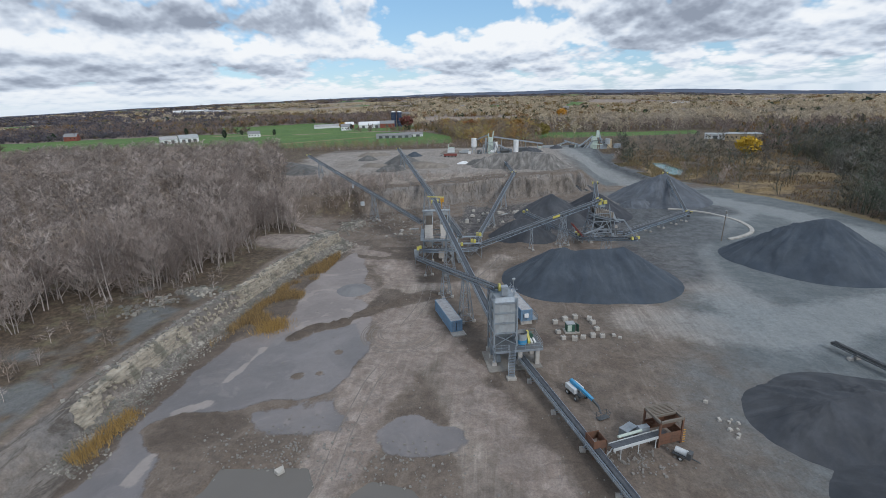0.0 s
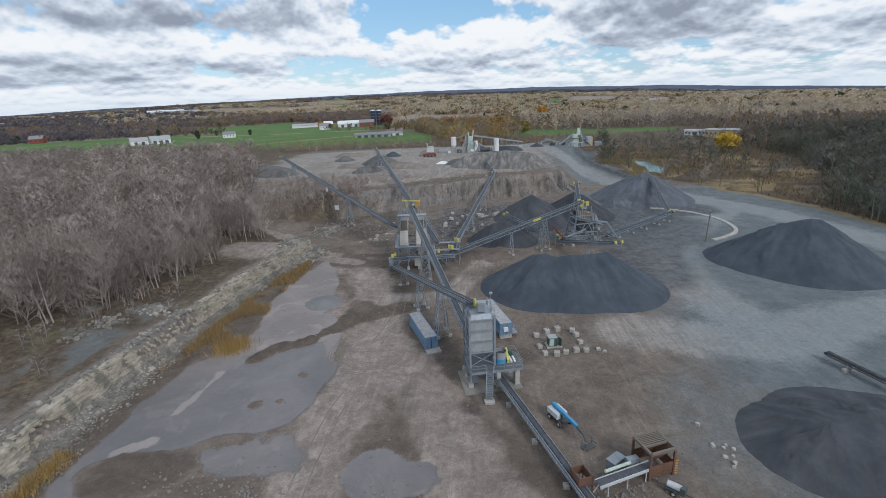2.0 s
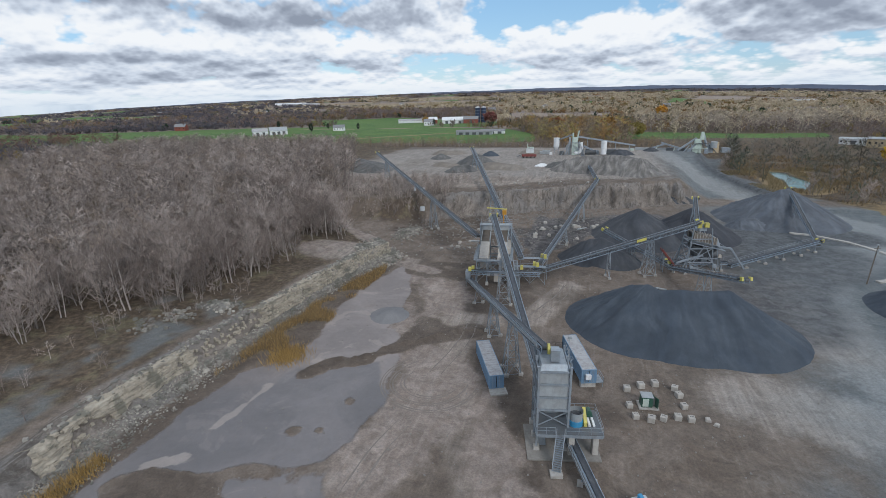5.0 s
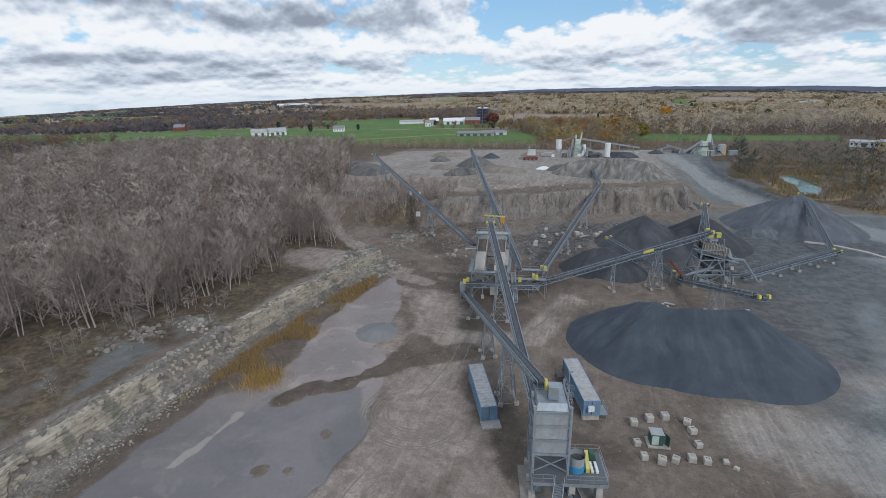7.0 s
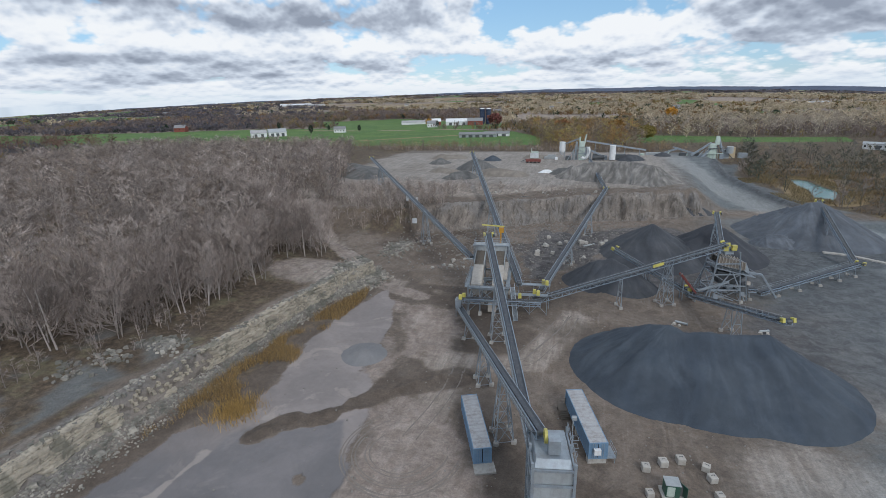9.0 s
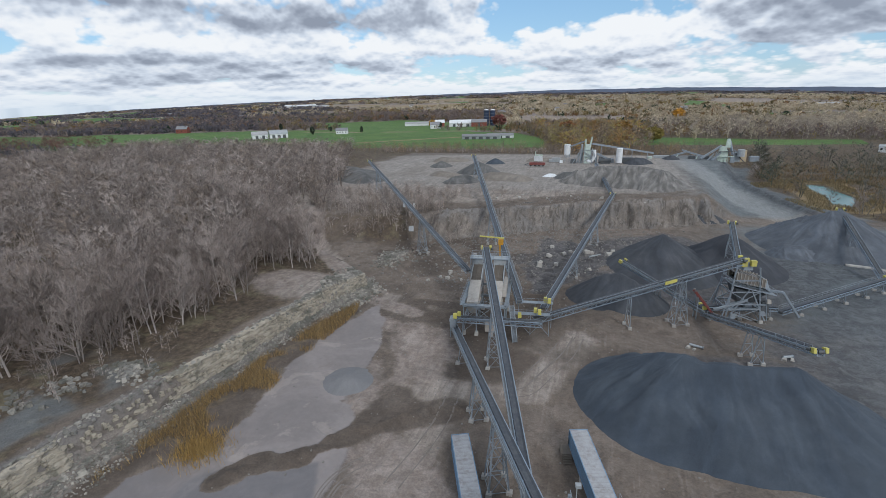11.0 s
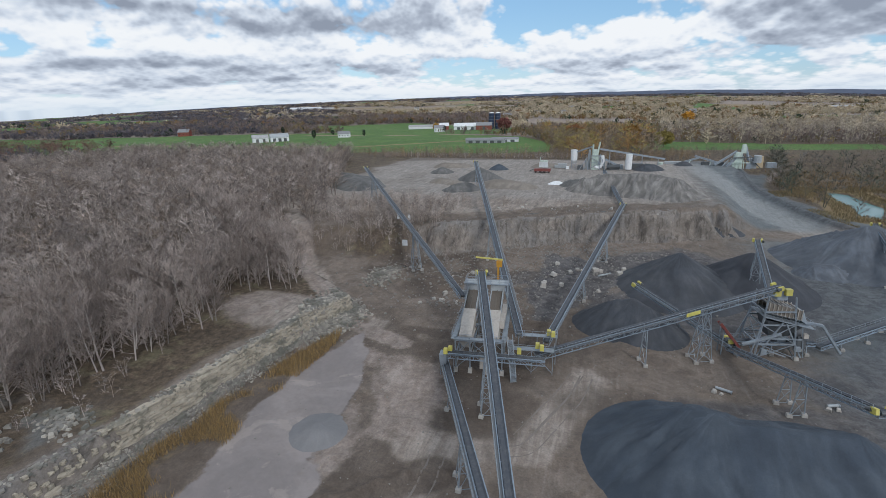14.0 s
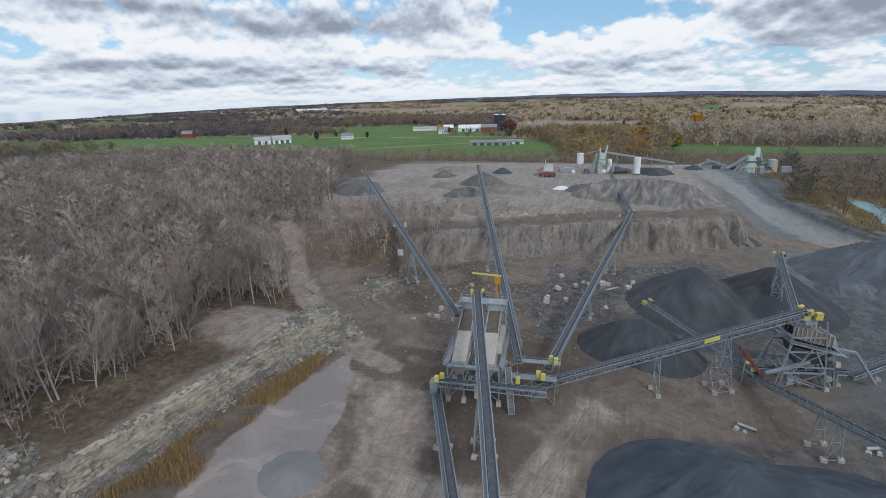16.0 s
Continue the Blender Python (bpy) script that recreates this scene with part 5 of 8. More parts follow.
    for y in (0.6, 1.1):
        g.beam((2.35, y, 3.9), (2.35, y, 14.2), 0.06, 0.06)
    for i in range(34):
        g.beam((2.35, 0.6, 4.1 + i * 0.3), (2.35, 1.1, 4.1 + i * 0.3), 0.04, 0.04)
    for i in range(9):
        z = 5.6 + i * 1.0
        g.beam((2.35, 0.5, z), (2.95, 0.5, z), 0.04, 0.04)
        g.beam((2.95, 0.5, z), (2.95, 1.2, z), 0.04, 0.04)
        g.beam((2.95, 1.2, z), (2.35, 1.2, z), 0.04, 0.04)
    part("caged_ladder", g, GALV, ob)
    # crusher and its drive on the deck
    g = G()
    g.tube((3.3, -1.9, 3.86), (3.3, -1.9, 6.0), 0.85, 0.95, n=20, caps=False)
    g.tube((3.3, -1.9, 5.9), (3.3, -1.9, 6.05), 1.02, n=20, caps=False)
    crusher = part("crusher", g, PALESTEEL, ob, "round pale steel crusher with an open top", smooth=False)
    g = G()
    g.tube((3.3, -1.9, 3.88), (3.3, -1.9, 4.7), 1.0, n=20)
    part("crusher_base", g, LIFTBLUE, crusher, "blue crusher base")
    g = G()
    g.tube((3.3, -1.9, 5.3), (3.3, -1.9, 5.4), 0.88, n=20)
    part("crusher_inside", g, BELT, crusher)
    g = G()
    g.hexa([(4.3, -2.6, 3.9), (4.75, -2.6, 3.9), (4.75, -1.2, 3.9), (4.3, -1.2, 3.9), (4.3, -2.6, 4.5), (4.75, -2.6, 4.5), (4.75, -0.9, 5.9), (4.3, -0.9, 5.9)])
    part("drive_guard", g, YELLOW, ob, "sloping yellow drive guard")
    g = G()
    for x in (5.1, 5.7):
        g.beam((x, -2.6, 4.05), (x, -0.9, 4.05), 0.3, 0.3)
    part("motor_rail", g, WHITE, ob)
    g = G()
    g.tube((5.4, -0.4, 4.4), (5.4, 0.6, 4.4), 0.45, n=12)
    g.box((5.4, 0.1, 4.0), (1.1, 1.2, 0.3))
    part("motor", g, GREEN, ob)
    g = G()
    g.box((2.7, 2.3, 15.0), (0.5, 0.4, 0.35))
    g.beam((2.6, 2.3, 13.4), (2.6, 2.3, 14.9), 0.08, 0.08)
    part("lamp_post", g, PALESTEEL, ob)
    stair(ob, (0.0, -7.4, 0.4), (0.95, -4.2, 3.8), 1.1)
    g = G()
    g.box((0.0, -7.5, 0.2), (1.6, 1.2, 0.45))
    part("stair_slab", g, CONCRETE, ob)
    for x, y, z, sx, sy, sz in ((-1.2, -1.5, 1.0, 1.0, 1.4, 1.4), (-1.6, 1.6, 0.9, 0.8, 0.8, 1.0), (0.9, 0.6, 2.6, 1.6, 1.6, 1.8)):
        g = G()
        g.box((x, y, z), (sx, sy, sz), taper=0.8)
        part("pump_housing", g, GALV, ob)


bin_tower()


# ---- the screening plant ----
def screening_plant():
    ob = thing("screening_plant", "grey steel screening plant with two pale chutes", "screening plant", pose(-20.4, 140.5, 0, 0, 0, 7))
    W = 8.6
    for x in (-W / 2, -1.6, 1.6, W / 2):
        for y in (-6.6, 0.0, 6.4):
            g = G()
            g.beam((x, y, 0.0), (x, y, 7.2 if y < 3 else 11.0), 0.24, 0.24)
            col = part("column", g, GALV, ob)
            g = G()
            g.box((x, y, 0.35), (0.8, 0.8, 1.1), taper=0.85)
            part("footing", g, CONCRETE, col)
    g = G()
    for y in (-6.6, 0.0, 6.4):
        for z in (3.6, 6.6):
            g.beam((-W / 2, y, z), (W / 2, y, z), 0.22, 0.32)
        g.beam((-W / 2, y, 0.8), (-1.6, y, 3.5), 0.1, 0.1)
        g.beam((W / 2, y, 0.8), (1.6, y, 3.5), 0.1, 0.1)
        g.beam((-1.6, y, 3.7), (1.6, y, 6.5), 0.1, 0.1)
        g.beam((1.6, y, 3.7), (-1.6, y, 6.5), 0.1, 0.1)
        g.beam((-W / 2, y, 3.7), (-1.6, y, 6.5), 0.1, 0.1)
        g.beam((W / 2, y, 3.7), (1.6, y, 6.5), 0.1, 0.1)
    for x in (-W / 2, -1.6, 1.6, W / 2):
        for z in (3.6, 6.6):
            g.beam((x, -6.6, z), (x, 6.4, z), 0.20, 0.30)
    parts("frame_beam", g, GALV, ob)
    for x in (-W / 2, W / 2):
        g = G()
        for y0, y1 in ((-6.6, 0), (0, 6.4)):
            g.beam((x, y0, 0.6), (x, y1, 3.5), 0.1, 0.1)
            g.beam((x, y1, 3.7), (x, y0, 6.5), 0.1, 0.1)
        part("side_bracing", g, GALV, ob)
    # two screens, sloping down towards the front
    for x in (-2.5, 2.3):
        y0, z0, y1, z1 = 6.0, 11.8, 0.2, 9.9
        for side in (-1.15, 1.15):
            g = G()
            g.hexa([(x + side - 0.08, y1, z1 - 1.0), (x + side + 0.08, y1, z1 - 1.0), (x + side + 0.08, y0, z0 - 1.3), (x + side - 0.08, y0, z0 - 1.3),
                    (x + side - 0.08, y1, z1 + 0.5), (x + side + 0.08, y1, z1 + 0.5), (x + side + 0.08, y0, z0 + 0.5), (x + side - 0.08, y0, z0 + 0.5)])
            part("screen_side", g, PALESTEEL, ob)
        g = G()
        g.quad((x - 1.1, y1, z1), (x + 1.1, y1, z1), (x + 1.1, y0, z0), (x - 1.1, y0, z0))
        for i in range(22):
            k = i / 21
            g.beam((x - 1.1, y1 + (y0 - y1) * k, z1 + (z0 - z1) * k + 0.04), (x + 1.1, y1 + (y0 - y1) * k, z1 + (z0 - z1) * k + 0.04), 0.10, 0.06)
        g.beam((x, y1, z1 + 0.12), (x, y0, z0 + 0.12), 0.12, 0.12)
        part("screen_deck", g, TIMBER, ob, "grey-brown slotted screen deck")
        # the pale chute plate in front
        g = G()
        g.hexa([(x - 1.2, -6.1, 6.9), (x + 1.2, -6.1, 6.9), (x + 1.2, 0.1, 6.9), (x - 1.2, 0.1, 6.9),
                (x - 1.2, -6.1, 7.4), (x + 1.2, -6.1, 7.4), (x + 1.2, 0.1, 10.0), (x - 1.2, 0.1, 10.0)])
        bevelled(part("chute", g, CHUTE, ob, "pale dusty chute plate"))
        g = G()
        g.hexa([(x - 0.5, -5.2, 4.4), (x + 0.5, -5.2, 4.4), (x + 0.5, -3.2, 4.4), (x - 0.5, -3.2, 4.4), (x - 1.4, -6.4, 6.7), (x + 1.4, -6.4, 6.7), (x + 1.4, -1.4, 6.7), (x - 1.4, -1.4, 6.7)])
        part("hopper", g, CHUTE, ob)
        g = G()
        g.box((x, 6.6, 12.4), (2.9, 2.0, 1.6), taper=0.9)
        part("feed_box", g, PALESTEEL, ob)
    g = G()
    g.box((0, -6.5, 6.95), (9.2, 1.0, 0.08))
    g.box((-4.6, 0, 6.95), (0.9, 13.6, 0.08))
    g.box((4.6, 0, 6.95), (0.9, 13.6, 0.08))
    part("walkway", g, GALV, ob)
    g = G()
    rail_loop(g, [(-5.0, 6.6, 7.0), (-5.0, -7.0, 7.0), (5.0, -7.0, 7.0), (5.0, 6.6, 7.0)])
    rail_loop(g, [(-4.2, 7.8, 13.2), (-4.2, 5.4, 13.2), (4.4, 5.4, 13.2), (4.4, 7.8, 13.2), (-4.2, 7.8, 13.2)])
    part("handrail", g, GALV, ob)
    g = G()
    for x in (-4.3, 4.3):
        for y in (5.4, 7.8):
            g.beam((x, y, 6.6), (x, y, 13.2), 0.18, 0.18)
    g.box((0, 6.6, 13.1), (9.0, 2.6, 0.14))
    part("head_platform", g, GALV, ob)
    g = G()
    g.box((-3.4, 2.0, 8.1), (1.1, 9.0, 1.4), taper=0.9)
    g.box((3.9, 2.0, 8.1), (0.9, 9.0, 1.4), taper=0.9)
    parts("side_housing", g, CHUTE, ob)
    g = G()
    g.box((1.2, -6.4, 2.3), (1.9, 1.2, 2.3))
    part("discharge_box", g, CHUTE, ob)
    # cross conveyor under the chutes and the working platform to the east
    for side in (-0.6, 0.6):
        g = G()
        for z in (3.4, 4.4):
            g.beam((-6.4, -7.3 + side, z), (12.0, -7.3 + side, z), 0.12, 0.14)
        for i in range(14):
            x = -6.4 + i * 18.4 / 13
            g.beam((x, -7.3 + side, 3.4), (x, -7.3 + side, 4.4), 0.07, 0.07)
            if i < 13:
                g.beam((x, -7.3 + side, 3.4 if i % 2 else 4.4), (x + 18.4 / 13, -7.3 + side, 4.4 if i % 2 else 3.4), 0.06, 0.06)
        part("cross_truss", g, BLUESTEEL, ob)
    g = G()
    g.box((2.8, -7.3, 4.5), (18.4, 0.95, 0.06))
    part("cross_belt", g, BELT, ob)
    for x, y, z in ((-5.9, -7.9, 4.9), (-5.2, -6.9, 4.9), (7.4, -6.6, 5.3), (10.6, -5.2, 5.9), (11.4, -5.9, 5.9), (12.6, -1.9, 7.0), (13.4, -2.4, 7.0)):
        g = G()
        g.box((x, y, z), (0.75, 0.75, 1.0), taper=0.9)
        part("drive_guard", g, YELLOW, ob, "yellow drive guard")
    g = G()
    g.box((9.6, -4.8, 4.9), (8.0, 1.4, 0.1))
    g.box((10.4, -1.8, 6.2), (7.6, 1.2, 0.1))
    for x, y, z in ((5.8, -5.3, 4.9), (9.6, -5.3, 4.9), (13.4, -5.3, 4.9), (7.0, -1.4, 6.2), (10.5, -1.4, 6.2), (14.0, -1.4, 6.2)):
        g.beam((x, y, 0.1), (x, y, z), 0.14, 0.14)
    for x0, x1 in ((5.8, 9.6), (9.6, 13.4)):
        g.beam((x0, -5.3, 0.4), (x1, -5.3, 4.8), 0.08, 0.08)
        g.beam((x1, -5.3, 0.4), (x0, -5.3, 4.8), 0.08, 0.08)
    part("side_platform", g, GALV, ob)
    g = G()
    rail_loop(g, [(5.6, -5.5, 4.95), (13.6, -5.5, 4.95), (13.6, -4.1, 4.95)])
    rail_loop(g, [(6.6, -2.4, 6.25), (14.2, -2.4, 6.25), (14.2, -1.2, 6.25)])
    part("platform_rail", g, GALV, ob)
    stair(ob, (6.6, -8.6, 0.0), (5.6, -5.6, 6.9), 1.0)
    g = G()
    g.hexa([(-6.9, -8.2, 1.4), (-5.9, -8.2, 1.4), (-5.9, -6.6, 1.4), (-6.9, -6.6, 1.4), (-7.1, -8.3, 4.2), (-5.7, -8.3, 4.2), (-5.7, -6.4, 4.2), (-7.1, -6.4, 4.2)])
    part("transfer_chute", g, GALV, ob)
    g = G()
    for x, y in ((-6.9, -8.2), (-5.9, -6.6), (-4.4, -7.9)):
        g.beam((x, y, 0.0), (x, y, 3.4), 0.14, 0.14)
    parts("transfer_leg", g, GALV, ob)


screening_plant()


def crane():
    ob = thing("jib_crane", "small orange-yellow jib crane beside the screens", "crane", pose(-20.6, 152.6, 0, 0, 0, 0))
    g = G()
    g.beam((0.6, 0, hz(-20, 152.6) - 0.1), (0.6, 0, 15.4), 0.35, 0.35)
    part("mast", g, ORANGE, ob)
    g = G()
    g.beam((-4.2, -0.6, 16.6), (1.5, 0.2, 16.2), 0.22, 0.3)
    part("jib", g, YELLOW, ob)
    g = G()
    g.box((0.8, 0.1, 15.3), (1.1, 0.8, 1.3))
    part("winch_housing", g, ORANGE, ob)


crane()


# ---- the smaller screen tower ----
def screen_tower():
    ob = thing("screen_tower", "open grey steel tower with a cylindrical screen", "screening plant", pose(32.5, 157.2, 0, 0, 0, 14))
    for x, y in ((-3.0, -2.6), (3.0, -2.6), (3.0, 2.6), (-3.0, 2.6)):
        g = G()
        g.beam((x * 1.25, y * 1.2, 0), (x * 0.8, y * 0.8, 12.4), 0.26, 0.26)
        leg = part("leg", g, GALV, ob)
        g = G()
        g.box((x * 1.25, y * 1.2, 0.25), (0.9, 0.9, 0.9), taper=0.85)
        part("footing", g, CONCRETE, leg)
    g = G()
    for z in (3.2, 7.0, 9.6):
        k = 1.22 - 0.40 * z / 12.4
        c = [(-3 * k, -2.6 * k, z), (3 * k, -2.6 * k, z), (3 * k, 2.6 * k, z), (-3 * k, 2.6 * k, z)]
        for p, q in zip(c, c[1:] + c[:1]):
            g.beam(p, q, 0.2, 0.28)
    for z0, z1 in ((0.4, 3.2), (3.2, 7.0)):
        k0, k1 = 1.22 - 0.4 * z0 / 12.4, 1.22 - 0.4 * z1 / 12.4
        for y in (-2.6, 2.6):
            g.beam((-3 * k0, y * k0, z0), (3 * k1, y * k1, z1), 0.12, 0.12)
            g.beam((3 * k0, y * k0, z0), (-3 * k1, y * k1, z1), 0.12, 0.12)
        for x in (-3, 3):
            g.beam((x * k0, -2.6 * k0, z0), (x * k1, 2.6 * k1, z1), 0.12, 0.12)
            g.beam((x * k0, 2.6 * k0, z0), (x * k1, -2.6 * k1, z1), 0.12, 0.12)
    part("frame_bracing", g, GALV, ob)
    # the shaking screen: a tilted box with ribbed sides over a sloping deck
    def slope(x, y, z):
        return (x, y, z - 0.26 * (x + 2.2))

    for y in (-2.0, 1.6):
        g = G()
        g.hexa([slope(x, y + dy, z) for z in (9.3, 11.3) for x, dy in ((-2.2, -0.06), (4.2, -0.06), (4.2, 0.06), (-2.2, 0.06))])
        side = part("screen_side", g, TIMBER, ob, "rusty cream screen side")
        for i in range(9):
            g = G()
            x = -2.0 + i * 0.75
            g.beam(slope(x, y - 0.14, 9.3), slope(x, y - 0.14, 11.5), 0.12, 0.16)
            part("rib", g, CHUTE, side)
    for z, mat, name in ((10.9, DARKSTEEL, "upper_mesh"), (9.5, DARKSTEEL, "lower_mesh")):
        g = G()
        g.hexa([slope(x, y, z + h) for h in (0, 0.08) for x, y in ((-2.1, -1.9), (4.1, -1.9), (4.1, 1.5), (-2.1, 1.5))])
        part(name, g, mat, ob)
    for i in range(7):
        g = G()
        x = -1.8 + i * 0.95
        g.beam(slope(x, -2.0, 11.2), slope(x, 1.6, 11.2), 0.10, 0.12)
        part("cross_bar", g, CHUTE, ob)
    g = G()
    g.hexa([slope(4.2, -2.0, 9.3), slope(5.8, -1.6, 8.6), slope(5.8, 1.2, 8.6), slope(4.2, 1.6, 9.3), slope(4.2, -2.0, 11.2), slope(4.5, -1.6, 11.2), slope(4.5, 1.2, 11.2), slope(4.2, 1.6, 11.2)])
    part("end_hood", g, GALV, ob)
    g = G()
    g.hexa([slope(x, y, z) for z in (8.45, 8.6) for x, y in ((-3.0, -2.9), (6.4, -2.9), (6.4, 2.4), (-3.0, 2.4))])
    part("sloping_deck", g, GALV, ob)
    g = G()
    rail_loop(g, [slope(-3.0, -2.8, 8.6), slope(6.4, -2.8, 8.6), slope(6.4, 2.3, 8.6)])
    part("handrail", g, GALV, ob)
    for p, q in (((-3.4, -2.9, 0.4), (0.6, -2.7, 7.6)), ((4.8, -2.9, 0.4), (1.2, -2.7, 7.4)), ((-4.6, -2.9, 0.3), (-2.6, -2.4, 8.4)), ((-3.0, -2.9, 4.4), (4.4, -2.9, 4.2)), ((5.2, -2.9, 0.4), (4.4, -2.4, 6.6)),
                 ((-5.4, 2.6, 0.2), (-2.6, 2.2, 8.4)), ((5.2, 2.6, 0.2), (4.4, 2.0, 6.6)), ((-2.8, -3.0, 2.4), (2.0, -3.0, 0.6))):
        g = G()
        g.beam(p, q, 0.22, 0.22)
        part("brace", g, GALV, ob)
    g = G()
    g.hexa([(-0.9, -1.6, 4.2), (2.6, -1.6, 4.2), (2.6, 0.9, 4.2), (-0.9, 0.9, 4.2), (-2.0, -2.2, 7.8), (4.4, -2.2, 6.4), (4.4, 1.5, 6.4), (-2.0, 1.5, 7.8)])
    part("hopper", g, DARKSTEEL, ob)
    for c, size, mat in (((4.6, -1.6, 3.4), (1.8, 2.2, 2.4), DARKSTEEL), ((5.0, -2.6, 4.9), (0.9, 0.9, 0.8), CHUTE), ((4.0, -2.8, 2.2), (1.0, 0.7, 0.9), GALV), ((-2.2, -2.9, 1.6), (1.2, 0.8, 1.0), GALV)):
        g = G()
        g.box(c, size, taper=0.8)
        bevelled(part("crusher_housing", g, mat, ob))
    g = G()
    g.box((0.2, -0.8, 12.6), (2.0, 1.8, 1.8), taper=0.85)
    part("head_chute", g, GALV, ob)
    for p, q in (((5.6, -1.2, 6.9), (8.2, -1.8, 6.7)), ((8.2, -1.8, 6.7), (12.4, -2.0, 0.9)), ((0.6, -2.6, 5.2), (-6.4, -3.2, 3.2))):
        g = G()
        g.beam(p, q, 0.55, 0.4)
        part("slide_chute", g, GALV, ob)
    g = G()
    for y in (-2.4, -1.2):
        g.beam((-9.8, y + 1.0, 6.6), (-6.4, y - 0.4, 2.2), 0.14, 0.45)
    part("red_feeder_frame", g, RED, ob, "dark red sloping feeder frame")
    g = G()
    g.beam((-9.8, -0.8, 6.5), (-6.4, -2.2, 2.1), 1.0, 0.1)
    part("red_feeder_belt", g, BELT, ob)
    g = G()
    for x, y in ((-9.0, 0.1), (-9.0, -1.4), (-6.4, -1.0), (-6.4, -2.4)):
        g.beam((x, y, 0), (x, y, 5.4 if x < -8 else 2.2), 0.16, 0.16)
    parts("feeder_leg", g, GALV, ob)
    g = G()
    for x, y, z in ((0.9, -1.9, 13.4), (-0.9, -1.7, 13.2)):
        g.box((x, y, z), (1.1, 0.8, 1.2))
    part("drive_guard", g, YELLOW, ob, "bright yellow drive guards")
    g = G()
    g.box((2.0, 0.0, 3.3), (1.6, 2.2, 1.4), taper=0.85)
    part("crusher_housing", g, GALV, ob)


screen_tower()


# ---- containers ----
def container(label, a, b, base, door_rust=False, steps=False):
    """A corrugated container with its long axis from a (far end) to b (near end)."""
    a, b = Vector((*a, base)), Vector((*b, base))
    turn = math.degrees(math.atan2(b.y - a.y, b.x - a.x))
    c = (a + b) / 2
    L, W, H = 12.19, 2.44, 2.59
    ob = thing("shipping_container", label, "container", pose(c.x, c.y, base, 0, 0, turn), "containers")
    n = 56
    for y, name in ((-W / 2, "side_wall"), (W / 2, "side_wall")):
        g = G()
        for i in range(n):
            x0, x1 = -L / 2 + 0.08 + i * (L - 0.16) / n, -L / 2 + 0.08 + (i + 1) * (L - 0.16) / n
            e0, e1 = (0.0, 0.045) if i % 2 else (0.045, 0.0)
            k = -1 if y < 0 else 1
            g.hexa([(x0, y - k * (0.03 + e0) - 0.01, 0.12), (x1, y - k * (0.03 + e1) - 0.01, 0.12), (x1, y - k * (0.03 + e1) + 0.01, 0.12), (x0, y - k * (0.03 + e0) + 0.01, 0.12),
                    (x0, y - k * (0.03 + e0) - 0.01, H - 0.1), (x1, y - k * (0.03 + e1) - 0.01, H - 0.1), (x1, y - k * (0.03 + e1) + 0.01, H - 0.1), (x0, y - k * (0.03 + e0) + 0.01, H - 0.1)])
        part(name, g, CONTAINER, ob)
    g = G()
    g.box((0, 0, H - 0.05), (L - 0.1, W - 0.1, 0.06))
    roof = part("roof", g, ROOFWHITE, ob, "dull dusty pale roof")
    for i in range(16):
        g = G()
        g.box((-L / 2 + 0.5 + i * 0.75, 0, H - 0.005), (0.30, W - 0.3, 0.03))
        part("roof_rib", g, ROOFWHITE, roof)
    g = G()
    for x in (-L / 2, L / 2):
        for y in (-W / 2, W / 2):
            g.beam((x, y, 0), (x, y, H), 0.14, 0.14)
        for z in (0.06, H - 0.06):
            g.beam((x, -W / 2, z), (x, W / 2, z), 0.12, 0.14)
    for y in (-W / 2, W / 2):
        for z in (0.06, H - 0.06):
            g.beam((-L / 2, y, z), (L / 2, y, z), 0.10, 0.14)
    part("frame", g, CONTAINER, ob)
    for y in (-W / 4, W / 4):
        g = G()
        g.box((L / 2 - 0.02, y, H / 2), (0.06, W / 2 - 0.12, H - 0.25))
        for k in (-0.28, 0.0, 0.28):
            g.box((L / 2 + 0.015, y + k, H / 2), (0.04, 0.1, H - 0.4))
        leaf = part("door", g, CONTAINER, ob)
        g = G()
        for k in (-0.14, 0.14):
            g.tube((L / 2 + 0.06, y + k, 0.15), (L / 2 + 0.06, y + k, H - 0.15), 0.025, n=6)
        part("lock_rod", g, PALESTEEL, leaf)
    g = G()
    g.box((-L / 2 + 0.02, 0, H / 2), (0.05, W - 0.1, H - 0.2))
    part("end_wall", g, CONTAINER, ob)
    g = G()
    g.box((0, 0, 0.1), (L - 0.1, W - 0.1, 0.14))
    part("floor_pan", g, DARKSTEEL, ob)
    for x in (-L / 2 + 0.5, 0, L / 2 - 0.5):
        g = G()
        h = base - hz(c.x, c.y) + 0.15
        g.box((x, 0, -h / 2), (0.8, W + 0.1, h))
        part("support_block", g, CONCRETE, ob)
    if steps:
        g = G()
        g.box((L / 2 + 0.25, -0.2, 1.35), (0.5, 0.9, 0.8))
        part("cooler", g, WHITE, ob, "white box cooler on the end wall")
        g = G()
        g.box((L / 2 - 1.2, W / 2 + 0.7, -0.02), (2.4, 1.3, 0.1))
        rail_loop(g, [(L / 2 - 2.4, W / 2 + 1.3, 0.0), (L / 2, W / 2 + 1.3, 0.0), (L / 2, W / 2 + 0.1, 0.0)])
        for x in (L / 2 - 2.3, L / 2 - 0.1):
            g.beam((x, W / 2 + 1.2, -base - 0.1), (x, W / 2 + 1.2, 0), 0.1, 0.1)
        part("landing", g, GALV, ob)
        g = G()
        g.box((-L / 2 + 1.0, -W / 2 - 0.75, 0.05), (1.8, 1.4, 0.1))
        rail_loop(g, [(-L / 2 + 0.1, -W / 2 - 1.4, 0.05), (-L / 2 + 1.9, -W / 2 - 1.4, 0.05)])
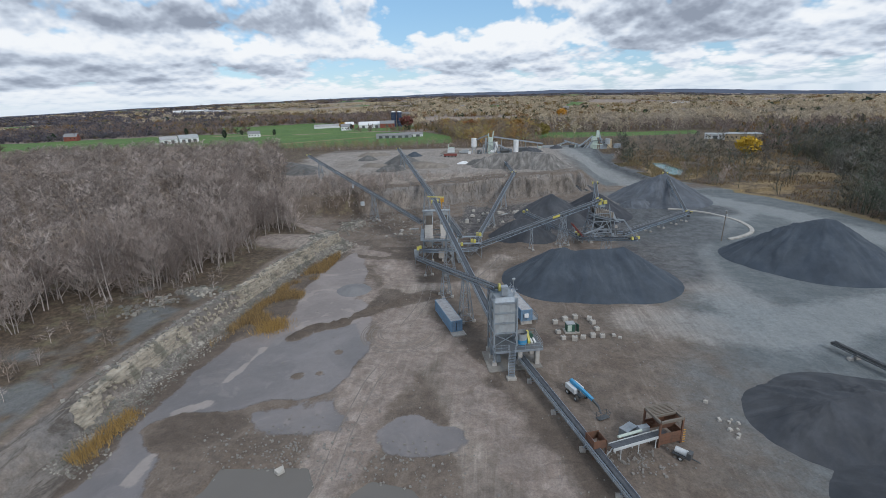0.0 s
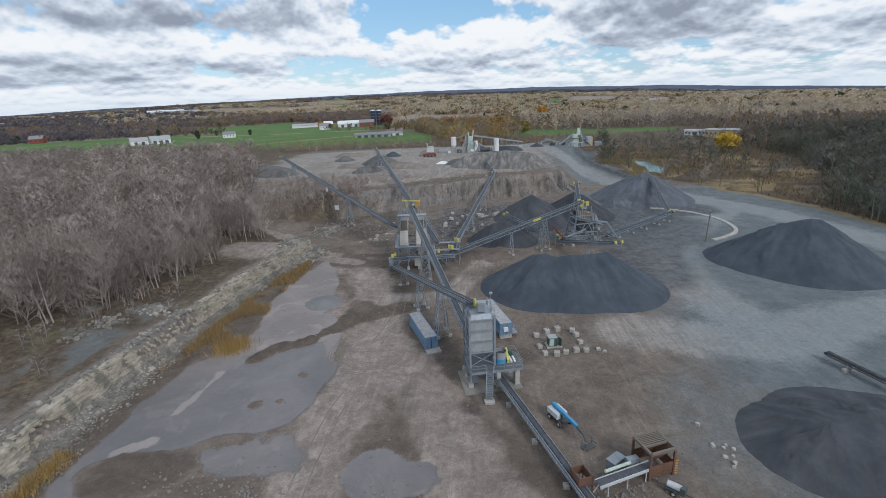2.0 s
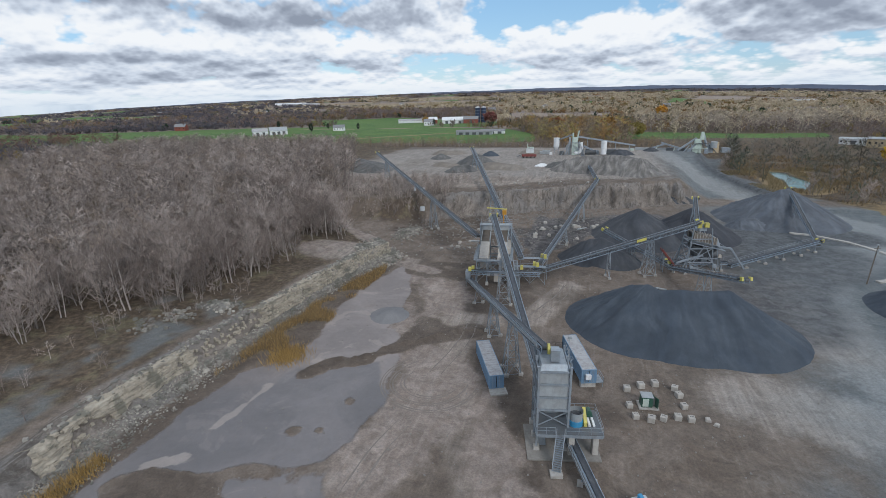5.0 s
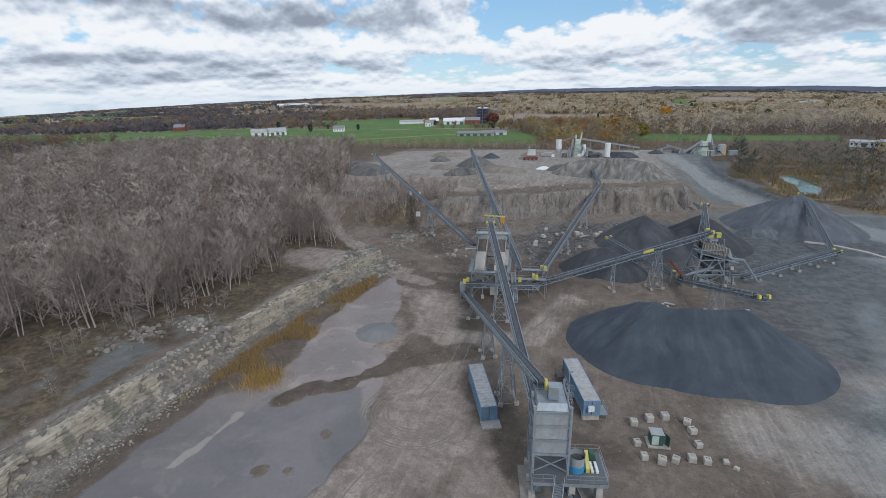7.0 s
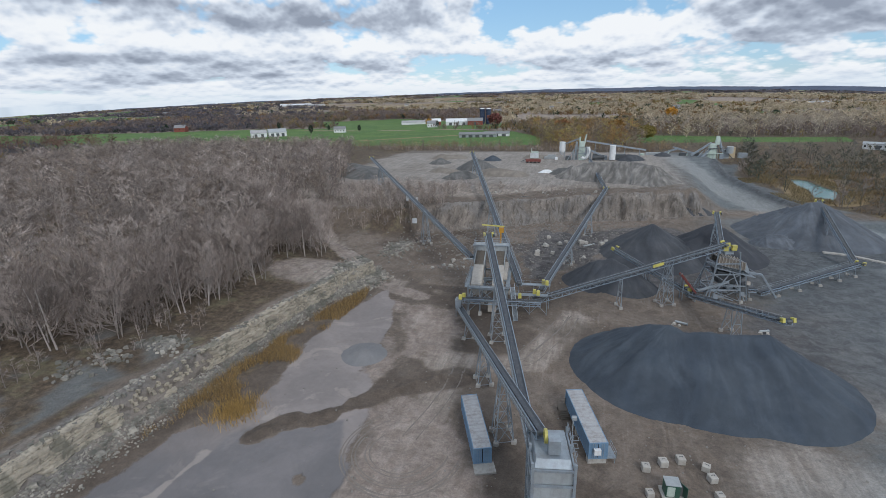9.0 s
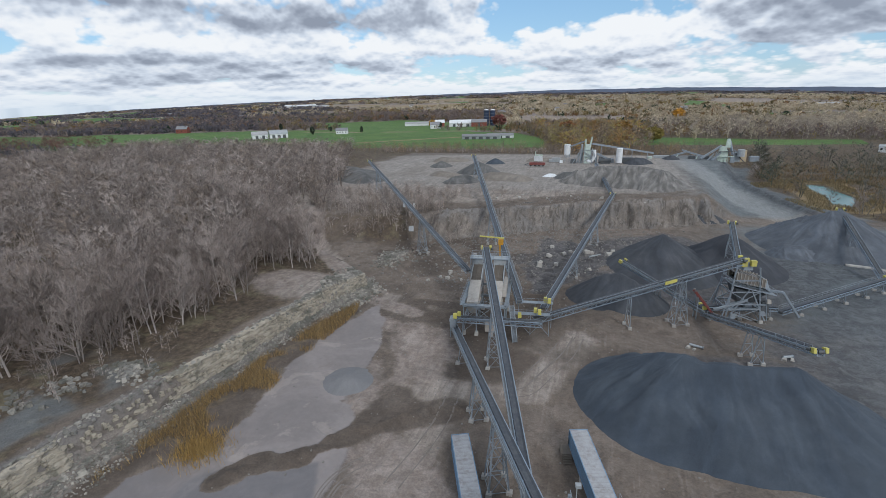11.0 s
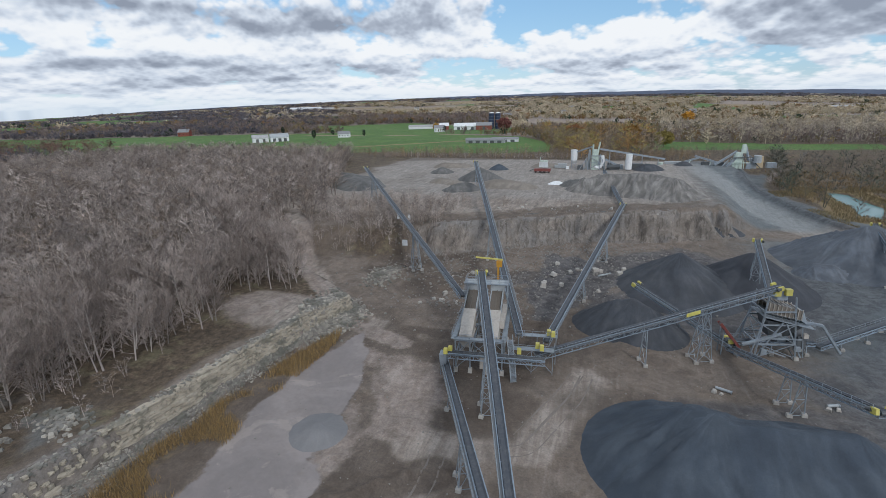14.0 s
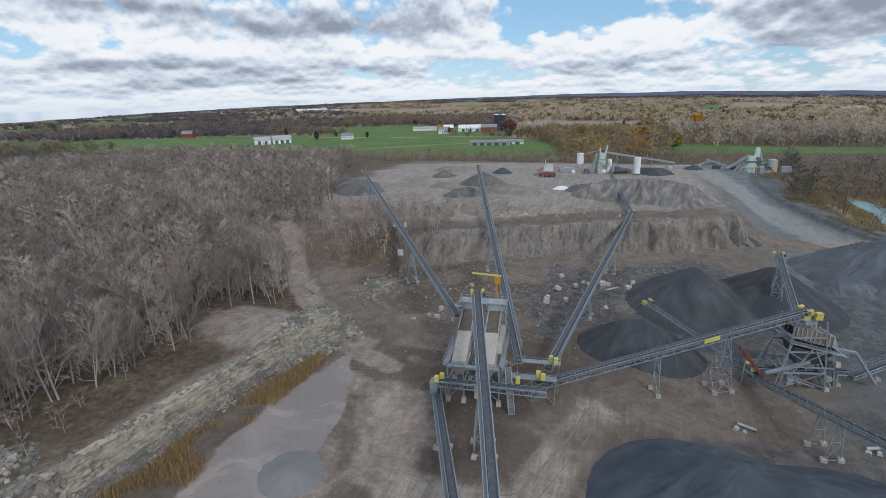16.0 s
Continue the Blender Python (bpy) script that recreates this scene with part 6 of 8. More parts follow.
        rail_loop(g, [(-L / 2 + 0.1, -W / 2 - 0.1, 0.05), (-L / 2 + 0.1, -W / 2 - 1.4, 0.05)])
        for i in range(5):
            g.box((-L / 2 + 2.0 + i * 0.26, -W / 2 - 0.75, -0.1 - i * 0.2), (0.28, 1.2, 0.06))
        for x in (-L / 2 + 0.2, -L / 2 + 1.8):
            g.beam((x, -W / 2 - 1.3, -base - 0.1), (x, -W / 2 - 1.3, 0.05), 0.1, 0.1)
        part("porch", g, TIMBER, ob, "weathered wooden porch with rails")
    else:
        g = G()
        g.box((L / 2 + 0.9, 0.1, -0.05), (2.0, 2.9, 0.3))
        part("door_slab", g, CONCRETE, ob)
    return ob


container("blue shipping container with a pale dusty roof", (-15.0, 99.3), (-10.45, 88.5), 0.15)
container("blue container cabin on blocks with porch and cooler", (0.95, 104.0), (4.6, 92.6), 0.95, steps=True)


# ---- the yard's small things ----
def block(x, y, turn, s=1.0):
    ob = thing("concrete_block", "square pale concrete block standing on the gravel", "concrete block", pose(x, y, hz(x, y), 0, 0, turn), "blocks round the cabinet")
    g = G()
    g.box((0, 0, 0.5 * s), (1.15 * s, 1.15 * s, 1.0 * s))
    bevelled(part("body", g, BLOCK, ob), 0.07)
    g = G()
    for k in (-0.2, 0.2):
        g.beam((k, 0, 1.0 * s), (k, 0, 1.12 * s), 0.05, 0.05)
    g.beam((-0.22, 0, 1.12 * s), (0.22, 0, 1.12 * s), 0.05, 0.05)
    part("lifting_loop", g, DARKSTEEL, ob)
    return ob


rnd = random.Random(5)
for x, y in ((10.8, 93.1), (13.1, 94.6), (15.4, 95.7), (18.4, 95.1), (18.8, 93.3), (19.1, 90.5), (19.6, 87.3), (17.7, 87.2), (15.6, 86.4), (13.8, 85.7), (11.6, 86.0), (10.9, 88.7)):
    block(x, y, rnd.uniform(-20, 25), rnd.uniform(0.78, 0.95))


def cabinet():
    ob = thing("transformer_cabinet", "dark green transformer cabinet with a pale lid and open door", "transformer", pose(13.4, 89.6, hz(13.4, 89.6), 0, 0, 8))
    g = G()
    g.box((0.3, 0, 0.08), (3.0, 2.2, 0.3))
    part("pad", g, CONCRETE, ob)
    g = G()
    g.box((0, 0, 1.1), (1.7, 1.5, 1.75))
    bevelled(part("body", g, GREEN, ob), 0.05)
    g = G()
    g.box((0, 0, 2.02), (1.8, 1.6, 0.1))
    part("lid", g, PALESTEEL, ob)
    g = G()
    g.box((-0.25, -0.78, 1.1), (0.9, 0.05, 1.4))
    part("front_panel", g, MINT, ob)
    g = G()
    g.box((1.25, -0.35, 1.1), (0.06, 1.4, 1.7), 30)
    part("open_door", g, GREEN, ob)
    g = G()
    for i in range(7):
        g.box((1.0, -0.5 + i * 0.17, 1.1), (0.35, 0.05, 1.4))
    parts("cooling_fin", g, DARKSTEEL, ob)


cabinet()


def wheel(parent, c, r, wd, axis):
    g = G()
    a = Vector(axis) * wd / 2
    c = Vector(c)
    g.tube(c - a, c + a, r, n=20)
    w = part("wheel", g, TYRE, parent)
    g = G()
    g.tube(c - a * 1.06, c + a * 1.06, r * 0.5, n=12)
    part("rim", g, LIFTGREY, w)


def boom_lift():
    ob = thing("boom_lift", "blue and grey telescopic boom lift with its boom lowered", "boom lift", pose(11.2, 66.8, hz(11.2, 66.8), 0, 0, -62))
    ob.scale = (0.86, 0.86, 0.86)
    for x in (-1.3, 1.3):
        for y in (-1.1, 1.1):
            wheel(ob, (x, y, 0.55), 0.55, 0.4, (0, 1, 0))
    g = G()
    g.box((0, 0, 0.85), (3.4, 1.3, 0.5))
    g.beam((-1.3, -1.1, 0.55), (-1.3, 1.1, 0.55), 0.2, 0.2)
    g.beam((1.3, -1.1, 0.55), (1.3, 1.1, 0.55), 0.2, 0.2)
    part("chassis", g, DARKSTEEL, ob)
    g = G()
    g.box((-0.7, -0.75, 1.55), (2.8, 0.85, 1.0), taper=0.92)
    bevelled(part("engine_cover", g, LIFTGREY, ob), 0.08)
    g = G()
    g.box((-0.7, 0.75, 1.55), (2.8, 0.85, 1.0), taper=0.92)
    bevelled(part("tank_cover", g, LIFTGREY, ob), 0.08)
    g = G()
    g.box((-1.9, 0, 1.5), (0.7, 2.2, 1.0))
    part("counterweight", g, LIFTGREY, ob)
    g = G()
    g.hexa([(-1.9, -0.3, 1.6), (0.6, -0.3, 2.0), (0.6, 0.3, 2.0), (-1.9, 0.3, 1.6), (-2.0, -0.3, 2.7), (0.6, -0.3, 2.6), (0.6, 0.3, 2.6), (-2.0, 0.3, 2.7)])
    part("boom_mount", g, LIFTBLUE, ob)
    g = G()
    g.beam((-1.9, 0, 2.5), (4.6, 0, 2.1), 0.5, 0.55)
    part("boom", g, LIFTBLUE, ob, "bright blue boom")
    g = G()
    g.beam((4.4, 0, 2.1), (6.2, 0, 1.7), 0.34, 0.36)
    g.beam((6.2, 0, 1.7), (6.9, 0, 0.7), 0.25, 0.25)
    part("inner_boom", g, DARKSTEEL, ob)
    g = G()
    g.box((7.5, 0, 0.28), (1.0, 2.2, 0.08))
    rail_loop(g, [(7.0, -1.1, 0.3), (8.0, -1.1, 0.3), (8.0, 1.1, 0.3), (7.0, 1.1, 0.3), (7.0, -1.1, 0.3)], 1.1)
    part("basket", g, DARKSTEEL, ob)


boom_lift()


def feeder():
    ob = thing("feed_hopper", "rusty grizzly feed hopper with timber sides and a belt", "feed hopper", pose(21.6, 57.4, hz(21.6, 57.4), 0, 0, 20))
    W, D, T = 3.6, 3.4, 4.1
    for x in (-W / 2, W / 2):
        for y in (-D / 2, D / 2):
            g = G()
            g.beam((x, y, 0), (x, y, T), 0.24, 0.24)
            part("post", g, RUST, ob)
    for y in (-D / 2, D / 2):
        for z in (0.7, 1.3, 1.9):
            g = G()
            g.box((0, y, z), (W, 0.1, 0.54))
            part("side_board", g, RUST, ob)
    for x in (W / 2,):
        for z in (0.7, 1.3, 1.9):
            g = G()
            g.box((x, 0, z), (0.1, D, 0.54))
            part("side_board", g, RUST, ob)
    g = G()
    for x in (-W / 2, W / 2):
        g.beam((x, -D / 2, T), (x, D / 2, T), 0.3, 0.35)
    for y in (-D / 2, D / 2):
        g.beam((-W / 2, y, T), (W / 2, y, T), 0.3, 0.35)
    g.beam((-W / 2, -0.3, T), (W / 2, -0.3, T), 0.24, 0.3)
    part("top_frame", g, TIMBER, ob)
    for i in range(6):
        g = G()
        y = 0.0 + i * 0.27
        g.beam((-W / 2, y, T + 0.15), (W / 2, y, T + 0.15), 0.14, 0.10)
        part("grizzly_bar", g, TIMBER, ob)
    g = G()
    t0 = [(-W / 2 + 0.1, -D / 2 + 0.1, T - 0.1), (W / 2 - 0.1, -D / 2 + 0.1, T - 0.1), (W / 2 - 0.1, D / 2 - 0.1, T - 0.1), (-W / 2 + 0.1, D / 2 - 0.1, T - 0.1)]
    t1 = [(-0.6, -0.7, 2.2), (0.6, -0.7, 2.2), (0.6, 0.7, 2.2), (-0.6, 0.7, 2.2)]
    for i in range(4):
        j = (i + 1) % 4
        g.quad(t0[i], t0[j], t1[j], t1[i])
    part("inner_hopper", g, RUST, ob)
    # the belt that carries the stone to the long conveyor
    for y in (-1.55, -0.35):
        g = G()
        g.beam((-1.0, y, 1.7), (-9.4, y - 0.8, 1.9), 0.12, 0.4)
        part("belt_frame", g, LIFTGREY, ob)
    g = G()
    g.beam((-0.4, -0.95, 1.8), (-9.4, -1.75, 2.05), 1.0, 0.06)
    part("feed_belt", g, BELT_DUSTY, ob)
    g = G()
    for k in (0.15, 0.5, 0.85):
        x, y = -1.0 - 8.4 * k, -0.35 - 0.8 * k
        for q in (0, -1.2):
            g.beam((x, y + q, 0), (x, y + q, 1.8), 0.1, 0.1)
    g.beam((-8.2, -1.1, 1.7), (-9.6, -1.3, 0.3), 0.12, 0.12)
    parts("belt_leg", g, LIFTGREY, ob)
    g = G()
    g.tube((-3.6, -0.2, 2.2), (-7.6, -0.6, 2.3), 0.2, n=10)
    part("long_tank", g, MINT, ob, "pale green tube along the belt")
    g = G()
    g.box((-3.0, 0.25, 1.95), (1.6, 0.8, 0.9))
    g.box((-4.1, 2.0, 0.6), (2.4, 1.4, 1.2), 20)
    parts("drive_box", g, GALV, ob)
    g = G()
    for i in range(6):
        g.beam((1.9, -1.9, 0.3 + i * 0.4), (2.3, -1.9, 0.3 + i * 0.4), 0.08, 0.1)
    parts("ladder_rung", g, ORANGE, ob)


feeder()


def chute_box():
    ob = thing("receiving_box", "open rusty steel box over the low conveyor", "hopper", pose(11.6, 53.6, 1.6, 0, 0, 20))
    for c, s in (((-0.85, 0, 0.6), (0.08, 2.0, 1.3)), ((0.85, 0, 0.6), (0.08, 2.0, 1.3)), ((0, -1.0, 0.6), (1.7, 0.08, 1.3)), ((0, 1.0, 0.6), (1.7, 0.08, 1.3))):
        g = G()
        g.box(c, s)
        part("side_plate", g, RUST, ob)
    g = G()
    for x, y in ((-0.95, -1.05), (0.95, -1.05), (-0.95, 1.05), (0.95, 1.05)):
        g.beam((x, y, -1.65), (x, y, 1.2), 0.12, 0.12)
    parts("corner_post", g, RUST, ob)


chute_box()


def trailer():
    ob = thing("compressor_trailer", "dusty grey compressor on a two-wheeled trailer", "trailer", pose(23.0, 53.3, hz(23, 53.3), 0, 0, -38))
    for y in (-0.7, 0.7):
        wheel(ob, (0, y, 0.38), 0.38, 0.24, (0, 1, 0))
    g = G()
    g.box((0, 0, 0.6), (2.3, 1.1, 0.14))
    g.beam((1.1, 0, 0.6), (2.3, 0, 0.5), 0.12, 0.12)
    part("frame", g, DARKSTEEL, ob)
    g = G()
    g.tube((-0.95, 0, 1.05), (0.7, 0, 1.05), 0.42, n=14)
    part("tank", g, LIFTGREY, ob)
    g = G()
    g.box((0.9, 0, 1.05), (0.6, 0.9, 0.8))
    part("engine", g, DARKSTEEL, ob)


trailer()


def pole(x, y, tall, label="weathered wooden utility pole with a crossarm"):
    z = hz(x, y)
    ob = thing("utility_pole", label, "pole", pose(x, y, z, 0, 2.5, 20))
    g = G()
    g.tube((0, 0, -0.2), (0, 0, tall), 0.18, 0.12, n=9)
    part("shaft", g, POLEWOOD, ob)
    g = G()
    g.beam((-0.9, 0, tall - 0.8), (0.9, 0, tall - 0.8), 0.12, 0.12)
    part("crossarm", g, POLEWOOD, ob)
    g = G()
    g.box((0.1, 0.2, tall - 0.1), (0.35, 0.3, 0.5))
    g.tube((0.1, -0.25, tall - 1.9), (0.1, -0.25, tall - 1.1), 0.22, n=10)
    part("lamp_head", g, PALESTEEL, ob)


pole(71.6, 155.2, 10.2)


def kerb_ring():
    """A curved concrete kerb round the turning place."""
    pts = [(70, 201), (77, 199), (84, 192), (88, 182.5), (88.6, 173), (86, 165.5), (80, 160), (74, 156.5)]
    g = G()
    fine = []
    for i in range(len(pts) - 1):
        p0, p1, p2, p3 = (Vector(pts[max(0, min(len(pts) - 1, i + k))]) for k in (-1, 0, 1, 2))
        for k in range(6):
            t = k / 6
            fine.append(0.5 * ((2 * p1) + (p2 - p0) * t + (2 * p0 - 5 * p1 + 4 * p2 - p3) * t * t + (3 * p1 - p0 - 3 * p2 + p3) * t ** 3))
    for a, b in zip(fine, fine[1:]):
        d = (b - a).normalized()
        n = Vector((-d.y, d.x)) * 0.75
        za, zb = hz(a.x, a.y), hz(b.x, b.y)
        g.hexa([(*(a - n), za - 0.3), (*(b - n), zb - 0.3), (*(b + n), zb - 0.3), (*(a + n), za - 0.3), (*(a - n * 0.85), za + 0.35), (*(b - n * 0.85), zb + 0.35), (*(b + n * 0.85), zb + 0.35), (*(a + n * 0.85), za + 0.35)])
    tagged(new("kerb", g.mesh("kerb", CONCRETE)), "curved pale concrete kerb round the turning place", "kerb", kind="structure")


kerb_ring()


def sign(x, y, z, w, h, label, high):
    ob = thing("notice_board", label, "sign", pose(x, y, hz(x, y), 0, 0, 8))
    base = hz(x, y)
    g = G()
    for k in (-w * 0.35, w * 0.35):
        g.beam((k, 0, -0.2), (k, 0, high), 0.12, 0.12)
    parts("post", g, POLEWOOD, ob)
    g = G()
    g.box((0, -0.1, high - h / 2), (w, 0.08, h))
    part("board", g, WHITE, ob)


sign(-58.3, 191.0, 8, 1.7, 1.9, "plain white board on posts below the wall", 7.0 - hz(-58.3, 191.0) * 0.6)
for x, y in ((-65.5, 203), (-62.0, 204)):
    sign(x, y, 8, 0.9, 1.7, "narrow white board on posts on the slope", 3.2)


def pipe(x, y, turn, length, r=0.25, label="pale steel pipe lying in the mud"):
    ob = thing("steel_pipe", label, "pipe", pose(x, y, hz(x, y), 0, 0, turn), "loose pipes")
    g = G()
    g.tube((-length / 2, 0, r), (length / 2, 0, r * 1.1), r, n=10)
    part("tube", g, PALESTEEL, ob)
    g = G()
    g.tube((length / 2, 0, r * 1.1), (length / 2 + 0.12, 0, r * 1.1), r * 1.35, n=10)
    part("flange", g, GALV, ob)


for x, y, turn, length in ((22.0, 140.2, -24, 2.4), (37.5, 140.0, 20, 1.8), (-33, 171, 10, 3.2), (2, 190, 40, 4.0)):
    pipe(x, y, turn, length)


# ---- far plant on the plateau ----
def mixing_plant():
    z = hz(-6, 347)
    ob = thing("mixing_plant", "pale green and white mixing plant on the plateau", "industrial plant", pose(-6.0, 347.0, z, 0, 0, 5))
    g = G()
    g.tube((-11, 6, 4.5), (-11, 6, 10.5), 1.9, n=16)
    g.tube((-11, 6, 2.4), (-11, 6, 4.5), 0.6, 1.9, n=16)
    silo = part("silo", g, WHITE, ob, "white silo on legs")
    g = G()
    for x, y in ((-12.3, 4.7), (-9.7, 4.7), (-12.3, 7.3), (-9.7, 7.3)):
        g.beam((x, y, 0), (x, y, 4.8), 0.25, 0.25)
    parts("silo_leg", g, GALV, silo)
    g = G()
    g.box((0.5, 0, 4.0), (3.6, 3.6, 8.0))
    g.box((0.5, 0, 9.6), (3.0, 3.0, 3.2), taper=0.8)
    part("tower", g, MINT, ob, "pale green batch tower")
    g = G()
    g.tube((1.6, -0.4, 8), (2.8, 0.2, 15.5), 0.55, 0.4, n=10)
    g.tube((-0.8, 0.4, 8), (-0.8, 0.4, 14.0), 0.5, n=10)
    part("stack", g, MINT, ob)
    g = G()
    path = [(4.4, -1.2, 8.0), (4.8, -1.2, 5.0), (4.2, -1.2, 2.4), (2.2, -1.2, 0.9), (0.4, -1.2, 2.0)]
    for a, b in zip(path, path[1:]):
        g.tube(a, b, 1.0, n=12)
    part("bent_duct", g, WHITE, ob, "curved white duct")
    g = G()
    g.beam((-10.5, 5.5, 9.0), (-0.8, 1.0, 13.0), 0.9, 0.8)
    g.beam((3.0, 0.0, 11.5), (40.0, 12.0, 4.6), 0.9, 1.0)
    g.beam((6.0, -2.0, 6.0), (14.0, -3.0, 2.0), 0.9, 1.0)
    parts("inclined_belt", g, GALV, ob)
    for i in range(4):
        g = G()
        k = (i + 0.6) / 4
        c = Vector((3.0, 0.0, 11.0)).lerp(Vector((40.0, 12.0, 4.2)), k)
        for s in (-1, 1):
            g.beam((c.x, c.y + s, 0), (c.x, c.y + s * 0.4, c.z), 0.2, 0.2)
        part("belt_leg", g, GALV, ob)
    g = G()
    g.tube((7.0, -2.0, 1.6), (14.0, -3.0, 2.2), 1.3, n=14)
    g.box((11.0, -2.6, 0.5), (5.0, 1.6, 1.0))
    part("drum", g, DARKSTEEL, ob)
    g = G()
    g.tube((18.5, -3.0, 0.6), (18.5, -3.0, 9.0), 1.8, n=18)
    part("tall_tank", g, WHITE, ob, "tall white cylindrical tank")
    g = G()
    g.box((23.5, 2.0, 1.6), (7.0, 3.0, 3.2))
    part("fuel_tank_bund", g, DARKSTEEL, ob)
    for x, y, r, z0, z1 in ((-2.6, 1.2, 0.7, 0.0, 11.0), (2.4, 1.6, 0.9, 0.0, 7.5), (-4.4, 0.4, 0.6, 0.0, 6.0), (5.6, 0.6, 0.8, 0.4, 5.0)):
        g = G()
        g.tube((x, y, z0), (x, y, z1), r, r * 0.9, n=12)
        part("vessel", g, PALESTEEL, ob)
    for x0, z0, x1, z1 in ((-3.5, 0, -3.5, 9), (3.2, 0, 3.2, 9), (-3.5, 4, 3.2, 4), (-3.5, 8, 3.2, 8), (-3.5, 0, 3.2, 4), (3.2, 4, -3.5, 8), (-8, 0, -4, 7), (-6, 0, -3, 5), (6, 0, 4, 7)):
        g = G()
        g.beam((x0, -2.2, z0), (x1, -2.2, z1), 0.3, 0.3)
        part("frame_bar", g, GALV, ob)
    for x, y, sx, h, mat in ((9.0, 2.5, 3.0, 3.6, DARKSTEEL), (15.0, 1.5, 2.2, 2.6, GALV), (-7.5, -1.0, 3.4, 2.6, DARKSTEEL), (27.5, 0.0, 3.0, 2.4, RUST), (-14.5, 1.0, 2.0, 1.6, WHITE), (31.0, 3.0, 4.0, 2.0, DARKSTEEL)):
        g = G()
        g.box((x, y, h / 2), (sx, sx * 0.7, h), taper=0.85)
        part("housing", g, mat, ob)
    g = G()
    g.box((-17.5, 4.0, 1.4), (5.0, 2.6, 2.4))
    g.box((-21.0, 4.0, 1.0), (2.0, 2.2, 1.6))
    part("control_cabin", g, PALESTEEL, ob)


mixing_plant()


def red_feeder():
    z = hz(-33, 330)
    ob = thing("mobile_crusher", "red and cream mobile crusher on the plateau", "crusher", pose(-33, 330, z, 0, 0, 0))
    g = G()
    g.box((0, 0, 1.5), (9.0, 2.8, 1.4))
    part("chassis", g, RED, ob)
    g = G()
    g.box((0.5, 0.2, 4.4), (5.0, 2.4, 2.8), taper=0.9)
    part("crusher_body", g, LIFTGREY, ob)
    g = G()
    g.box((0.8, 0.2, 6.3), (4.0, 2.0, 0.6))
    g.beam((-1.2, 0.2, 5.5), (-1.2, 0.2, 8.6), 0.4, 0.4)
    parts("top_cover", g, MINT, ob)
    for x in (-3.6, -1.2, 1.2, 3.6):
        g = G()
        g.tube((x, -1.3, 0.6), (x, 1.3, 0.6), 0.6, n=12)
        part("wheel", g, TYRE, ob)
    g = G()
    g.beam((-4.4, 0, 2.0), (-7.4, 0, 0.6), 1.2, 0.3)
    part("discharge_belt", g, BELT, ob)


red_feeder()


def tarp():
    z = hz(-21.5, 293)
    ob = thing("tarpaulin_heap", "crumpled white tarpaulin over a low heap", "tarpaulin", pose(-21.5, 293, z))
    xs, ys = np.arange(-5, 5.1, 0.5), np.arange(-2.6, 2.7, 0.5)
    X, Y = np.meshgrid(xs, ys)
    e = 1 - (X / 4.6) ** 2 - (Y / 2.3) ** 2
    me = grid_mesh("sheet", xs, ys, np.clip(e, -0.2, 1) * 1.5 + 0.35 * fbm(X * 0.7, Y * 0.7, 71) - 0.1, WHITE, smooth=False, keep=e > 0)
    sheet = new("sheet", me)
    sheet.parent = ob


tarp()


def wash_plant():
    z = hz(72, 372)
    ob = thing("wash_plant", "pale green and grey processing plant among trees", "industrial plant", pose(72, 372, z, 0, 0, 0))
    g = G()
    g.box((0, 0, 4.5), (4.5, 4.0, 9.0), taper=0.8)
    g.box((2.4, 0, 11.0), (2.4, 2.6, 5.0), taper=0.7)
    part("tower", g, MINT, ob)
    for p, q in (((-1, 0, 9.5), (-12, -3, 2.0)), ((1, 0, 8.5), (-6, -4, 1.0)), ((3, 0, 12.5), (5, -2, 4.5)), ((-22, 2, 6.5), (-10, 0, 3.0)), ((-30, 2, 2.0), (-20, 1, 5.5))):
        g = G()
        g.beam(p, q, 1.0, 1.0)
        part("inclined_belt", g, GALV, ob)
    for x, y, s, h, mat in ((8, 1, 3.4, 5.5, PALESTEEL), (12, 3, 3.0, 6.5, TAN_WALL), (-8, 2, 3.0, 3.4, DARKSTEEL), (-16, 3, 4.0, 3.0, DARKSTEEL), (18, 4, 5.0, 3.0, GALV), (5, -3, 2.2, 3.2, GALV)):
        g = G()
        g.box((x, y, h / 2), (s, s * 0.8, h), taper=0.92)
        part("bin", g, mat, ob)
    for x in (-3, -1, 1, 3):
        g = G()
        g.beam((x, -2.6, 0), (x * 0.7, -1.0, 7), 0.35, 0.35)
        part("leg", g, MINT, ob)
    for k, (p, q) in enumerate((((-4, -3, 0), (-4, -3, 6)), ((-6, -2, 0), (-1, -2, 8)), ((5, -2, 0), (2, -2, 8)), ((-9, -3, 0), (-5, -2, 5)), ((-14, 1, 0), (-13, 1, 4)), ((-18, 1, 0), (-17, 1, 5)), ((6, -1, 0), (6, -1, 6)),
                                ((-5, -3, 3), (6, -2, 3.4)), ((-5, -3, 6), (5, -2, 6.4)), ((8, 0, 5.5), (3, 0, 9)), ((-26, 1, 0), (-24, 1, 4)), ((12, 0, 0), (7, -1, 5)))):
        g = G()
        g.beam(p, q, 0.4, 0.4)
        part("frame_bar", g, (GALV, MINT, DARKSTEEL)[k % 3], ob)
    g = G()
    g.tube((9.5, -1.5, 3.4), (9.5, -1.5, 7.4), 2.0, n=14)
    part("tank", g, PALESTEEL, ob)
    g = G()
    g.box((-33, 5, 1.4), (9, 3, 2.6))
    part("shed", g, PALESTEEL, ob)
    g = G()
    g.tube((-40, 2, 0), (-40, 2, 2.4), 1.4, n=12)
    part("low_tank", g, MINT, ob)


wash_plant()


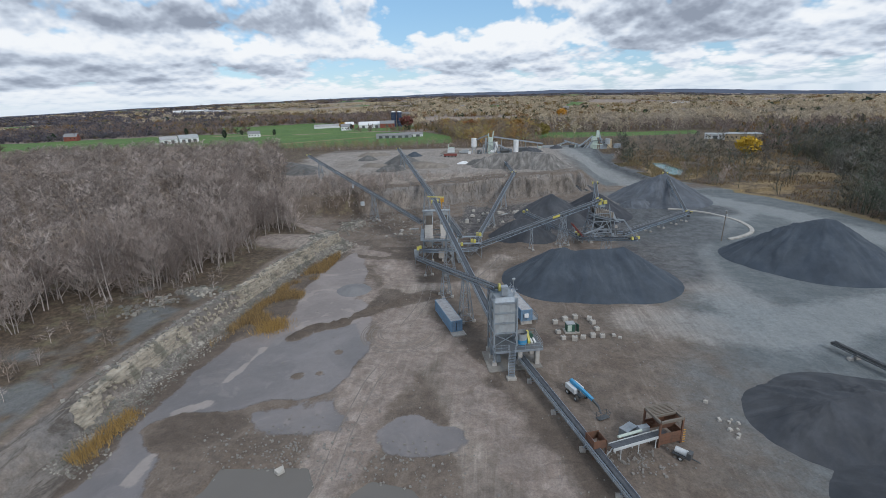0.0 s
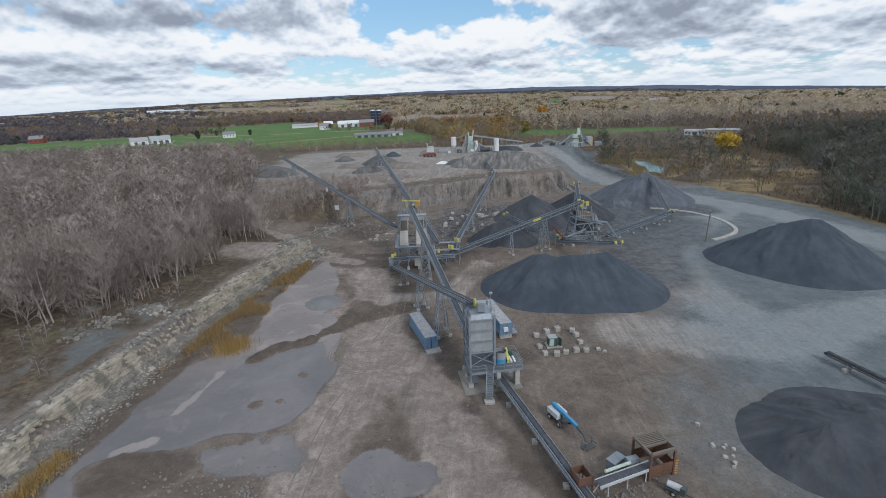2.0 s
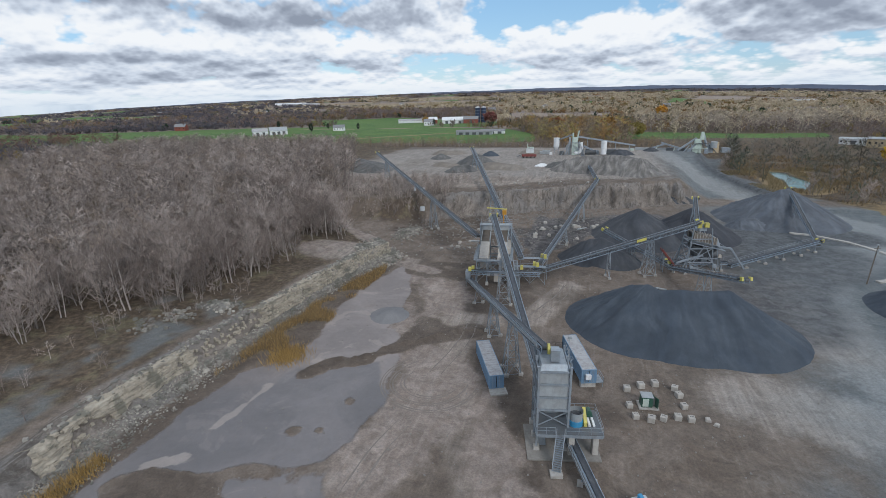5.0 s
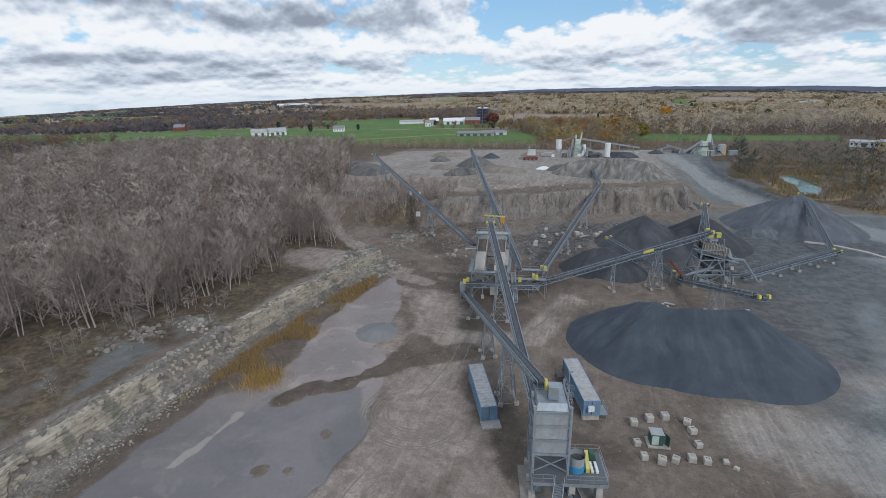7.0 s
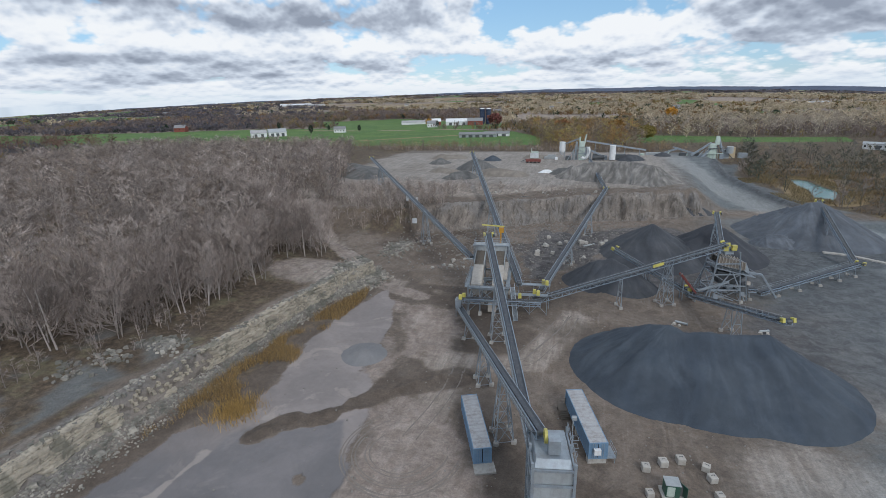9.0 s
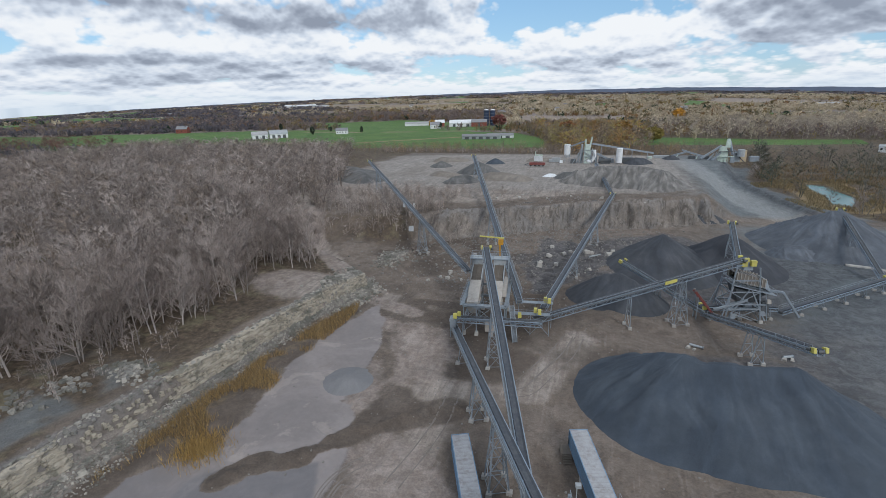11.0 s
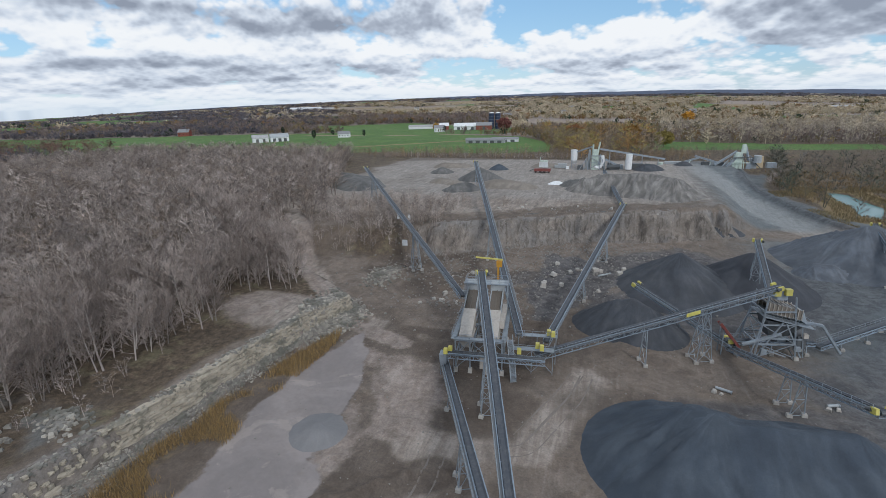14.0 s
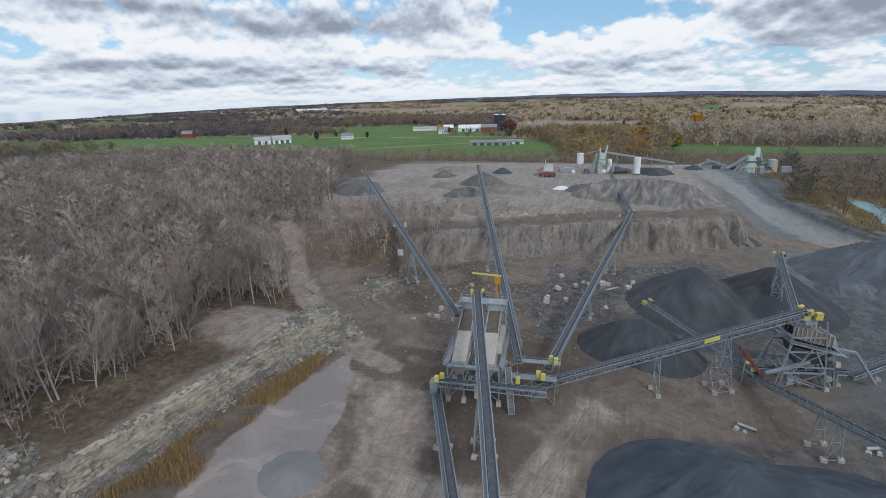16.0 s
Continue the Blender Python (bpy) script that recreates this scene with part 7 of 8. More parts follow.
# ---- farms and houses ----
def shed(label, x, y, turn, L, D, eave, rise, wall, roof, doors=0, windows=0, name="farm_building"):
    z = hz(x, y)
    ob = thing(name, label, "building", pose(x, y, z, 0, 0, turn), "buildings in the country")
    g = G()
    g.box((0, 0, eave / 2 - 0.3), (L, D, eave + 0.6))
    for s in (-1, 1):
        g.tri((s * L / 2, -D / 2, eave), (s * L / 2, D / 2, eave), (s * L / 2, 0, eave + rise))
    part("wall_shell", g, wall, ob)
    for s in (-1, 1):
        g = G()
        o = 0.4
        a, b = (-L / 2 - o, s * (D / 2 + o), eave - rise * o / (D / 2)), (L / 2 + o, s * (D / 2 + o), eave - rise * o / (D / 2))
        c, d = (L / 2 + o, 0, eave + rise), (-L / 2 - o, 0, eave + rise)
        lift = Vector((0, 0, 0.2))
        pts = [Vector(p) for p in ((a, b, c, d) if s < 0 else (b, a, d, c))]
        g.hexa([*pts, *(p + lift for p in pts)])
        part("roof", g, roof, ob)
    for i in range(doors):
        g = G()
        g.box((-L / 2 + (i + 0.7) * L / (doors + 0.4), -D / 2 - 0.05, eave * 0.38), (min(4.0, L / 6), 0.2, eave * 0.76))
        part("door", g, DARKSTEEL, ob)
    for i in range(windows):
        g = G()
        g.box((-L / 2 + (i + 0.5) * L / windows, -D / 2 - 0.05, eave * 0.55), (1.1, 0.15, 1.3))
        part("window", g, GLASS, ob)
    return ob


shed("long white farm building with a pale roof", -371, 512, 44, 17, 10, 5.0, 3.2, WHITE, ROOFWHITE, 2)
shed("long white barn with a pale blue-grey roof", -356, 526, 44, 20, 11, 5.0, 3.6, WHITE, PALESTEEL, 3)
shed("white house in the fields", -306, 586, 20, 14, 9, 4.2, 3.0, WHITE, SHINGLE, 0, 4, "house")
shed("long low white cattle shed", -268, 770, 12, 52, 10, 3.4, 2.4, WHITE, ROOFWHITE)
shed("large white dairy barn", -196, 745, 12, 34, 16, 5.5, 4.0, WHITE, WHITE, 3)
shed("red barn with a white roof", -228, 740, 20, 14, 10, 5.5, 4.0, REDBARN, WHITE, 1)
shed("white farmhouse beside the barns", -218, 690, 25, 14, 9, 5.5, 3.5, WHITE, SHINGLE, 0, 4, "house")
shed("red barn under trees", -168, 742, 10, 22, 12, 6.0, 4.0, REDBARN, SHINGLE, 1)
shed("long low grey shed with pale walls", -112, 520, 5, 38, 8, 3.2, 1.6, PALESTEEL, SHINGLE, 5)
shed("low pale shed in the hedge", -95, 532, 5, 26, 7, 3.0, 1.5, WHITE, SHINGLE, 3)
shed("long white warehouse far away", -1150, 1760, 35, 120, 40, 9, 5, WHITE, WHITE)
shed("white building far away among trees", -1020, 1700, 30, 60, 25, 8, 5, WHITE, ROOFWHITE)
shed("low tan office building in the woods", 203, 424, -28, 26, 12, 5.5, 1.0, TAN_WALL, PALESTEEL, 1, 8)
shed("low white building in the woods", 186, 436, -28, 16, 8, 3.6, 1.0, WHITE, PALESTEEL, 1, 6)
shed("white house far off to the east", 455, 1290, 10, 40, 20, 7, 4, WHITE, ROOFWHITE, 0, 6, "house")
for k in range(14):
    r2 = random.Random(300 + k)
    a, dist = radians(r2.uniform(-48, 20)), r2.uniform(850, 2000)
    shed("small pale house among distant trees", math.sin(a) * dist, math.cos(a) * dist, r2.uniform(0, 90), 16, 10, 6, 4, WHITE if k % 3 else REDBARN, SHINGLE, 0, 3, "house")


def silo(x, y, r, h):
    ob = thing("grain_silo", "tall dark blue steel silo with a domed top", "silo", pose(x, y, hz(x, y)), "silos")
    g = G()
    g.tube((0, 0, -0.5), (0, 0, h), r, n=20)
    part("shell", g, NAVY, ob)
    g = G()
    for a, b, c, d in ((h, h + 0.9, r, r * 0.75), (h + 0.9, h + 1.4, r * 0.75, r * 0.2)):
        g.tube((0, 0, a), (0, 0, b), c, d, n=20)
    part("dome", g, WHITE, ob)
    for i in range(1, 5):
        g = G()
        g.tube((0, 0, h * i / 5), (0, 0, h * i / 5 + 0.25), r + 0.06, n=20)
        part("band", g, GALV, ob)


silo(-161, 758, 4.0, 22)
silo(-152, 760, 4.0, 22)


# ---- rock bank ----
def cliff_at(y, rise):
    """Place (x, z) on the rock face at y, rise 0 (foot) to 1 (lip), and the bank's direction there."""
    d0 = np.interp(y, CLIFF_Y, CLIFF_X) + 0.9 * fbm(y * 0.16, 0 * y - 3.2, 11)
    w = np.interp(y, [40, 62, 85, 99, 127, 150, 162], [11, 8, 6.5, 4.5, 3.5, 5, 16])
    h = np.interp(y, [20, 45, 62, 85, 140, 152, 165], [3.5, 4.0, 5.0, 5.6, 5.6, 4.6, 5.0])
    return d0 - w * (0.43 + 0.16 * rise), h * (0.28 + 0.66 * rise)


def cell(a, b=0):
    s = np.sin(a * 12.9898 + b * 78.233 + 4.1) * 43758.5453
    return s - np.floor(s)


def bank_rocks():
    rn = random.Random(21)
    # the tan upper face: level courses, each broken into blocks that stand out by different amounts
    ys, rises = np.arange(52, 153, 0.22), np.linspace(-0.06, 1.06, 34)
    Yg, R = np.meshgrid(ys, rises)
    X, Zg = cliff_at(Yg, R)
    layer = Zg / 0.80 + 0.35 * np.sin(Yg * 0.11) + 0.25 * fbm(Yg * 0.3, 0 * Yg, 71)
    course = np.floor(layer)
    block = np.floor(Yg / (0.7 + 1.0 * cell(course)) + 0.37 * course + 0.25 * vnoise(Yg * 1.3, Zg * 1.3, 72))
    out = 0.22 + 0.42 * cell(course, block) + 0.22 * fbm(Yg * 0.9, Zg * 0.9, 73) - 0.20 * ((layer - course) < 0.16)
    worn_away = ss(0.30, 0.6, fbm(Yg * 0.11, Zg * 0.16 + 3, 74) + 0.25 * (Yg < 64))
    out = out * (1 - worn_away) - 0.9 * worn_away - 0.8 * ss(0.94, 1.06, R)
    verts = np.stack([X + out, Yg, Zg], -1).reshape(-1, 3)
    i = np.arange(Yg.size).reshape(Yg.shape)
    quads = np.stack([i[:-1, :-1], i[:-1, 1:], i[1:, 1:], i[1:, :-1]], -1).reshape(-1, 4)
    me = bpy.data.meshes.new("rock_bank")
    me.from_pydata(verts.tolist(), [], quads.tolist())
    me.materials.append(STRATA)
    me.update()
    wall = tagged(new("rock_bank", me), "layered tan limestone face of the quarry bank", "rock face", kind="structure")
    shapes = []
    for k in range(14):
        g = G()
        g.rock((0, 0, 0), (1.0, 1.0, 1.0), rn, 0)
        shapes.append(g.mesh("stone", STRATA))
    for k in range(200):
        y, rise = rn.uniform(56, 140), rn.uniform(0.02, 0.98)
        x, z = (float(v) for v in cliff_at(np.array(y), np.array(rise)))
        turn = math.degrees(math.atan2(-(np.interp(y + 2, CLIFF_Y, CLIFF_X) - np.interp(y - 2, CLIFF_Y, CLIFF_X)), 4)) + rn.uniform(-6, 6)
        stone = new("stone", rn.choice(shapes))
        stone.parent = wall
        stone.matrix_local = pose(x + 0.02, y, z, 0, 0, turn) @ Matrix.Diagonal((rn.uniform(0.5, 0.8), rn.uniform(0.4, 0.9), rn.uniform(0.3, 0.6), 1))
    talus, scree, lip, bench = G(), G(), G(), G()

    def strew(g, n, y0, y1, k0, k1, km, s0, s1, sm, flat):
        yy = np.array([rn.uniform(y0, y1) for _ in range(n)])
        w = np.interp(yy, [40, 62, 85, 99, 127, 150, 160], [11, 8, 6.5, 4.5, 3.5, 5, 8])
        xx = np.interp(yy, CLIFF_Y, CLIFF_X) - w * np.array([rn.triangular(k0, k1, km) for _ in range(n)])
        zz = height(xx, yy)
        for x, y, z in zip(xx, yy, zz):
            s = rn.triangular(s0, s1, sm)
            g.rock((x, y, z + s * 0.1), (s, s * rn.uniform(0.7, 1.5), s * rn.uniform(*flat)), rn)

    strew(talus, 4200, 44, 158, 0.0, 0.46, 0.3, 0.08, 0.42, 0.13, (0.4, 0.8))
    strew(talus, 70, 50, 150, 0.05, 0.4, 0.25, 0.5, 1.1, 0.6, (0.4, 0.7))
    strew(scree, 1700, 44, 160, -0.4, 0.25, 0.0, 0.10, 0.42, 0.16, (0.5, 0.9))
    strew(lip, 420, 54, 152, 0.56, 0.95, 0.6, 0.15, 0.8, 0.25, (0.4, 0.7))
    strew(lip, 1500, 124, 156, 0.0, 0.9, 0.4, 0.15, 0.75, 0.3, (0.45, 0.85))
    # broken stone tipped at the north end of the bank, and heaps on the slope
    for cx, cy, rx, ry, n in ((-57.5, 146, 5.5, 9.0, 800), (-59, 176, 5, 7, 520), (-72, 96, 4.5, 3.0, 160), (-77, 89, 3.0, 3.0, 60), (-80.5, 84, 2.5, 3.0, 40)):
        for i in range(n):
            x, y = rn.gauss(cx, rx * 0.5), rn.gauss(cy, ry * 0.5)
            s = rn.triangular(0.2, 0.95, 0.35)
            bench.rock((x, y, hz(x, y) + s * 0.2), (s, s * rn.uniform(0.7, 1.4), s * rn.uniform(0.5, 0.9)), rn)
    for g, name, label in ((talus, "talus", "small grey broken stone on the slope below the face"), (scree, "scree", "loose stones along the foot of the bank"),
                           (lip, "rubble", "broken limestone along the lip of the bank"), (bench, "rubble", "tipped pale rubble and boulders")):
        tagged(new(name, g.mesh(name, ROCK)), label, "rocks", kind="stuff")


bank_rocks()


def boulders():
    rn = random.Random(31)
    spots = []
    for i in range(16):
        spots.append((rn.uniform(-42, -28), rn.uniform(158, 186), rn.uniform(0.5, 1.2)))
    for i in range(14):
        spots.append((rn.uniform(-16, 8), rn.uniform(176, 198), rn.uniform(0.6, 1.5)))
    for i in range(10):
        spots.append((rn.uniform(-40, 20), rn.uniform(232, 246), rn.uniform(0.5, 1.1)))
    for i in range(9):
        spots.append((rn.uniform(31.0, 34.0), rn.uniform(57, 63), rn.uniform(0.3, 0.6)))
    spots += [(31.2, 66.2, 0.6), (-31.5, 47.5, 1.2), (20.5, 139.5, 0.7), (21.5, 139.0, 0.5), (36.5, 138.8, 0.7), (38, 139.2, 0.6), (22, 88, 0.7), (23, 87, 0.6)]
    for x, y, s in spots:
        g = G()
        g.rock((0, 0, s * 0.3), (s * 1.2, s, s * 0.8), rn)
        ob = new("boulder", g.mesh("boulder", BLOCK))
        ob.location = (x, y, hz(x, y))
        bevelled(ob, s * 0.1)
        tagged(ob, "pale angular boulder lying on the quarry floor", "boulder", "boulders")
    g = G()
    for i in range(1400):
        x, y = rn.uniform(-48, 40), rn.uniform(38, 200)
        s = rn.triangular(0.06, 0.3, 0.1)
        g.rock((x, y, hz(x, y) + s * 0.2), (s, s, s * 0.7), rn)
    for cx, cy, r, n in ((17, 52.5, 2.5, 120), (-34, 51, 6, 260), (-16, 49, 5, 160), (-32, 168, 14, 300), (0, 186, 14, 300), (-10, 236, 24, 300), (-40, 186, 14, 500), (-18, 204, 18, 700), (-24, 166, 9, 200), (4, 212, 12, 300)):
        for i in range(n):
            x, y = rn.gauss(cx, r), rn.gauss(cy, r * 0.6)
            s = rn.triangular(0.08, 0.7 if cy > 160 else 0.4, 0.18)
            g.rock((x, y, hz(x, y) + s * 0.2), (s, s, s * 0.7), rn)
    tagged(new("loose_stones", g.mesh("loose_stones", LOOSE)), "loose stones scattered over the quarry floor", "stones", kind="stuff")


boulders()


# ---- plants ----
def blades(name, spots, tall, wide, colours, label, seed, lean=0.25):
    """Upright blades or twigs, one triangle each, at the spots (n, 2)."""
    r = np.random.default_rng(seed)
    n = len(spots)
    h = tall * r.uniform(0.6, 1.25, n)
    a = r.uniform(0, 2 * np.pi, n)
    z = height(spots[:, 0], spots[:, 1]) - 0.05
    base = np.stack([spots[:, 0], spots[:, 1], z], 1)
    side = np.stack([np.cos(a), np.sin(a), np.zeros(n)], 1) * (wide * r.uniform(0.6, 1.4, n))[:, None] / 2
    tip = base + np.stack([r.normal(0, lean, n) * h, r.normal(0, lean, n) * h, h], 1)
    col = np.array(colours)[r.integers(0, len(colours), n)] * r.uniform(0.8, 1.2, (n, 1))
    ob = new(name, tri_mesh(name, np.stack([base - side, base + side, tip], 1), PLANT, col))
    return tagged(ob, label, "plants", kind="stuff")


rg = np.random.default_rng(7)
spots = np.stack([rg.uniform(-63, -48, 52000), rg.uniform(60, 146, 52000)], 1)
xx, yy = spots[:, 0], spots[:, 1]
depth = inside(xx, yy, REED_BED)
to_bank = xx - np.interp(yy, CLIFF_Y, CLIFF_X)
thick = fbm(xx * 0.16, yy * 0.16, 81) + 0.45 * ss(84, 92, yy) + 0.25 * ss(112, 124, yy) - 0.075 * np.abs(to_bank - 3.0) - 0.16
sel = (depth > 0.2) & (thick > rg.uniform(0, 0.25, len(xx)))
blades("reeds", spots[sel], 1.5, 0.07, [(0.33, 0.215, 0.085), (0.27, 0.18, 0.08), (0.38, 0.265, 0.125), (0.21, 0.15, 0.075)], "golden brown reeds along the foot of the bank", 8)
p1 = rg.normal((-52.0, 89.0), (1.8, 1.8), (1700, 2))
p2 = np.stack([rg.normal(-61.2, 0.8, 1500), rg.uniform(46, 58, 1500)], 1)
blades("reeds", np.concatenate([p1, p2]), 1.5, 0.08, [(0.40, 0.26, 0.09), (0.35, 0.235, 0.09)], "clumps of golden reeds at the edge of the silt", 9)
sp = rg.uniform((78, 262), (135, 350), (24000, 2))
sel = (np.abs(inside(sp[:, 0], sp[:, 1], TEAL_POND) + 4) < 4.5) | (fbm(sp[:, 0] * 0.05, sp[:, 1] * 0.05, 83) > 0.15)
sel &= inside(sp[:, 0], sp[:, 1], TEAL_POND) < -0.5
blades("marsh_grass", sp[sel], 1.1, 0.18, [(0.24, 0.19, 0.10), (0.20, 0.15, 0.08), (0.17, 0.145, 0.08)], "straw-coloured marsh grass round the pond", 10)


def tree_pieces(seed, tall, stems, twigs, rough_only=False):
    """A bare tree: returns trunk, crown (as G) with its foot at the origin."""
    rn = random.Random(seed)
    trunk, crown = G(), G()
    up = Vector((0, 0, 1))
    tips = []

    def sprig(p, d, length, r, depth):
        q = p + d * length
        bend = (d + Vector((rn.uniform(-0.25, 0.25), rn.uniform(-0.25, 0.25), 0.15))).normalized()
        m = p + d * length * 0.5
        q = m + bend * length * 0.5
        crown.tube(p, m, r, r * 0.75, n=3, caps=False)
        crown.tube(m, q, r * 0.75, r * 0.4, n=3, caps=False)
        tips.append((m, bend, length))
        tips.append((q, bend, length))
        if depth:
            for _ in range(rn.choice((2, 3, 3))):
                k = rn.uniform(0.35, 1.0)
                b = m.lerp(q, (k - 0.5) * 2) if k > 0.5 else p.lerp(m, k * 2)
                turn = (bend * 0.9 + Vector((rn.uniform(-1, 1), rn.uniform(-1, 1), rn.uniform(0.0, 0.5))) * 0.75).normalized()
                sprig(b, turn, length * rn.uniform(0.5, 0.75), r * 0.55, depth - 1)

    for s in range(stems):
        h = tall * rn.uniform(0.8, 1.05)
        a = rn.uniform(0, 6.3)
        p = Vector((math.cos(a), math.sin(a), 0)) * (0.5 if stems > 1 else 0)
        lean = Vector((math.cos(a) * rn.uniform(0, 0.22) * (stems > 1), math.sin(a) * rn.uniform(0, 0.22) * (stems > 1), 1)).normalized()
        r = 0.0105 * h * rn.uniform(0.9, 1.2)
        steps = 5
        for i in range(steps):
            q = p + (lean + Vector((rn.uniform(-0.07, 0.07), rn.uniform(-0.07, 0.07), 0))).normalized() * h / steps
            r0, r1 = r * (1 - 0.8 * i / steps), r * (1 - 0.8 * (i + 1) / steps)
            (trunk if i < 4 else crown).tube(p - up * (0.3 if i == 0 else 0), q, r0, r1, n=5, caps=False)
            if i >= 1 or not rough_only or s == 0:
                for _ in range(rn.choice((2, 3, 3)) if not rough_only else rn.choice((1, 2, 2))):
                    b = p.lerp(q, rn.uniform(0.2 if i else 0.55, 1))
                    az = rn.uniform(0, 6.3)
                    out = rn.uniform(0.5, 1.0)
                    d = Vector((math.cos(az) * out, math.sin(az) * out, rn.uniform(0.45, 1.0))).normalized()
                    sprig(b, d, h * rn.uniform(0.22, 0.38) * (1.25 - 0.18 * i), r1 * 0.55, 1 if not rough_only else 0)
            p = q
        tips.append((p, lean, h * 0.2))
    for _ in range(twigs):
        b, d, length = rn.choice(tips)
        d2 = (d + Vector((rn.gauss(0, 0.55), rn.gauss(0, 0.55), rn.gauss(0.15, 0.35)))).normalized()
        e = b + d2 * rn.uniform(0.5, 1.25) * min(1.9, max(0.8, length * 0.7))
        w = d2.cross(Vector((rn.uniform(-1, 1), rn.uniform(-1, 1), rn.uniform(-1, 1))))
        w = w.normalized() * (rn.uniform(0.02, 0.036) if not rough_only else rn.uniform(0.03, 0.055))
        b = b - d2 * 0.15
        crown.tri(b - w, b + w, e)
    return trunk, crown


KINDS = []
for k, (tall, stems, twigs) in enumerate(((11, 1, 900), (9.5, 2, 900), (12, 1, 900), (8, 3, 900), (10, 1, 850), (7, 2, 700), (12, 2, 1000), (5, 3, 600))):
    t, c = tree_pieces(100 + k, tall, stems, twigs)
    KINDS.append((t.mesh("trunk", BARK), c.mesh("crown", TWIG), tall))


def bare_tree(x, y, kind, turn, size):
    ob = thing("bare_tree", "leafless grey-brown tree with fine twigs", "tree", pose(x, y, hz(x, y), 0, 0, turn), "bare trees on the bank")
    ob.scale = (size, size, size)
    for name, me in (("trunk", KINDS[kind][0]), ("crown", KINDS[kind][1])):
        new(name, me).parent = ob


def open_ground(x, y):
    """True where the bank carries no trees."""
    if math.hypot((x + 66.5) / 15.0, (y - 139) / 10.5) < 1:
        return True
    d = float(np.interp(y, CLIFF_Y, CLIFF_X)) - x
    if d < float(np.interp(y, [40, 62, 85, 99, 127, 150, 165], [36, 34, 30, 17, 15, 18, 12])):
        return True
    return float(near_line(np.array([x]), np.array([y]), LANES[0])[0]) < 3.2


rt = random.Random(77)
spots = []
tries = 0
while len(spots) < 235 and tries < 20000:
    tries += 1
    y = rt.uniform(50, 200)
    d = rt.triangular(12, 46, 15)
    x = float(np.interp(y, CLIFF_Y, CLIFF_X)) - d
    if open_ground(x, y) or any((x - a) ** 2 + (y - b) ** 2 < 8.0 for a, b in spots):
        continue
    if y < 84 and rt.random() < 0.55:
        continue
    spots.append((x, y))
for x, y in spots:
    small = rt.random() < 0.3
    bare_tree(x, y, rt.choice((5, 7, 3)) if small else rt.choice((0, 1, 2, 3, 4, 6)), rt.uniform(0, 360), rt.uniform(0.95, 1.35))
for x, y, k, s in ((98, 262, 1, 1.0), (112, 250, 3, 1.1), (116, 246, 2, 0.9), (108, 270, 4, 1.0), (88, 300, 5, 0.9), (84, 352, 3, 0.8), (90, 360, 1, 0.9)):
    bare_tree(x, y, k, 40 * k, s)


def woods(name, label, spots, sizes, tint, seed, twigs=95, kinds=5, stems=(1, 2, 1, 3, 1), spread=1.4):
    """Many bare trees joined: a few kinds, each turned and sized."""
    r = np.random.default_rng(seed)
    out, cols = [], []
    base = []
    for k in range(kinds):
        t, c = tree_pieces(500 + seed * 10 + k, 10.0, stems[k % 5], twigs, True)
        arr = []
        for g in (t, c):
            v = np.array(g.v)
            for f in g.f:
                arr.append(v[[f[0], f[1], f[2]]])
                if len(f) == 4:
                    arr.append(v[[f[0], f[2], f[3]]])
        base.append(np.array(arr))
    z = height(spots[:, 0], spots[:, 1])
    pick = r.integers(0, kinds, len(spots))
    ang = r.uniform(0, 2 * np.pi, len(spots))
    for i in range(len(spots)):
        b = base[pick[i]] * (sizes[i] / 10.0)
        co, si = math.cos(ang[i]), math.sin(ang[i])
        v = np.stack([(b[..., 0] * co - b[..., 1] * si) * spread + spots[i, 0], (b[..., 0] * si + b[..., 1] * co) * spread + spots[i, 1], b[..., 2] * 0.92 + z[i]], -1)
        out.append(v)
        cols.append(np.repeat(tint[i][None], len(v), 0))
    ob = new(name, tri_mesh(name, np.concatenate(out), PLANT, np.concatenate(cols)))
    return tagged(ob, label, "woods", kind="stuff")


GREYS = np.array([(0.240, 0.202, 0.182), (0.295, 0.250, 0.226), (0.360, 0.308, 0.280), (0.195, 0.163, 0.146), (0.250, 0.200, 0.165)])


def tints(pal, n, r):
    return pal[r.integers(0, len(pal), n)] * r.uniform(0.72, 1.45, (n, 1))


rw = np.random.default_rng(15)
cand = rw.uniform((-380, 42), (-74, 372), (12000, 2))
dd = np.interp(cand[:, 1], CLIFF_Y, CLIFF_X) - cand[:, 0]
ok = (dd > np.interp(cand[:, 1], [40, 80, 105], [38, 36, 28])) | (cand[:, 1] > 186)
ok &= cand[:, 0] < np.interp(cand[:, 1], [150, 185, 216, 264, 300, 340, 390], [-74, -90, -104, -124, -142, -164, -178])
ok &= near_line(cand[:, 0], cand[:, 1], LANES[0]) > 3.2
ok &= cand[:, 0] > -1.25 * (cand[:, 1] + 40)
keepers = cand[ok][:2900]
size = rw.uniform(7.0, 13.5, len(keepers))
woods("woods", "dense leafless grey-brown woodland on the bank", keepers, size, tints(GREYS, len(keepers), rw), 16, 260)
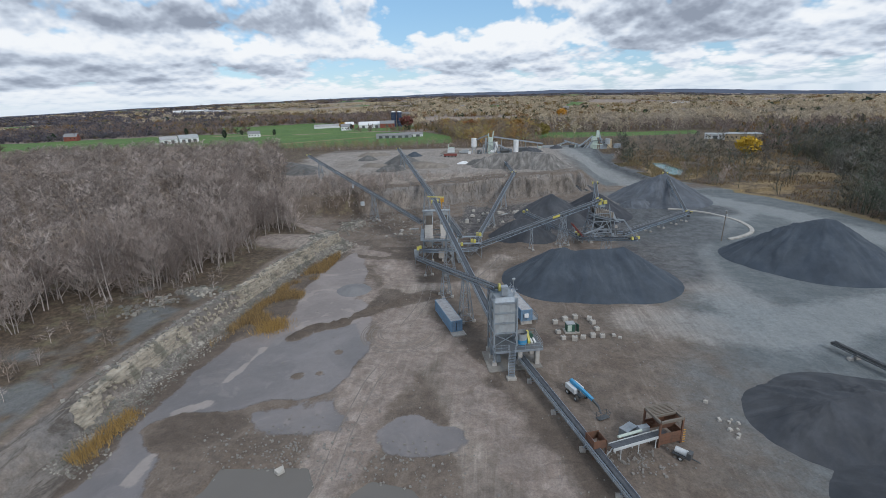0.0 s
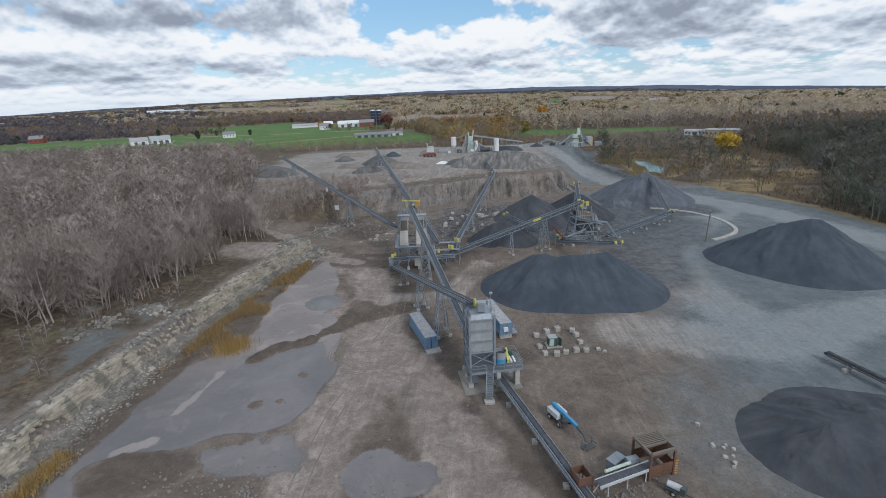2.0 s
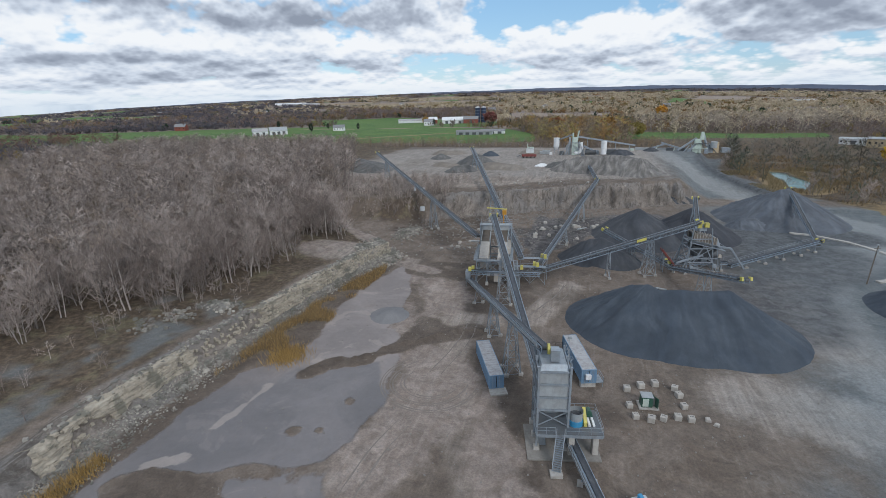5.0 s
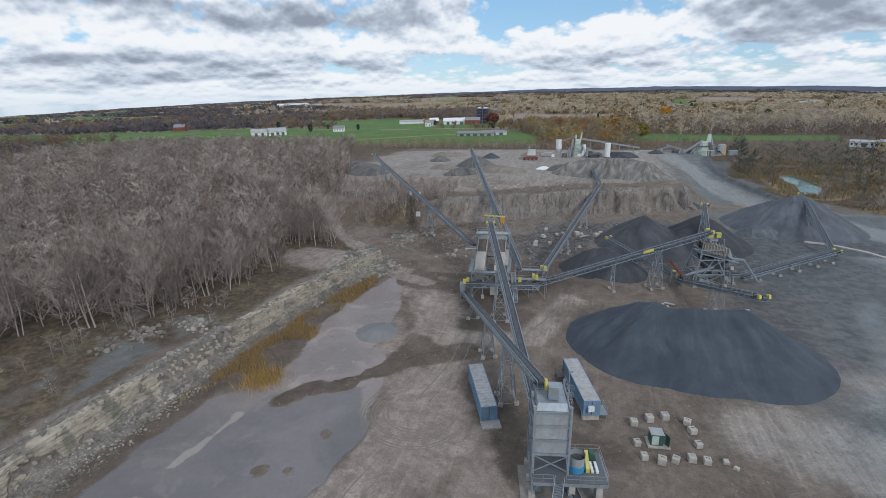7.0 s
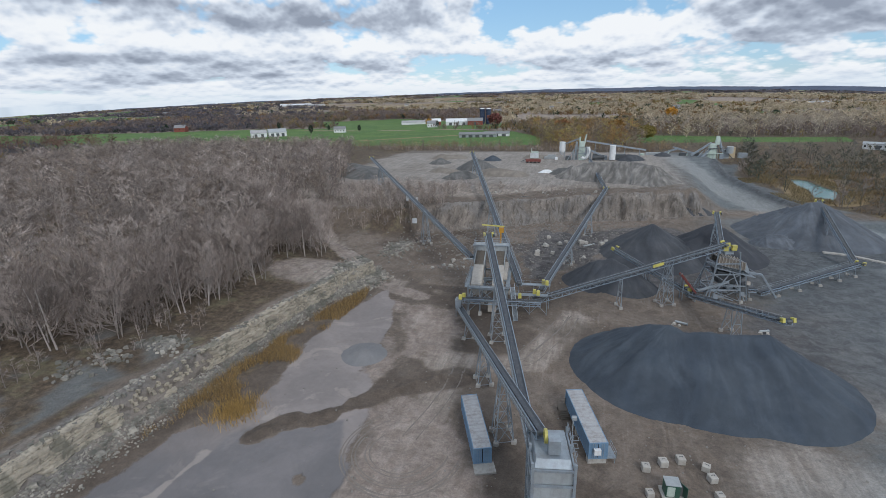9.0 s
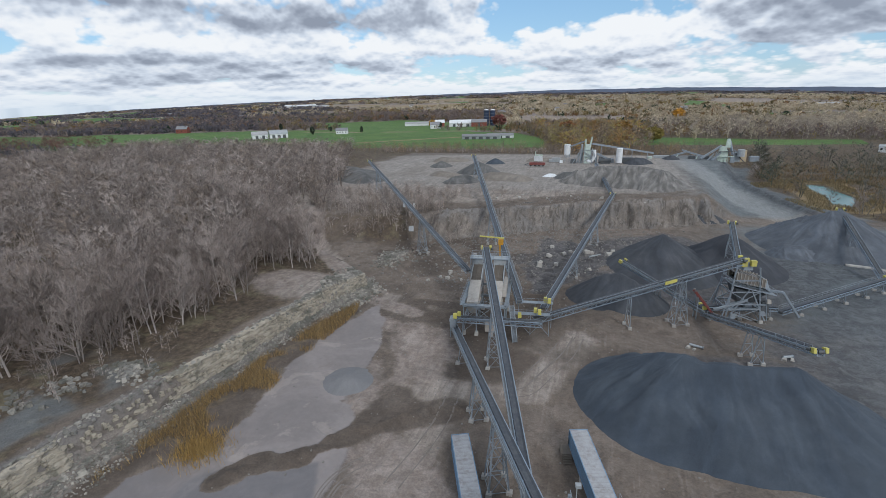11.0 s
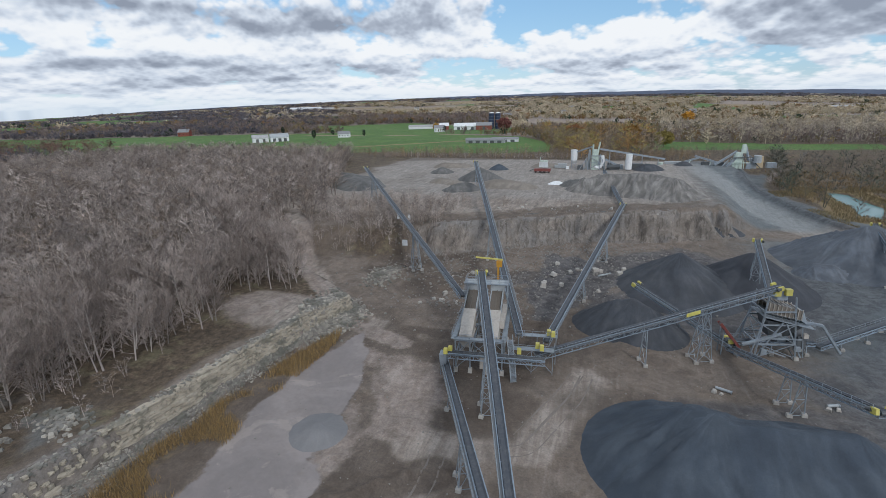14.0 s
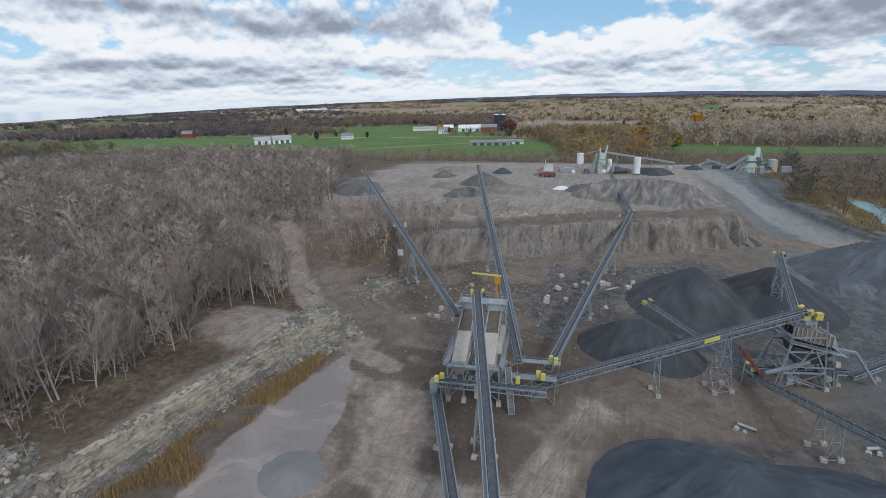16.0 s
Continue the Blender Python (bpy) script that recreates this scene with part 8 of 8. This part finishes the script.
# thin saplings and scrub on the slope below the north wall and along the bank's edge
cand = np.concatenate([rw.uniform((-118, 168), (-52, 232), (1100, 2)), rw.uniform((-54, 170), (-42, 200), (60, 2)), rw.uniform((-92, 46), (-70, 160), (90, 2)), rw.normal((-70, 240), (22, 5), (110, 2)), np.stack([rw.uniform(-160, 20, 260), rw.normal(396, 3.5, 260)], 1)])
ok = (near_line(cand[:, 0], cand[:, 1], LANES[0]) > 3.0) & (height(cand[:, 0], cand[:, 1]) > 1.2)
ok &= (np.hypot((cand[:, 0] + 66) / 12.0, (cand[:, 1] - 141) / 7.0) > 1) & ((np.interp(cand[:, 1], CLIFF_Y, CLIFF_X) - cand[:, 0] > 6) | (cand[:, 1] > 166))
cand = cand[ok]
woods("scrub", "thin leafless saplings and scrub on the slope", cand, rw.uniform(1.5, 5.5, len(cand)), tints(GREYS * 1.05, len(cand), rw), 17, 130)
# brush and bare trees east of the haul road and round the marsh
MARSH = [(96, 250), (118, 214), (150, 206), (186, 290), (232, 405), (205, 440), (95, 410), (84, 300)]
# darkened tints: the shade over the eastern woods is put into their colour
EAST = np.array([(0.125, 0.122, 0.108), (0.165, 0.158, 0.142), (0.105, 0.105, 0.085), (0.120, 0.108, 0.075), (0.070, 0.085, 0.060)])
cand = rw.uniform((84, 120), (420, 420), (9500, 2))
edge = np.interp(cand[:, 1], [100, 170, 200, 225, 245, 280, 310, 345, 400, 420], [152, 137, 132, 123, 107, 90, 84, 84, 92, 98])
ok = (cand[:, 0] > edge + 2) & (inside(cand[:, 0], cand[:, 1], TEAL_POND) < -6) & (cand[:, 0] < 1.15 * (cand[:, 1] + 20))
thin = (inside(cand[:, 0], cand[:, 1], MARSH) > 0) & (rw.uniform(0, 1, len(cand)) < 0.90)
cand = cand[ok & ~thin][:2600]
woods("woods", "leafless brown woodland and brush beside the haul road", cand, rw.uniform(6.0, 15.0, len(cand)), tints(EAST, len(cand), rw), 18, 300)
sp = rw.uniform((84, 120), (300, 400), (60000, 2))
edge = np.interp(sp[:, 1], [100, 170, 200, 225, 245, 280, 310, 345, 400, 420], [152, 137, 132, 123, 107, 90, 84, 84, 92, 98])
ok = (sp[:, 0] > edge + 1) & (inside(sp[:, 0], sp[:, 1], TEAL_POND) < -5) & (fbm(sp[:, 0] * 0.09, sp[:, 1] * 0.09, 85) > -0.12) & (inside(sp[:, 0], sp[:, 1], MARSH) < 0)
blades("brush", sp[ok], 1.7, 0.26, [(0.105, 0.085, 0.045), (0.075, 0.075, 0.042), (0.135, 0.095, 0.045), (0.085, 0.070, 0.045)], "low olive and brown brush beside the haul road", 12, 0.45)


ok = (inside(sp[:, 0], sp[:, 1], MARSH) > 0) & (inside(sp[:, 0], sp[:, 1], TEAL_POND) < -4) & (sp[:, 0] > edge + 1) & (fbm(sp[:, 0] * 0.07, sp[:, 1] * 0.07, 87) > -0.25)
blades("brush", sp[ok], 1.5, 0.3, [(0.21, 0.145, 0.07), (0.17, 0.12, 0.07), (0.25, 0.165, 0.07), (0.15, 0.115, 0.075)], "tawny marsh brush and grass round the pond", 14, 0.45)


def far_woods(name, label, n, r0, r1, seed, lo=-70, hi=58):
    """Distant woods as clumps of upright slivers, thinner with distance; sun and cloud shade are in their tints."""
    r = np.random.default_rng(seed)
    az = np.radians(r.uniform(lo, hi, n))
    dist = np.exp(r.uniform(math.log(r0), math.log(r1), n))
    x, y = np.sin(az) * dist, np.cos(az) * dist
    ok = (y > 480) | (np.abs(x) > 200)
    wood = fbm(x / 240, y / 240, 91) + 0.35 * fbm(x / 70, y / 70, 93)
    ok &= wood > np.where(dist < 900, -0.28, -0.42)
    for f in FIELDS + PALE_FIELDS:
        ok &= inside(x, y, f) < 3
    ok &= ~((y < 480) & (x > -420) & (x < 95))
    ok &= ~((fbm(x / 420, y / 420, 63) > 0.24) & (dist > 1700)) & ~((fbm(x / 330 + 9, y / 330, 65) > 0.26) & (dist > 1200))
    x, y, dist = x[ok], y[ok], dist[ok]
    m = len(x)
    z = height(x, y)
    size = r.uniform(5.5, 10.5, m) * np.clip(dist / 1100, 1.0, 1.3)
    wide = size * r.uniform(0.30, 0.46, m) * np.clip(dist / 560, 1, 6)
    pal = np.array([(0.190, 0.155, 0.148), (0.220, 0.182, 0.165), (0.250, 0.205, 0.178), (0.170, 0.140, 0.136), (0.230, 0.165, 0.130)])
    # woods in sunshine: the light is put into this tan
    tan = np.array([(0.50, 0.42, 0.30), (0.56, 0.47, 0.335), (0.45, 0.38, 0.275), (0.39, 0.32, 0.235)])
    olive = np.array([(0.19, 0.155, 0.085), (0.25, 0.185, 0.075), (0.25, 0.150, 0.075), (0.165, 0.145, 0.09)])
    # woods under cloud: the shade is put into these darker tints
    cloud_shade = np.array([(0.130, 0.115, 0.130), (0.150, 0.132, 0.142), (0.115, 0.108, 0.125)])
    pine = np.array([(0.035, 0.055, 0.035), (0.045, 0.065, 0.04)])
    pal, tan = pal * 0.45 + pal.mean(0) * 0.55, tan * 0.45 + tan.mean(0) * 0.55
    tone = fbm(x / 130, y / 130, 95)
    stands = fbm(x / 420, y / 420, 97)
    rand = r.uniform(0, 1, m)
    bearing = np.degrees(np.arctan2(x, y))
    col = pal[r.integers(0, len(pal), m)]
    # where the sunlit patches are painted, by bearing, distance and noise
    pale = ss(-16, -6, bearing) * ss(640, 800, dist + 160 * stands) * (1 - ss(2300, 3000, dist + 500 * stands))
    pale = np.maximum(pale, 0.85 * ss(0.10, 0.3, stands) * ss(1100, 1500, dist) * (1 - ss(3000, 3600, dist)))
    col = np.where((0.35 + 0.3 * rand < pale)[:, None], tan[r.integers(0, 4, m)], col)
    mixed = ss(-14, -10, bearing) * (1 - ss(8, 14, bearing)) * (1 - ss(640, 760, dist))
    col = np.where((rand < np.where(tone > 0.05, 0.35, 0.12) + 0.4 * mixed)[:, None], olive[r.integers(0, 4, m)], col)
    # where cloud shade is painted: the far eastern and the western woods
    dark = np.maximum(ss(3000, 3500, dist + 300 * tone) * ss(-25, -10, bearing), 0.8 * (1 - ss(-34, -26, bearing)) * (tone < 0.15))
    col = np.where((r.uniform(0, 1, m) < dark)[:, None], cloud_shade[r.integers(0, 3, m)], col)
    col = np.where((rand > 0.975)[:, None], pine[r.integers(0, 2, m)], col)
    stand = (np.hypot((x - 62) / 62, (y - 790) / 34) < 1) | (np.hypot((x - 420) / 60, (y - 760) / 40) < 1)
    col = np.where(stand[:, None], pine[r.integers(0, 2, m)], col)
    col = col * r.uniform(0.85, 1.15, (m, 1))
    k = 26
    u = r.normal(0, 1, (m, k, 3))
    u /= np.linalg.norm(u, axis=2, keepdims=True)
    rad = r.uniform(0.45, 1.0, (m, k, 1))
    mid = np.stack([x, y, z + size * 0.52], 1)[:, None] + u * rad * np.stack([wide, wide, size * 0.46], 1)[:, None]
    near = np.clip(dist / 900, 0.62, 1.0)
    s = np.stack([wide * 0.24 * near, wide * 0.24 * near, size * 0.19 * near], 1)[:, None, None]
    tri = mid[:, :, None] + r.normal(0, 1, (m, k, 3, 3)) * s
    tri[..., 2] = np.maximum(tri[..., 2], z[:, None, None] - 0.5)
    tri = tri.reshape(-1, 3, 3)
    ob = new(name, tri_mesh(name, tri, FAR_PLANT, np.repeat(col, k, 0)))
    return tagged(ob, label, "woods", kind="stuff")


far_woods("far_woods", "autumn woods and hedges beyond the quarry, with sun and cloud shade in their tints", 12000, 420, 1000, 25)
far_woods("far_woods", "distant brown woods reaching to the horizon, tinted in sunlit and cloud-shaded patches", 19000, 900, 4300, 26)


def leafy_tree(x, y, tall, wide, colour, label, seed, name="autumn_tree"):
    """A tree still in leaf: trunk, limbs and a crown of many small leaf clumps."""
    rn = random.Random(seed)
    ob = thing(name, label, "tree", pose(x, y, hz(x, y)))
    g = G()
    g.tube((0, 0, -0.3), (0.1, 0, tall * 0.5), tall * 0.025, tall * 0.012, n=7)
    tops = []
    for i in range(9):
        a, h = rn.uniform(0, 6.3), tall * rn.uniform(0.25, 0.5)
        q = (math.cos(a) * wide * 0.35, math.sin(a) * wide * 0.35, h + tall * rn.uniform(0.15, 0.35))
        g.tube((0.05, 0, h), q, tall * 0.01, tall * 0.004, n=4)
        tops.append(q)
    part("trunk", g, BARK, ob)
    tr = []
    n = 900
    for i in range(n):
        a, u = rn.uniform(0, 6.3), rn.uniform(-1, 1)
        rad = rn.uniform(0.55, 1.0) ** 0.5
        lump = 1 + 0.22 * math.sin(3 * a + seed) * math.cos(2.5 * u * 3)
        c = Vector((math.cos(a) * math.sqrt(1 - u * u) * wide / 2 * rad * lump, math.sin(a) * math.sqrt(1 - u * u) * wide / 2 * rad * lump, tall * 0.60 + u * tall * 0.38 * rad * lump))
        s = wide * 0.07
        tr.append([tuple(c + Vector((rn.gauss(0, s), rn.gauss(0, s), rn.gauss(0, s)))) for _ in range(3)])
    tri = np.array(tr)
    col = np.array(colour) * np.random.default_rng(seed).uniform(0.7, 1.25, (n, 1))
    crown = new("crown", tri_mesh("crown", tri, PLANT, col))
    crown.parent = ob


leafy_tree(176, 360, 13, 14, (0.50, 0.33, 0.03), "broad tree with bright golden-yellow leaves", 1)
leafy_tree(112, 860, 18, 17, (0.48, 0.24, 0.03), "tall tree with orange autumn leaves", 2)
leafy_tree(44, 486, 12, 13, (0.27, 0.215, 0.06), "yellow-olive autumn tree by the field", 3)
leafy_tree(20, 520, 15, 15, (0.30, 0.17, 0.05), "russet autumn tree in the hedge", 4)
leafy_tree(-30, 540, 15, 15, (0.26, 0.12, 0.05), "dark russet tree in the hedge", 5)
leafy_tree(-128, 690, 17, 17, (0.17, 0.06, 0.05), "dark red autumn tree by the farm", 6)
leafy_tree(-226, 700, 11, 9, (0.40, 0.24, 0.05), "orange tree beside the white farmhouse", 7)
for k, (x, y, h) in enumerate(((-322, 545, 12), (-420, 620, 11), (-282, 592, 9), (-208, 684, 9), (-330, 600, 8))):
    leafy_tree(x, y, h, h * 0.42, (0.03, 0.05, 0.03), "narrow dark evergreen in the fields", 20 + k, "evergreen_tree")
# low brush and a few thin trees along the plateau's far edge
cand = np.stack([rw.uniform(-330, 60, 1100), rw.uniform(386, 428, 1100)], 1)
cand = cand[(cand[:, 1] > 392 + 0.10 * np.minimum(cand[:, 0] + 100, 0)) & (cand[:, 1] < 420 + 0.12 * np.minimum(cand[:, 0] + 100, 0) + 4)]
woods("scrub", "low brown brush along the far edge of the plateau", cand, rw.uniform(2.5, 8.0, len(cand)), tints(np.array([(0.22, 0.165, 0.115), (0.19, 0.15, 0.12), (0.26, 0.185, 0.10)]), len(cand), rw), 19, 80)


# taller woods between the quarry and the farms, still holding tan, olive and russet leaves
OLIVES = np.array([(0.27, 0.205, 0.13), (0.24, 0.185, 0.14), (0.31, 0.25, 0.09), (0.34, 0.20, 0.08), (0.22, 0.175, 0.135), (0.28, 0.235, 0.11)])
cand = np.concatenate([rw.uniform((-75, 436), (42, 640), (420, 2)), rw.uniform((-20, 400), (30, 440), (14, 2))])
ok = (inside(cand[:, 0], cand[:, 1], FIELDS[0]) < -3) & (inside(cand[:, 0], cand[:, 1], FIELDS[2]) < -3)
cand = cand[ok]
woods("woods", "tan, olive and russet autumn woods behind the plateau", cand, rw.uniform(9.0, 17.0, len(cand)), tints(OLIVES, len(cand), rw), 31, 420, spread=1.7)
cand = rw.uniform((-760, 325), (-480, 430), (200, 2))
woods("woods", "dark russet trees along the edge of the field", cand, rw.uniform(8.0, 13.0, len(cand)), tints(np.array([(0.16, 0.088, 0.070), (0.18, 0.11, 0.085), (0.14, 0.10, 0.09)]), len(cand), rw), 34, 300, spread=1.7)
cand = rw.uniform((10, 398), (190, 462), (210, 2))
cand = cand[cand[:, 0] < 0.9 * (cand[:, 1] - 250)]
woods("scrub", "brown scrub between the plateau and the field", cand, rw.uniform(2.0, 6.0, len(cand)), tints(np.array([(0.20, 0.155, 0.11), (0.17, 0.14, 0.115), (0.15, 0.13, 0.10)]), len(cand), rw), 35, 110)
TANS = np.array([(0.41, 0.355, 0.275), (0.36, 0.31, 0.255), (0.46, 0.385, 0.28), (0.30, 0.255, 0.21)])
cand = rw.uniform((60, 520), (470, 800), (760, 2))
ok = (cand[:, 1] > 505 + 0.05 * cand[:, 0]) & (inside(cand[:, 0], cand[:, 1], [(70, 640), (135, 660), (150, 720), (75, 705)]) < 0)
cand = cand[ok]
woods("woods", "pale bare woods beyond the eastern field", cand, rw.uniform(9.0, 16.0, len(cand)), tints(TANS, len(cand), rw), 32, 320, spread=1.6)
cand = rw.uniform((-900, 640), (-150, 1050), (800, 2))
ok = np.ones(len(cand), bool)
for f in FIELDS:
    ok &= inside(cand[:, 0], cand[:, 1], f) < 2
cand = cand[ok]
woods("woods", "dull brown woods and hedges beyond the farm fields", cand, rw.uniform(8.0, 15.0, len(cand)), tints(np.array([(0.15, 0.118, 0.112), (0.175, 0.142, 0.13), (0.20, 0.155, 0.125), (0.21, 0.14, 0.10)]), len(cand), rw), 33, 240, spread=1.9)


# ---- wheel tracks ----
def wheel_tracks():
    """Low ridges of dirt pressed up beside the wheels, along the ways that trucks take."""
    rn = random.Random(51)
    runs = []
    for pts, wide, n in ((LANES[0][:9], 2.0, 2), (LANES[2], 2.0, 2)):
        p = np.array(pts, float)
        along = np.concatenate([[0], np.cumsum(np.hypot(*np.diff(p, axis=0).T))])
        for k in range(n):
            a = rn.uniform(0, along[-1] * 0.6)
            b = min(along[-1], a + rn.uniform(14, 46))
            s = np.arange(a, b, 0.8)
            x, y = np.interp(s, along, p[:, 0]), np.interp(s, along, p[:, 1])
            for _ in range(6):
                x[1:-1], y[1:-1] = (x[:-2] + x[1:-1] * 2 + x[2:]) / 4, (y[:-2] + y[1:-1] * 2 + y[2:]) / 4
            tx, ty = np.gradient(x), np.gradient(y)
            L = np.hypot(tx, ty) + 1e-6
            off = rn.uniform(-wide, wide) + 1.6 * vnoise(s * 0.05, 0 * s, k + 7)
            for gauge in (-1.1, 1.1):
                runs.append((x - ty / L * (off + gauge), y + tx / L * (off + gauge)))
    for r in (4.6, 5.2, 6.6, 7.1, 8.3, 8.8):                                     # where a loader turned round and round
        a = np.arange(rn.uniform(2.2, 3.0), rn.uniform(5.6, 6.6), 0.12)
        runs.append((-22.0 + r * np.cos(a) + 0.2 * np.sin(3 * a), 88.0 + 1.0 * r * np.sin(a)))
    g = G()
    for x, y in runs:
        if len(x) < 4:
            continue
        tx, ty = np.gradient(x), np.gradient(y)
        L = np.hypot(tx, ty) + 1e-6
        half = 0.16 * (1 + 0.5 * vnoise(x * 0.8, y * 0.8, 5))
        z = height(x, y)
        high = 0.05 * (1 + vnoise(x * 0.5, y * 0.5, 6))
        base = len(g.v)
        for k in range(len(x)):
            ox, oy = -ty[k] / L[k] * half[k], tx[k] / L[k] * half[k]
            g.v += [(x[k] - ox, y[k] - oy, z[k] - 0.02), (x[k], y[k], z[k] + high[k]), (x[k] + ox, y[k] + oy, z[k] - 0.02)]
        for k in range(len(x) - 1):
            o = base + 3 * k
            g.f += [(o, o + 1, o + 4, o + 3), (o + 1, o + 2, o + 5, o + 4)]
    tagged(new("wheel_tracks", g.mesh("wheel_tracks", TRACK, True)), "ridges of pale dirt left by truck wheels", "tracks", kind="stuff")


wheel_tracks()
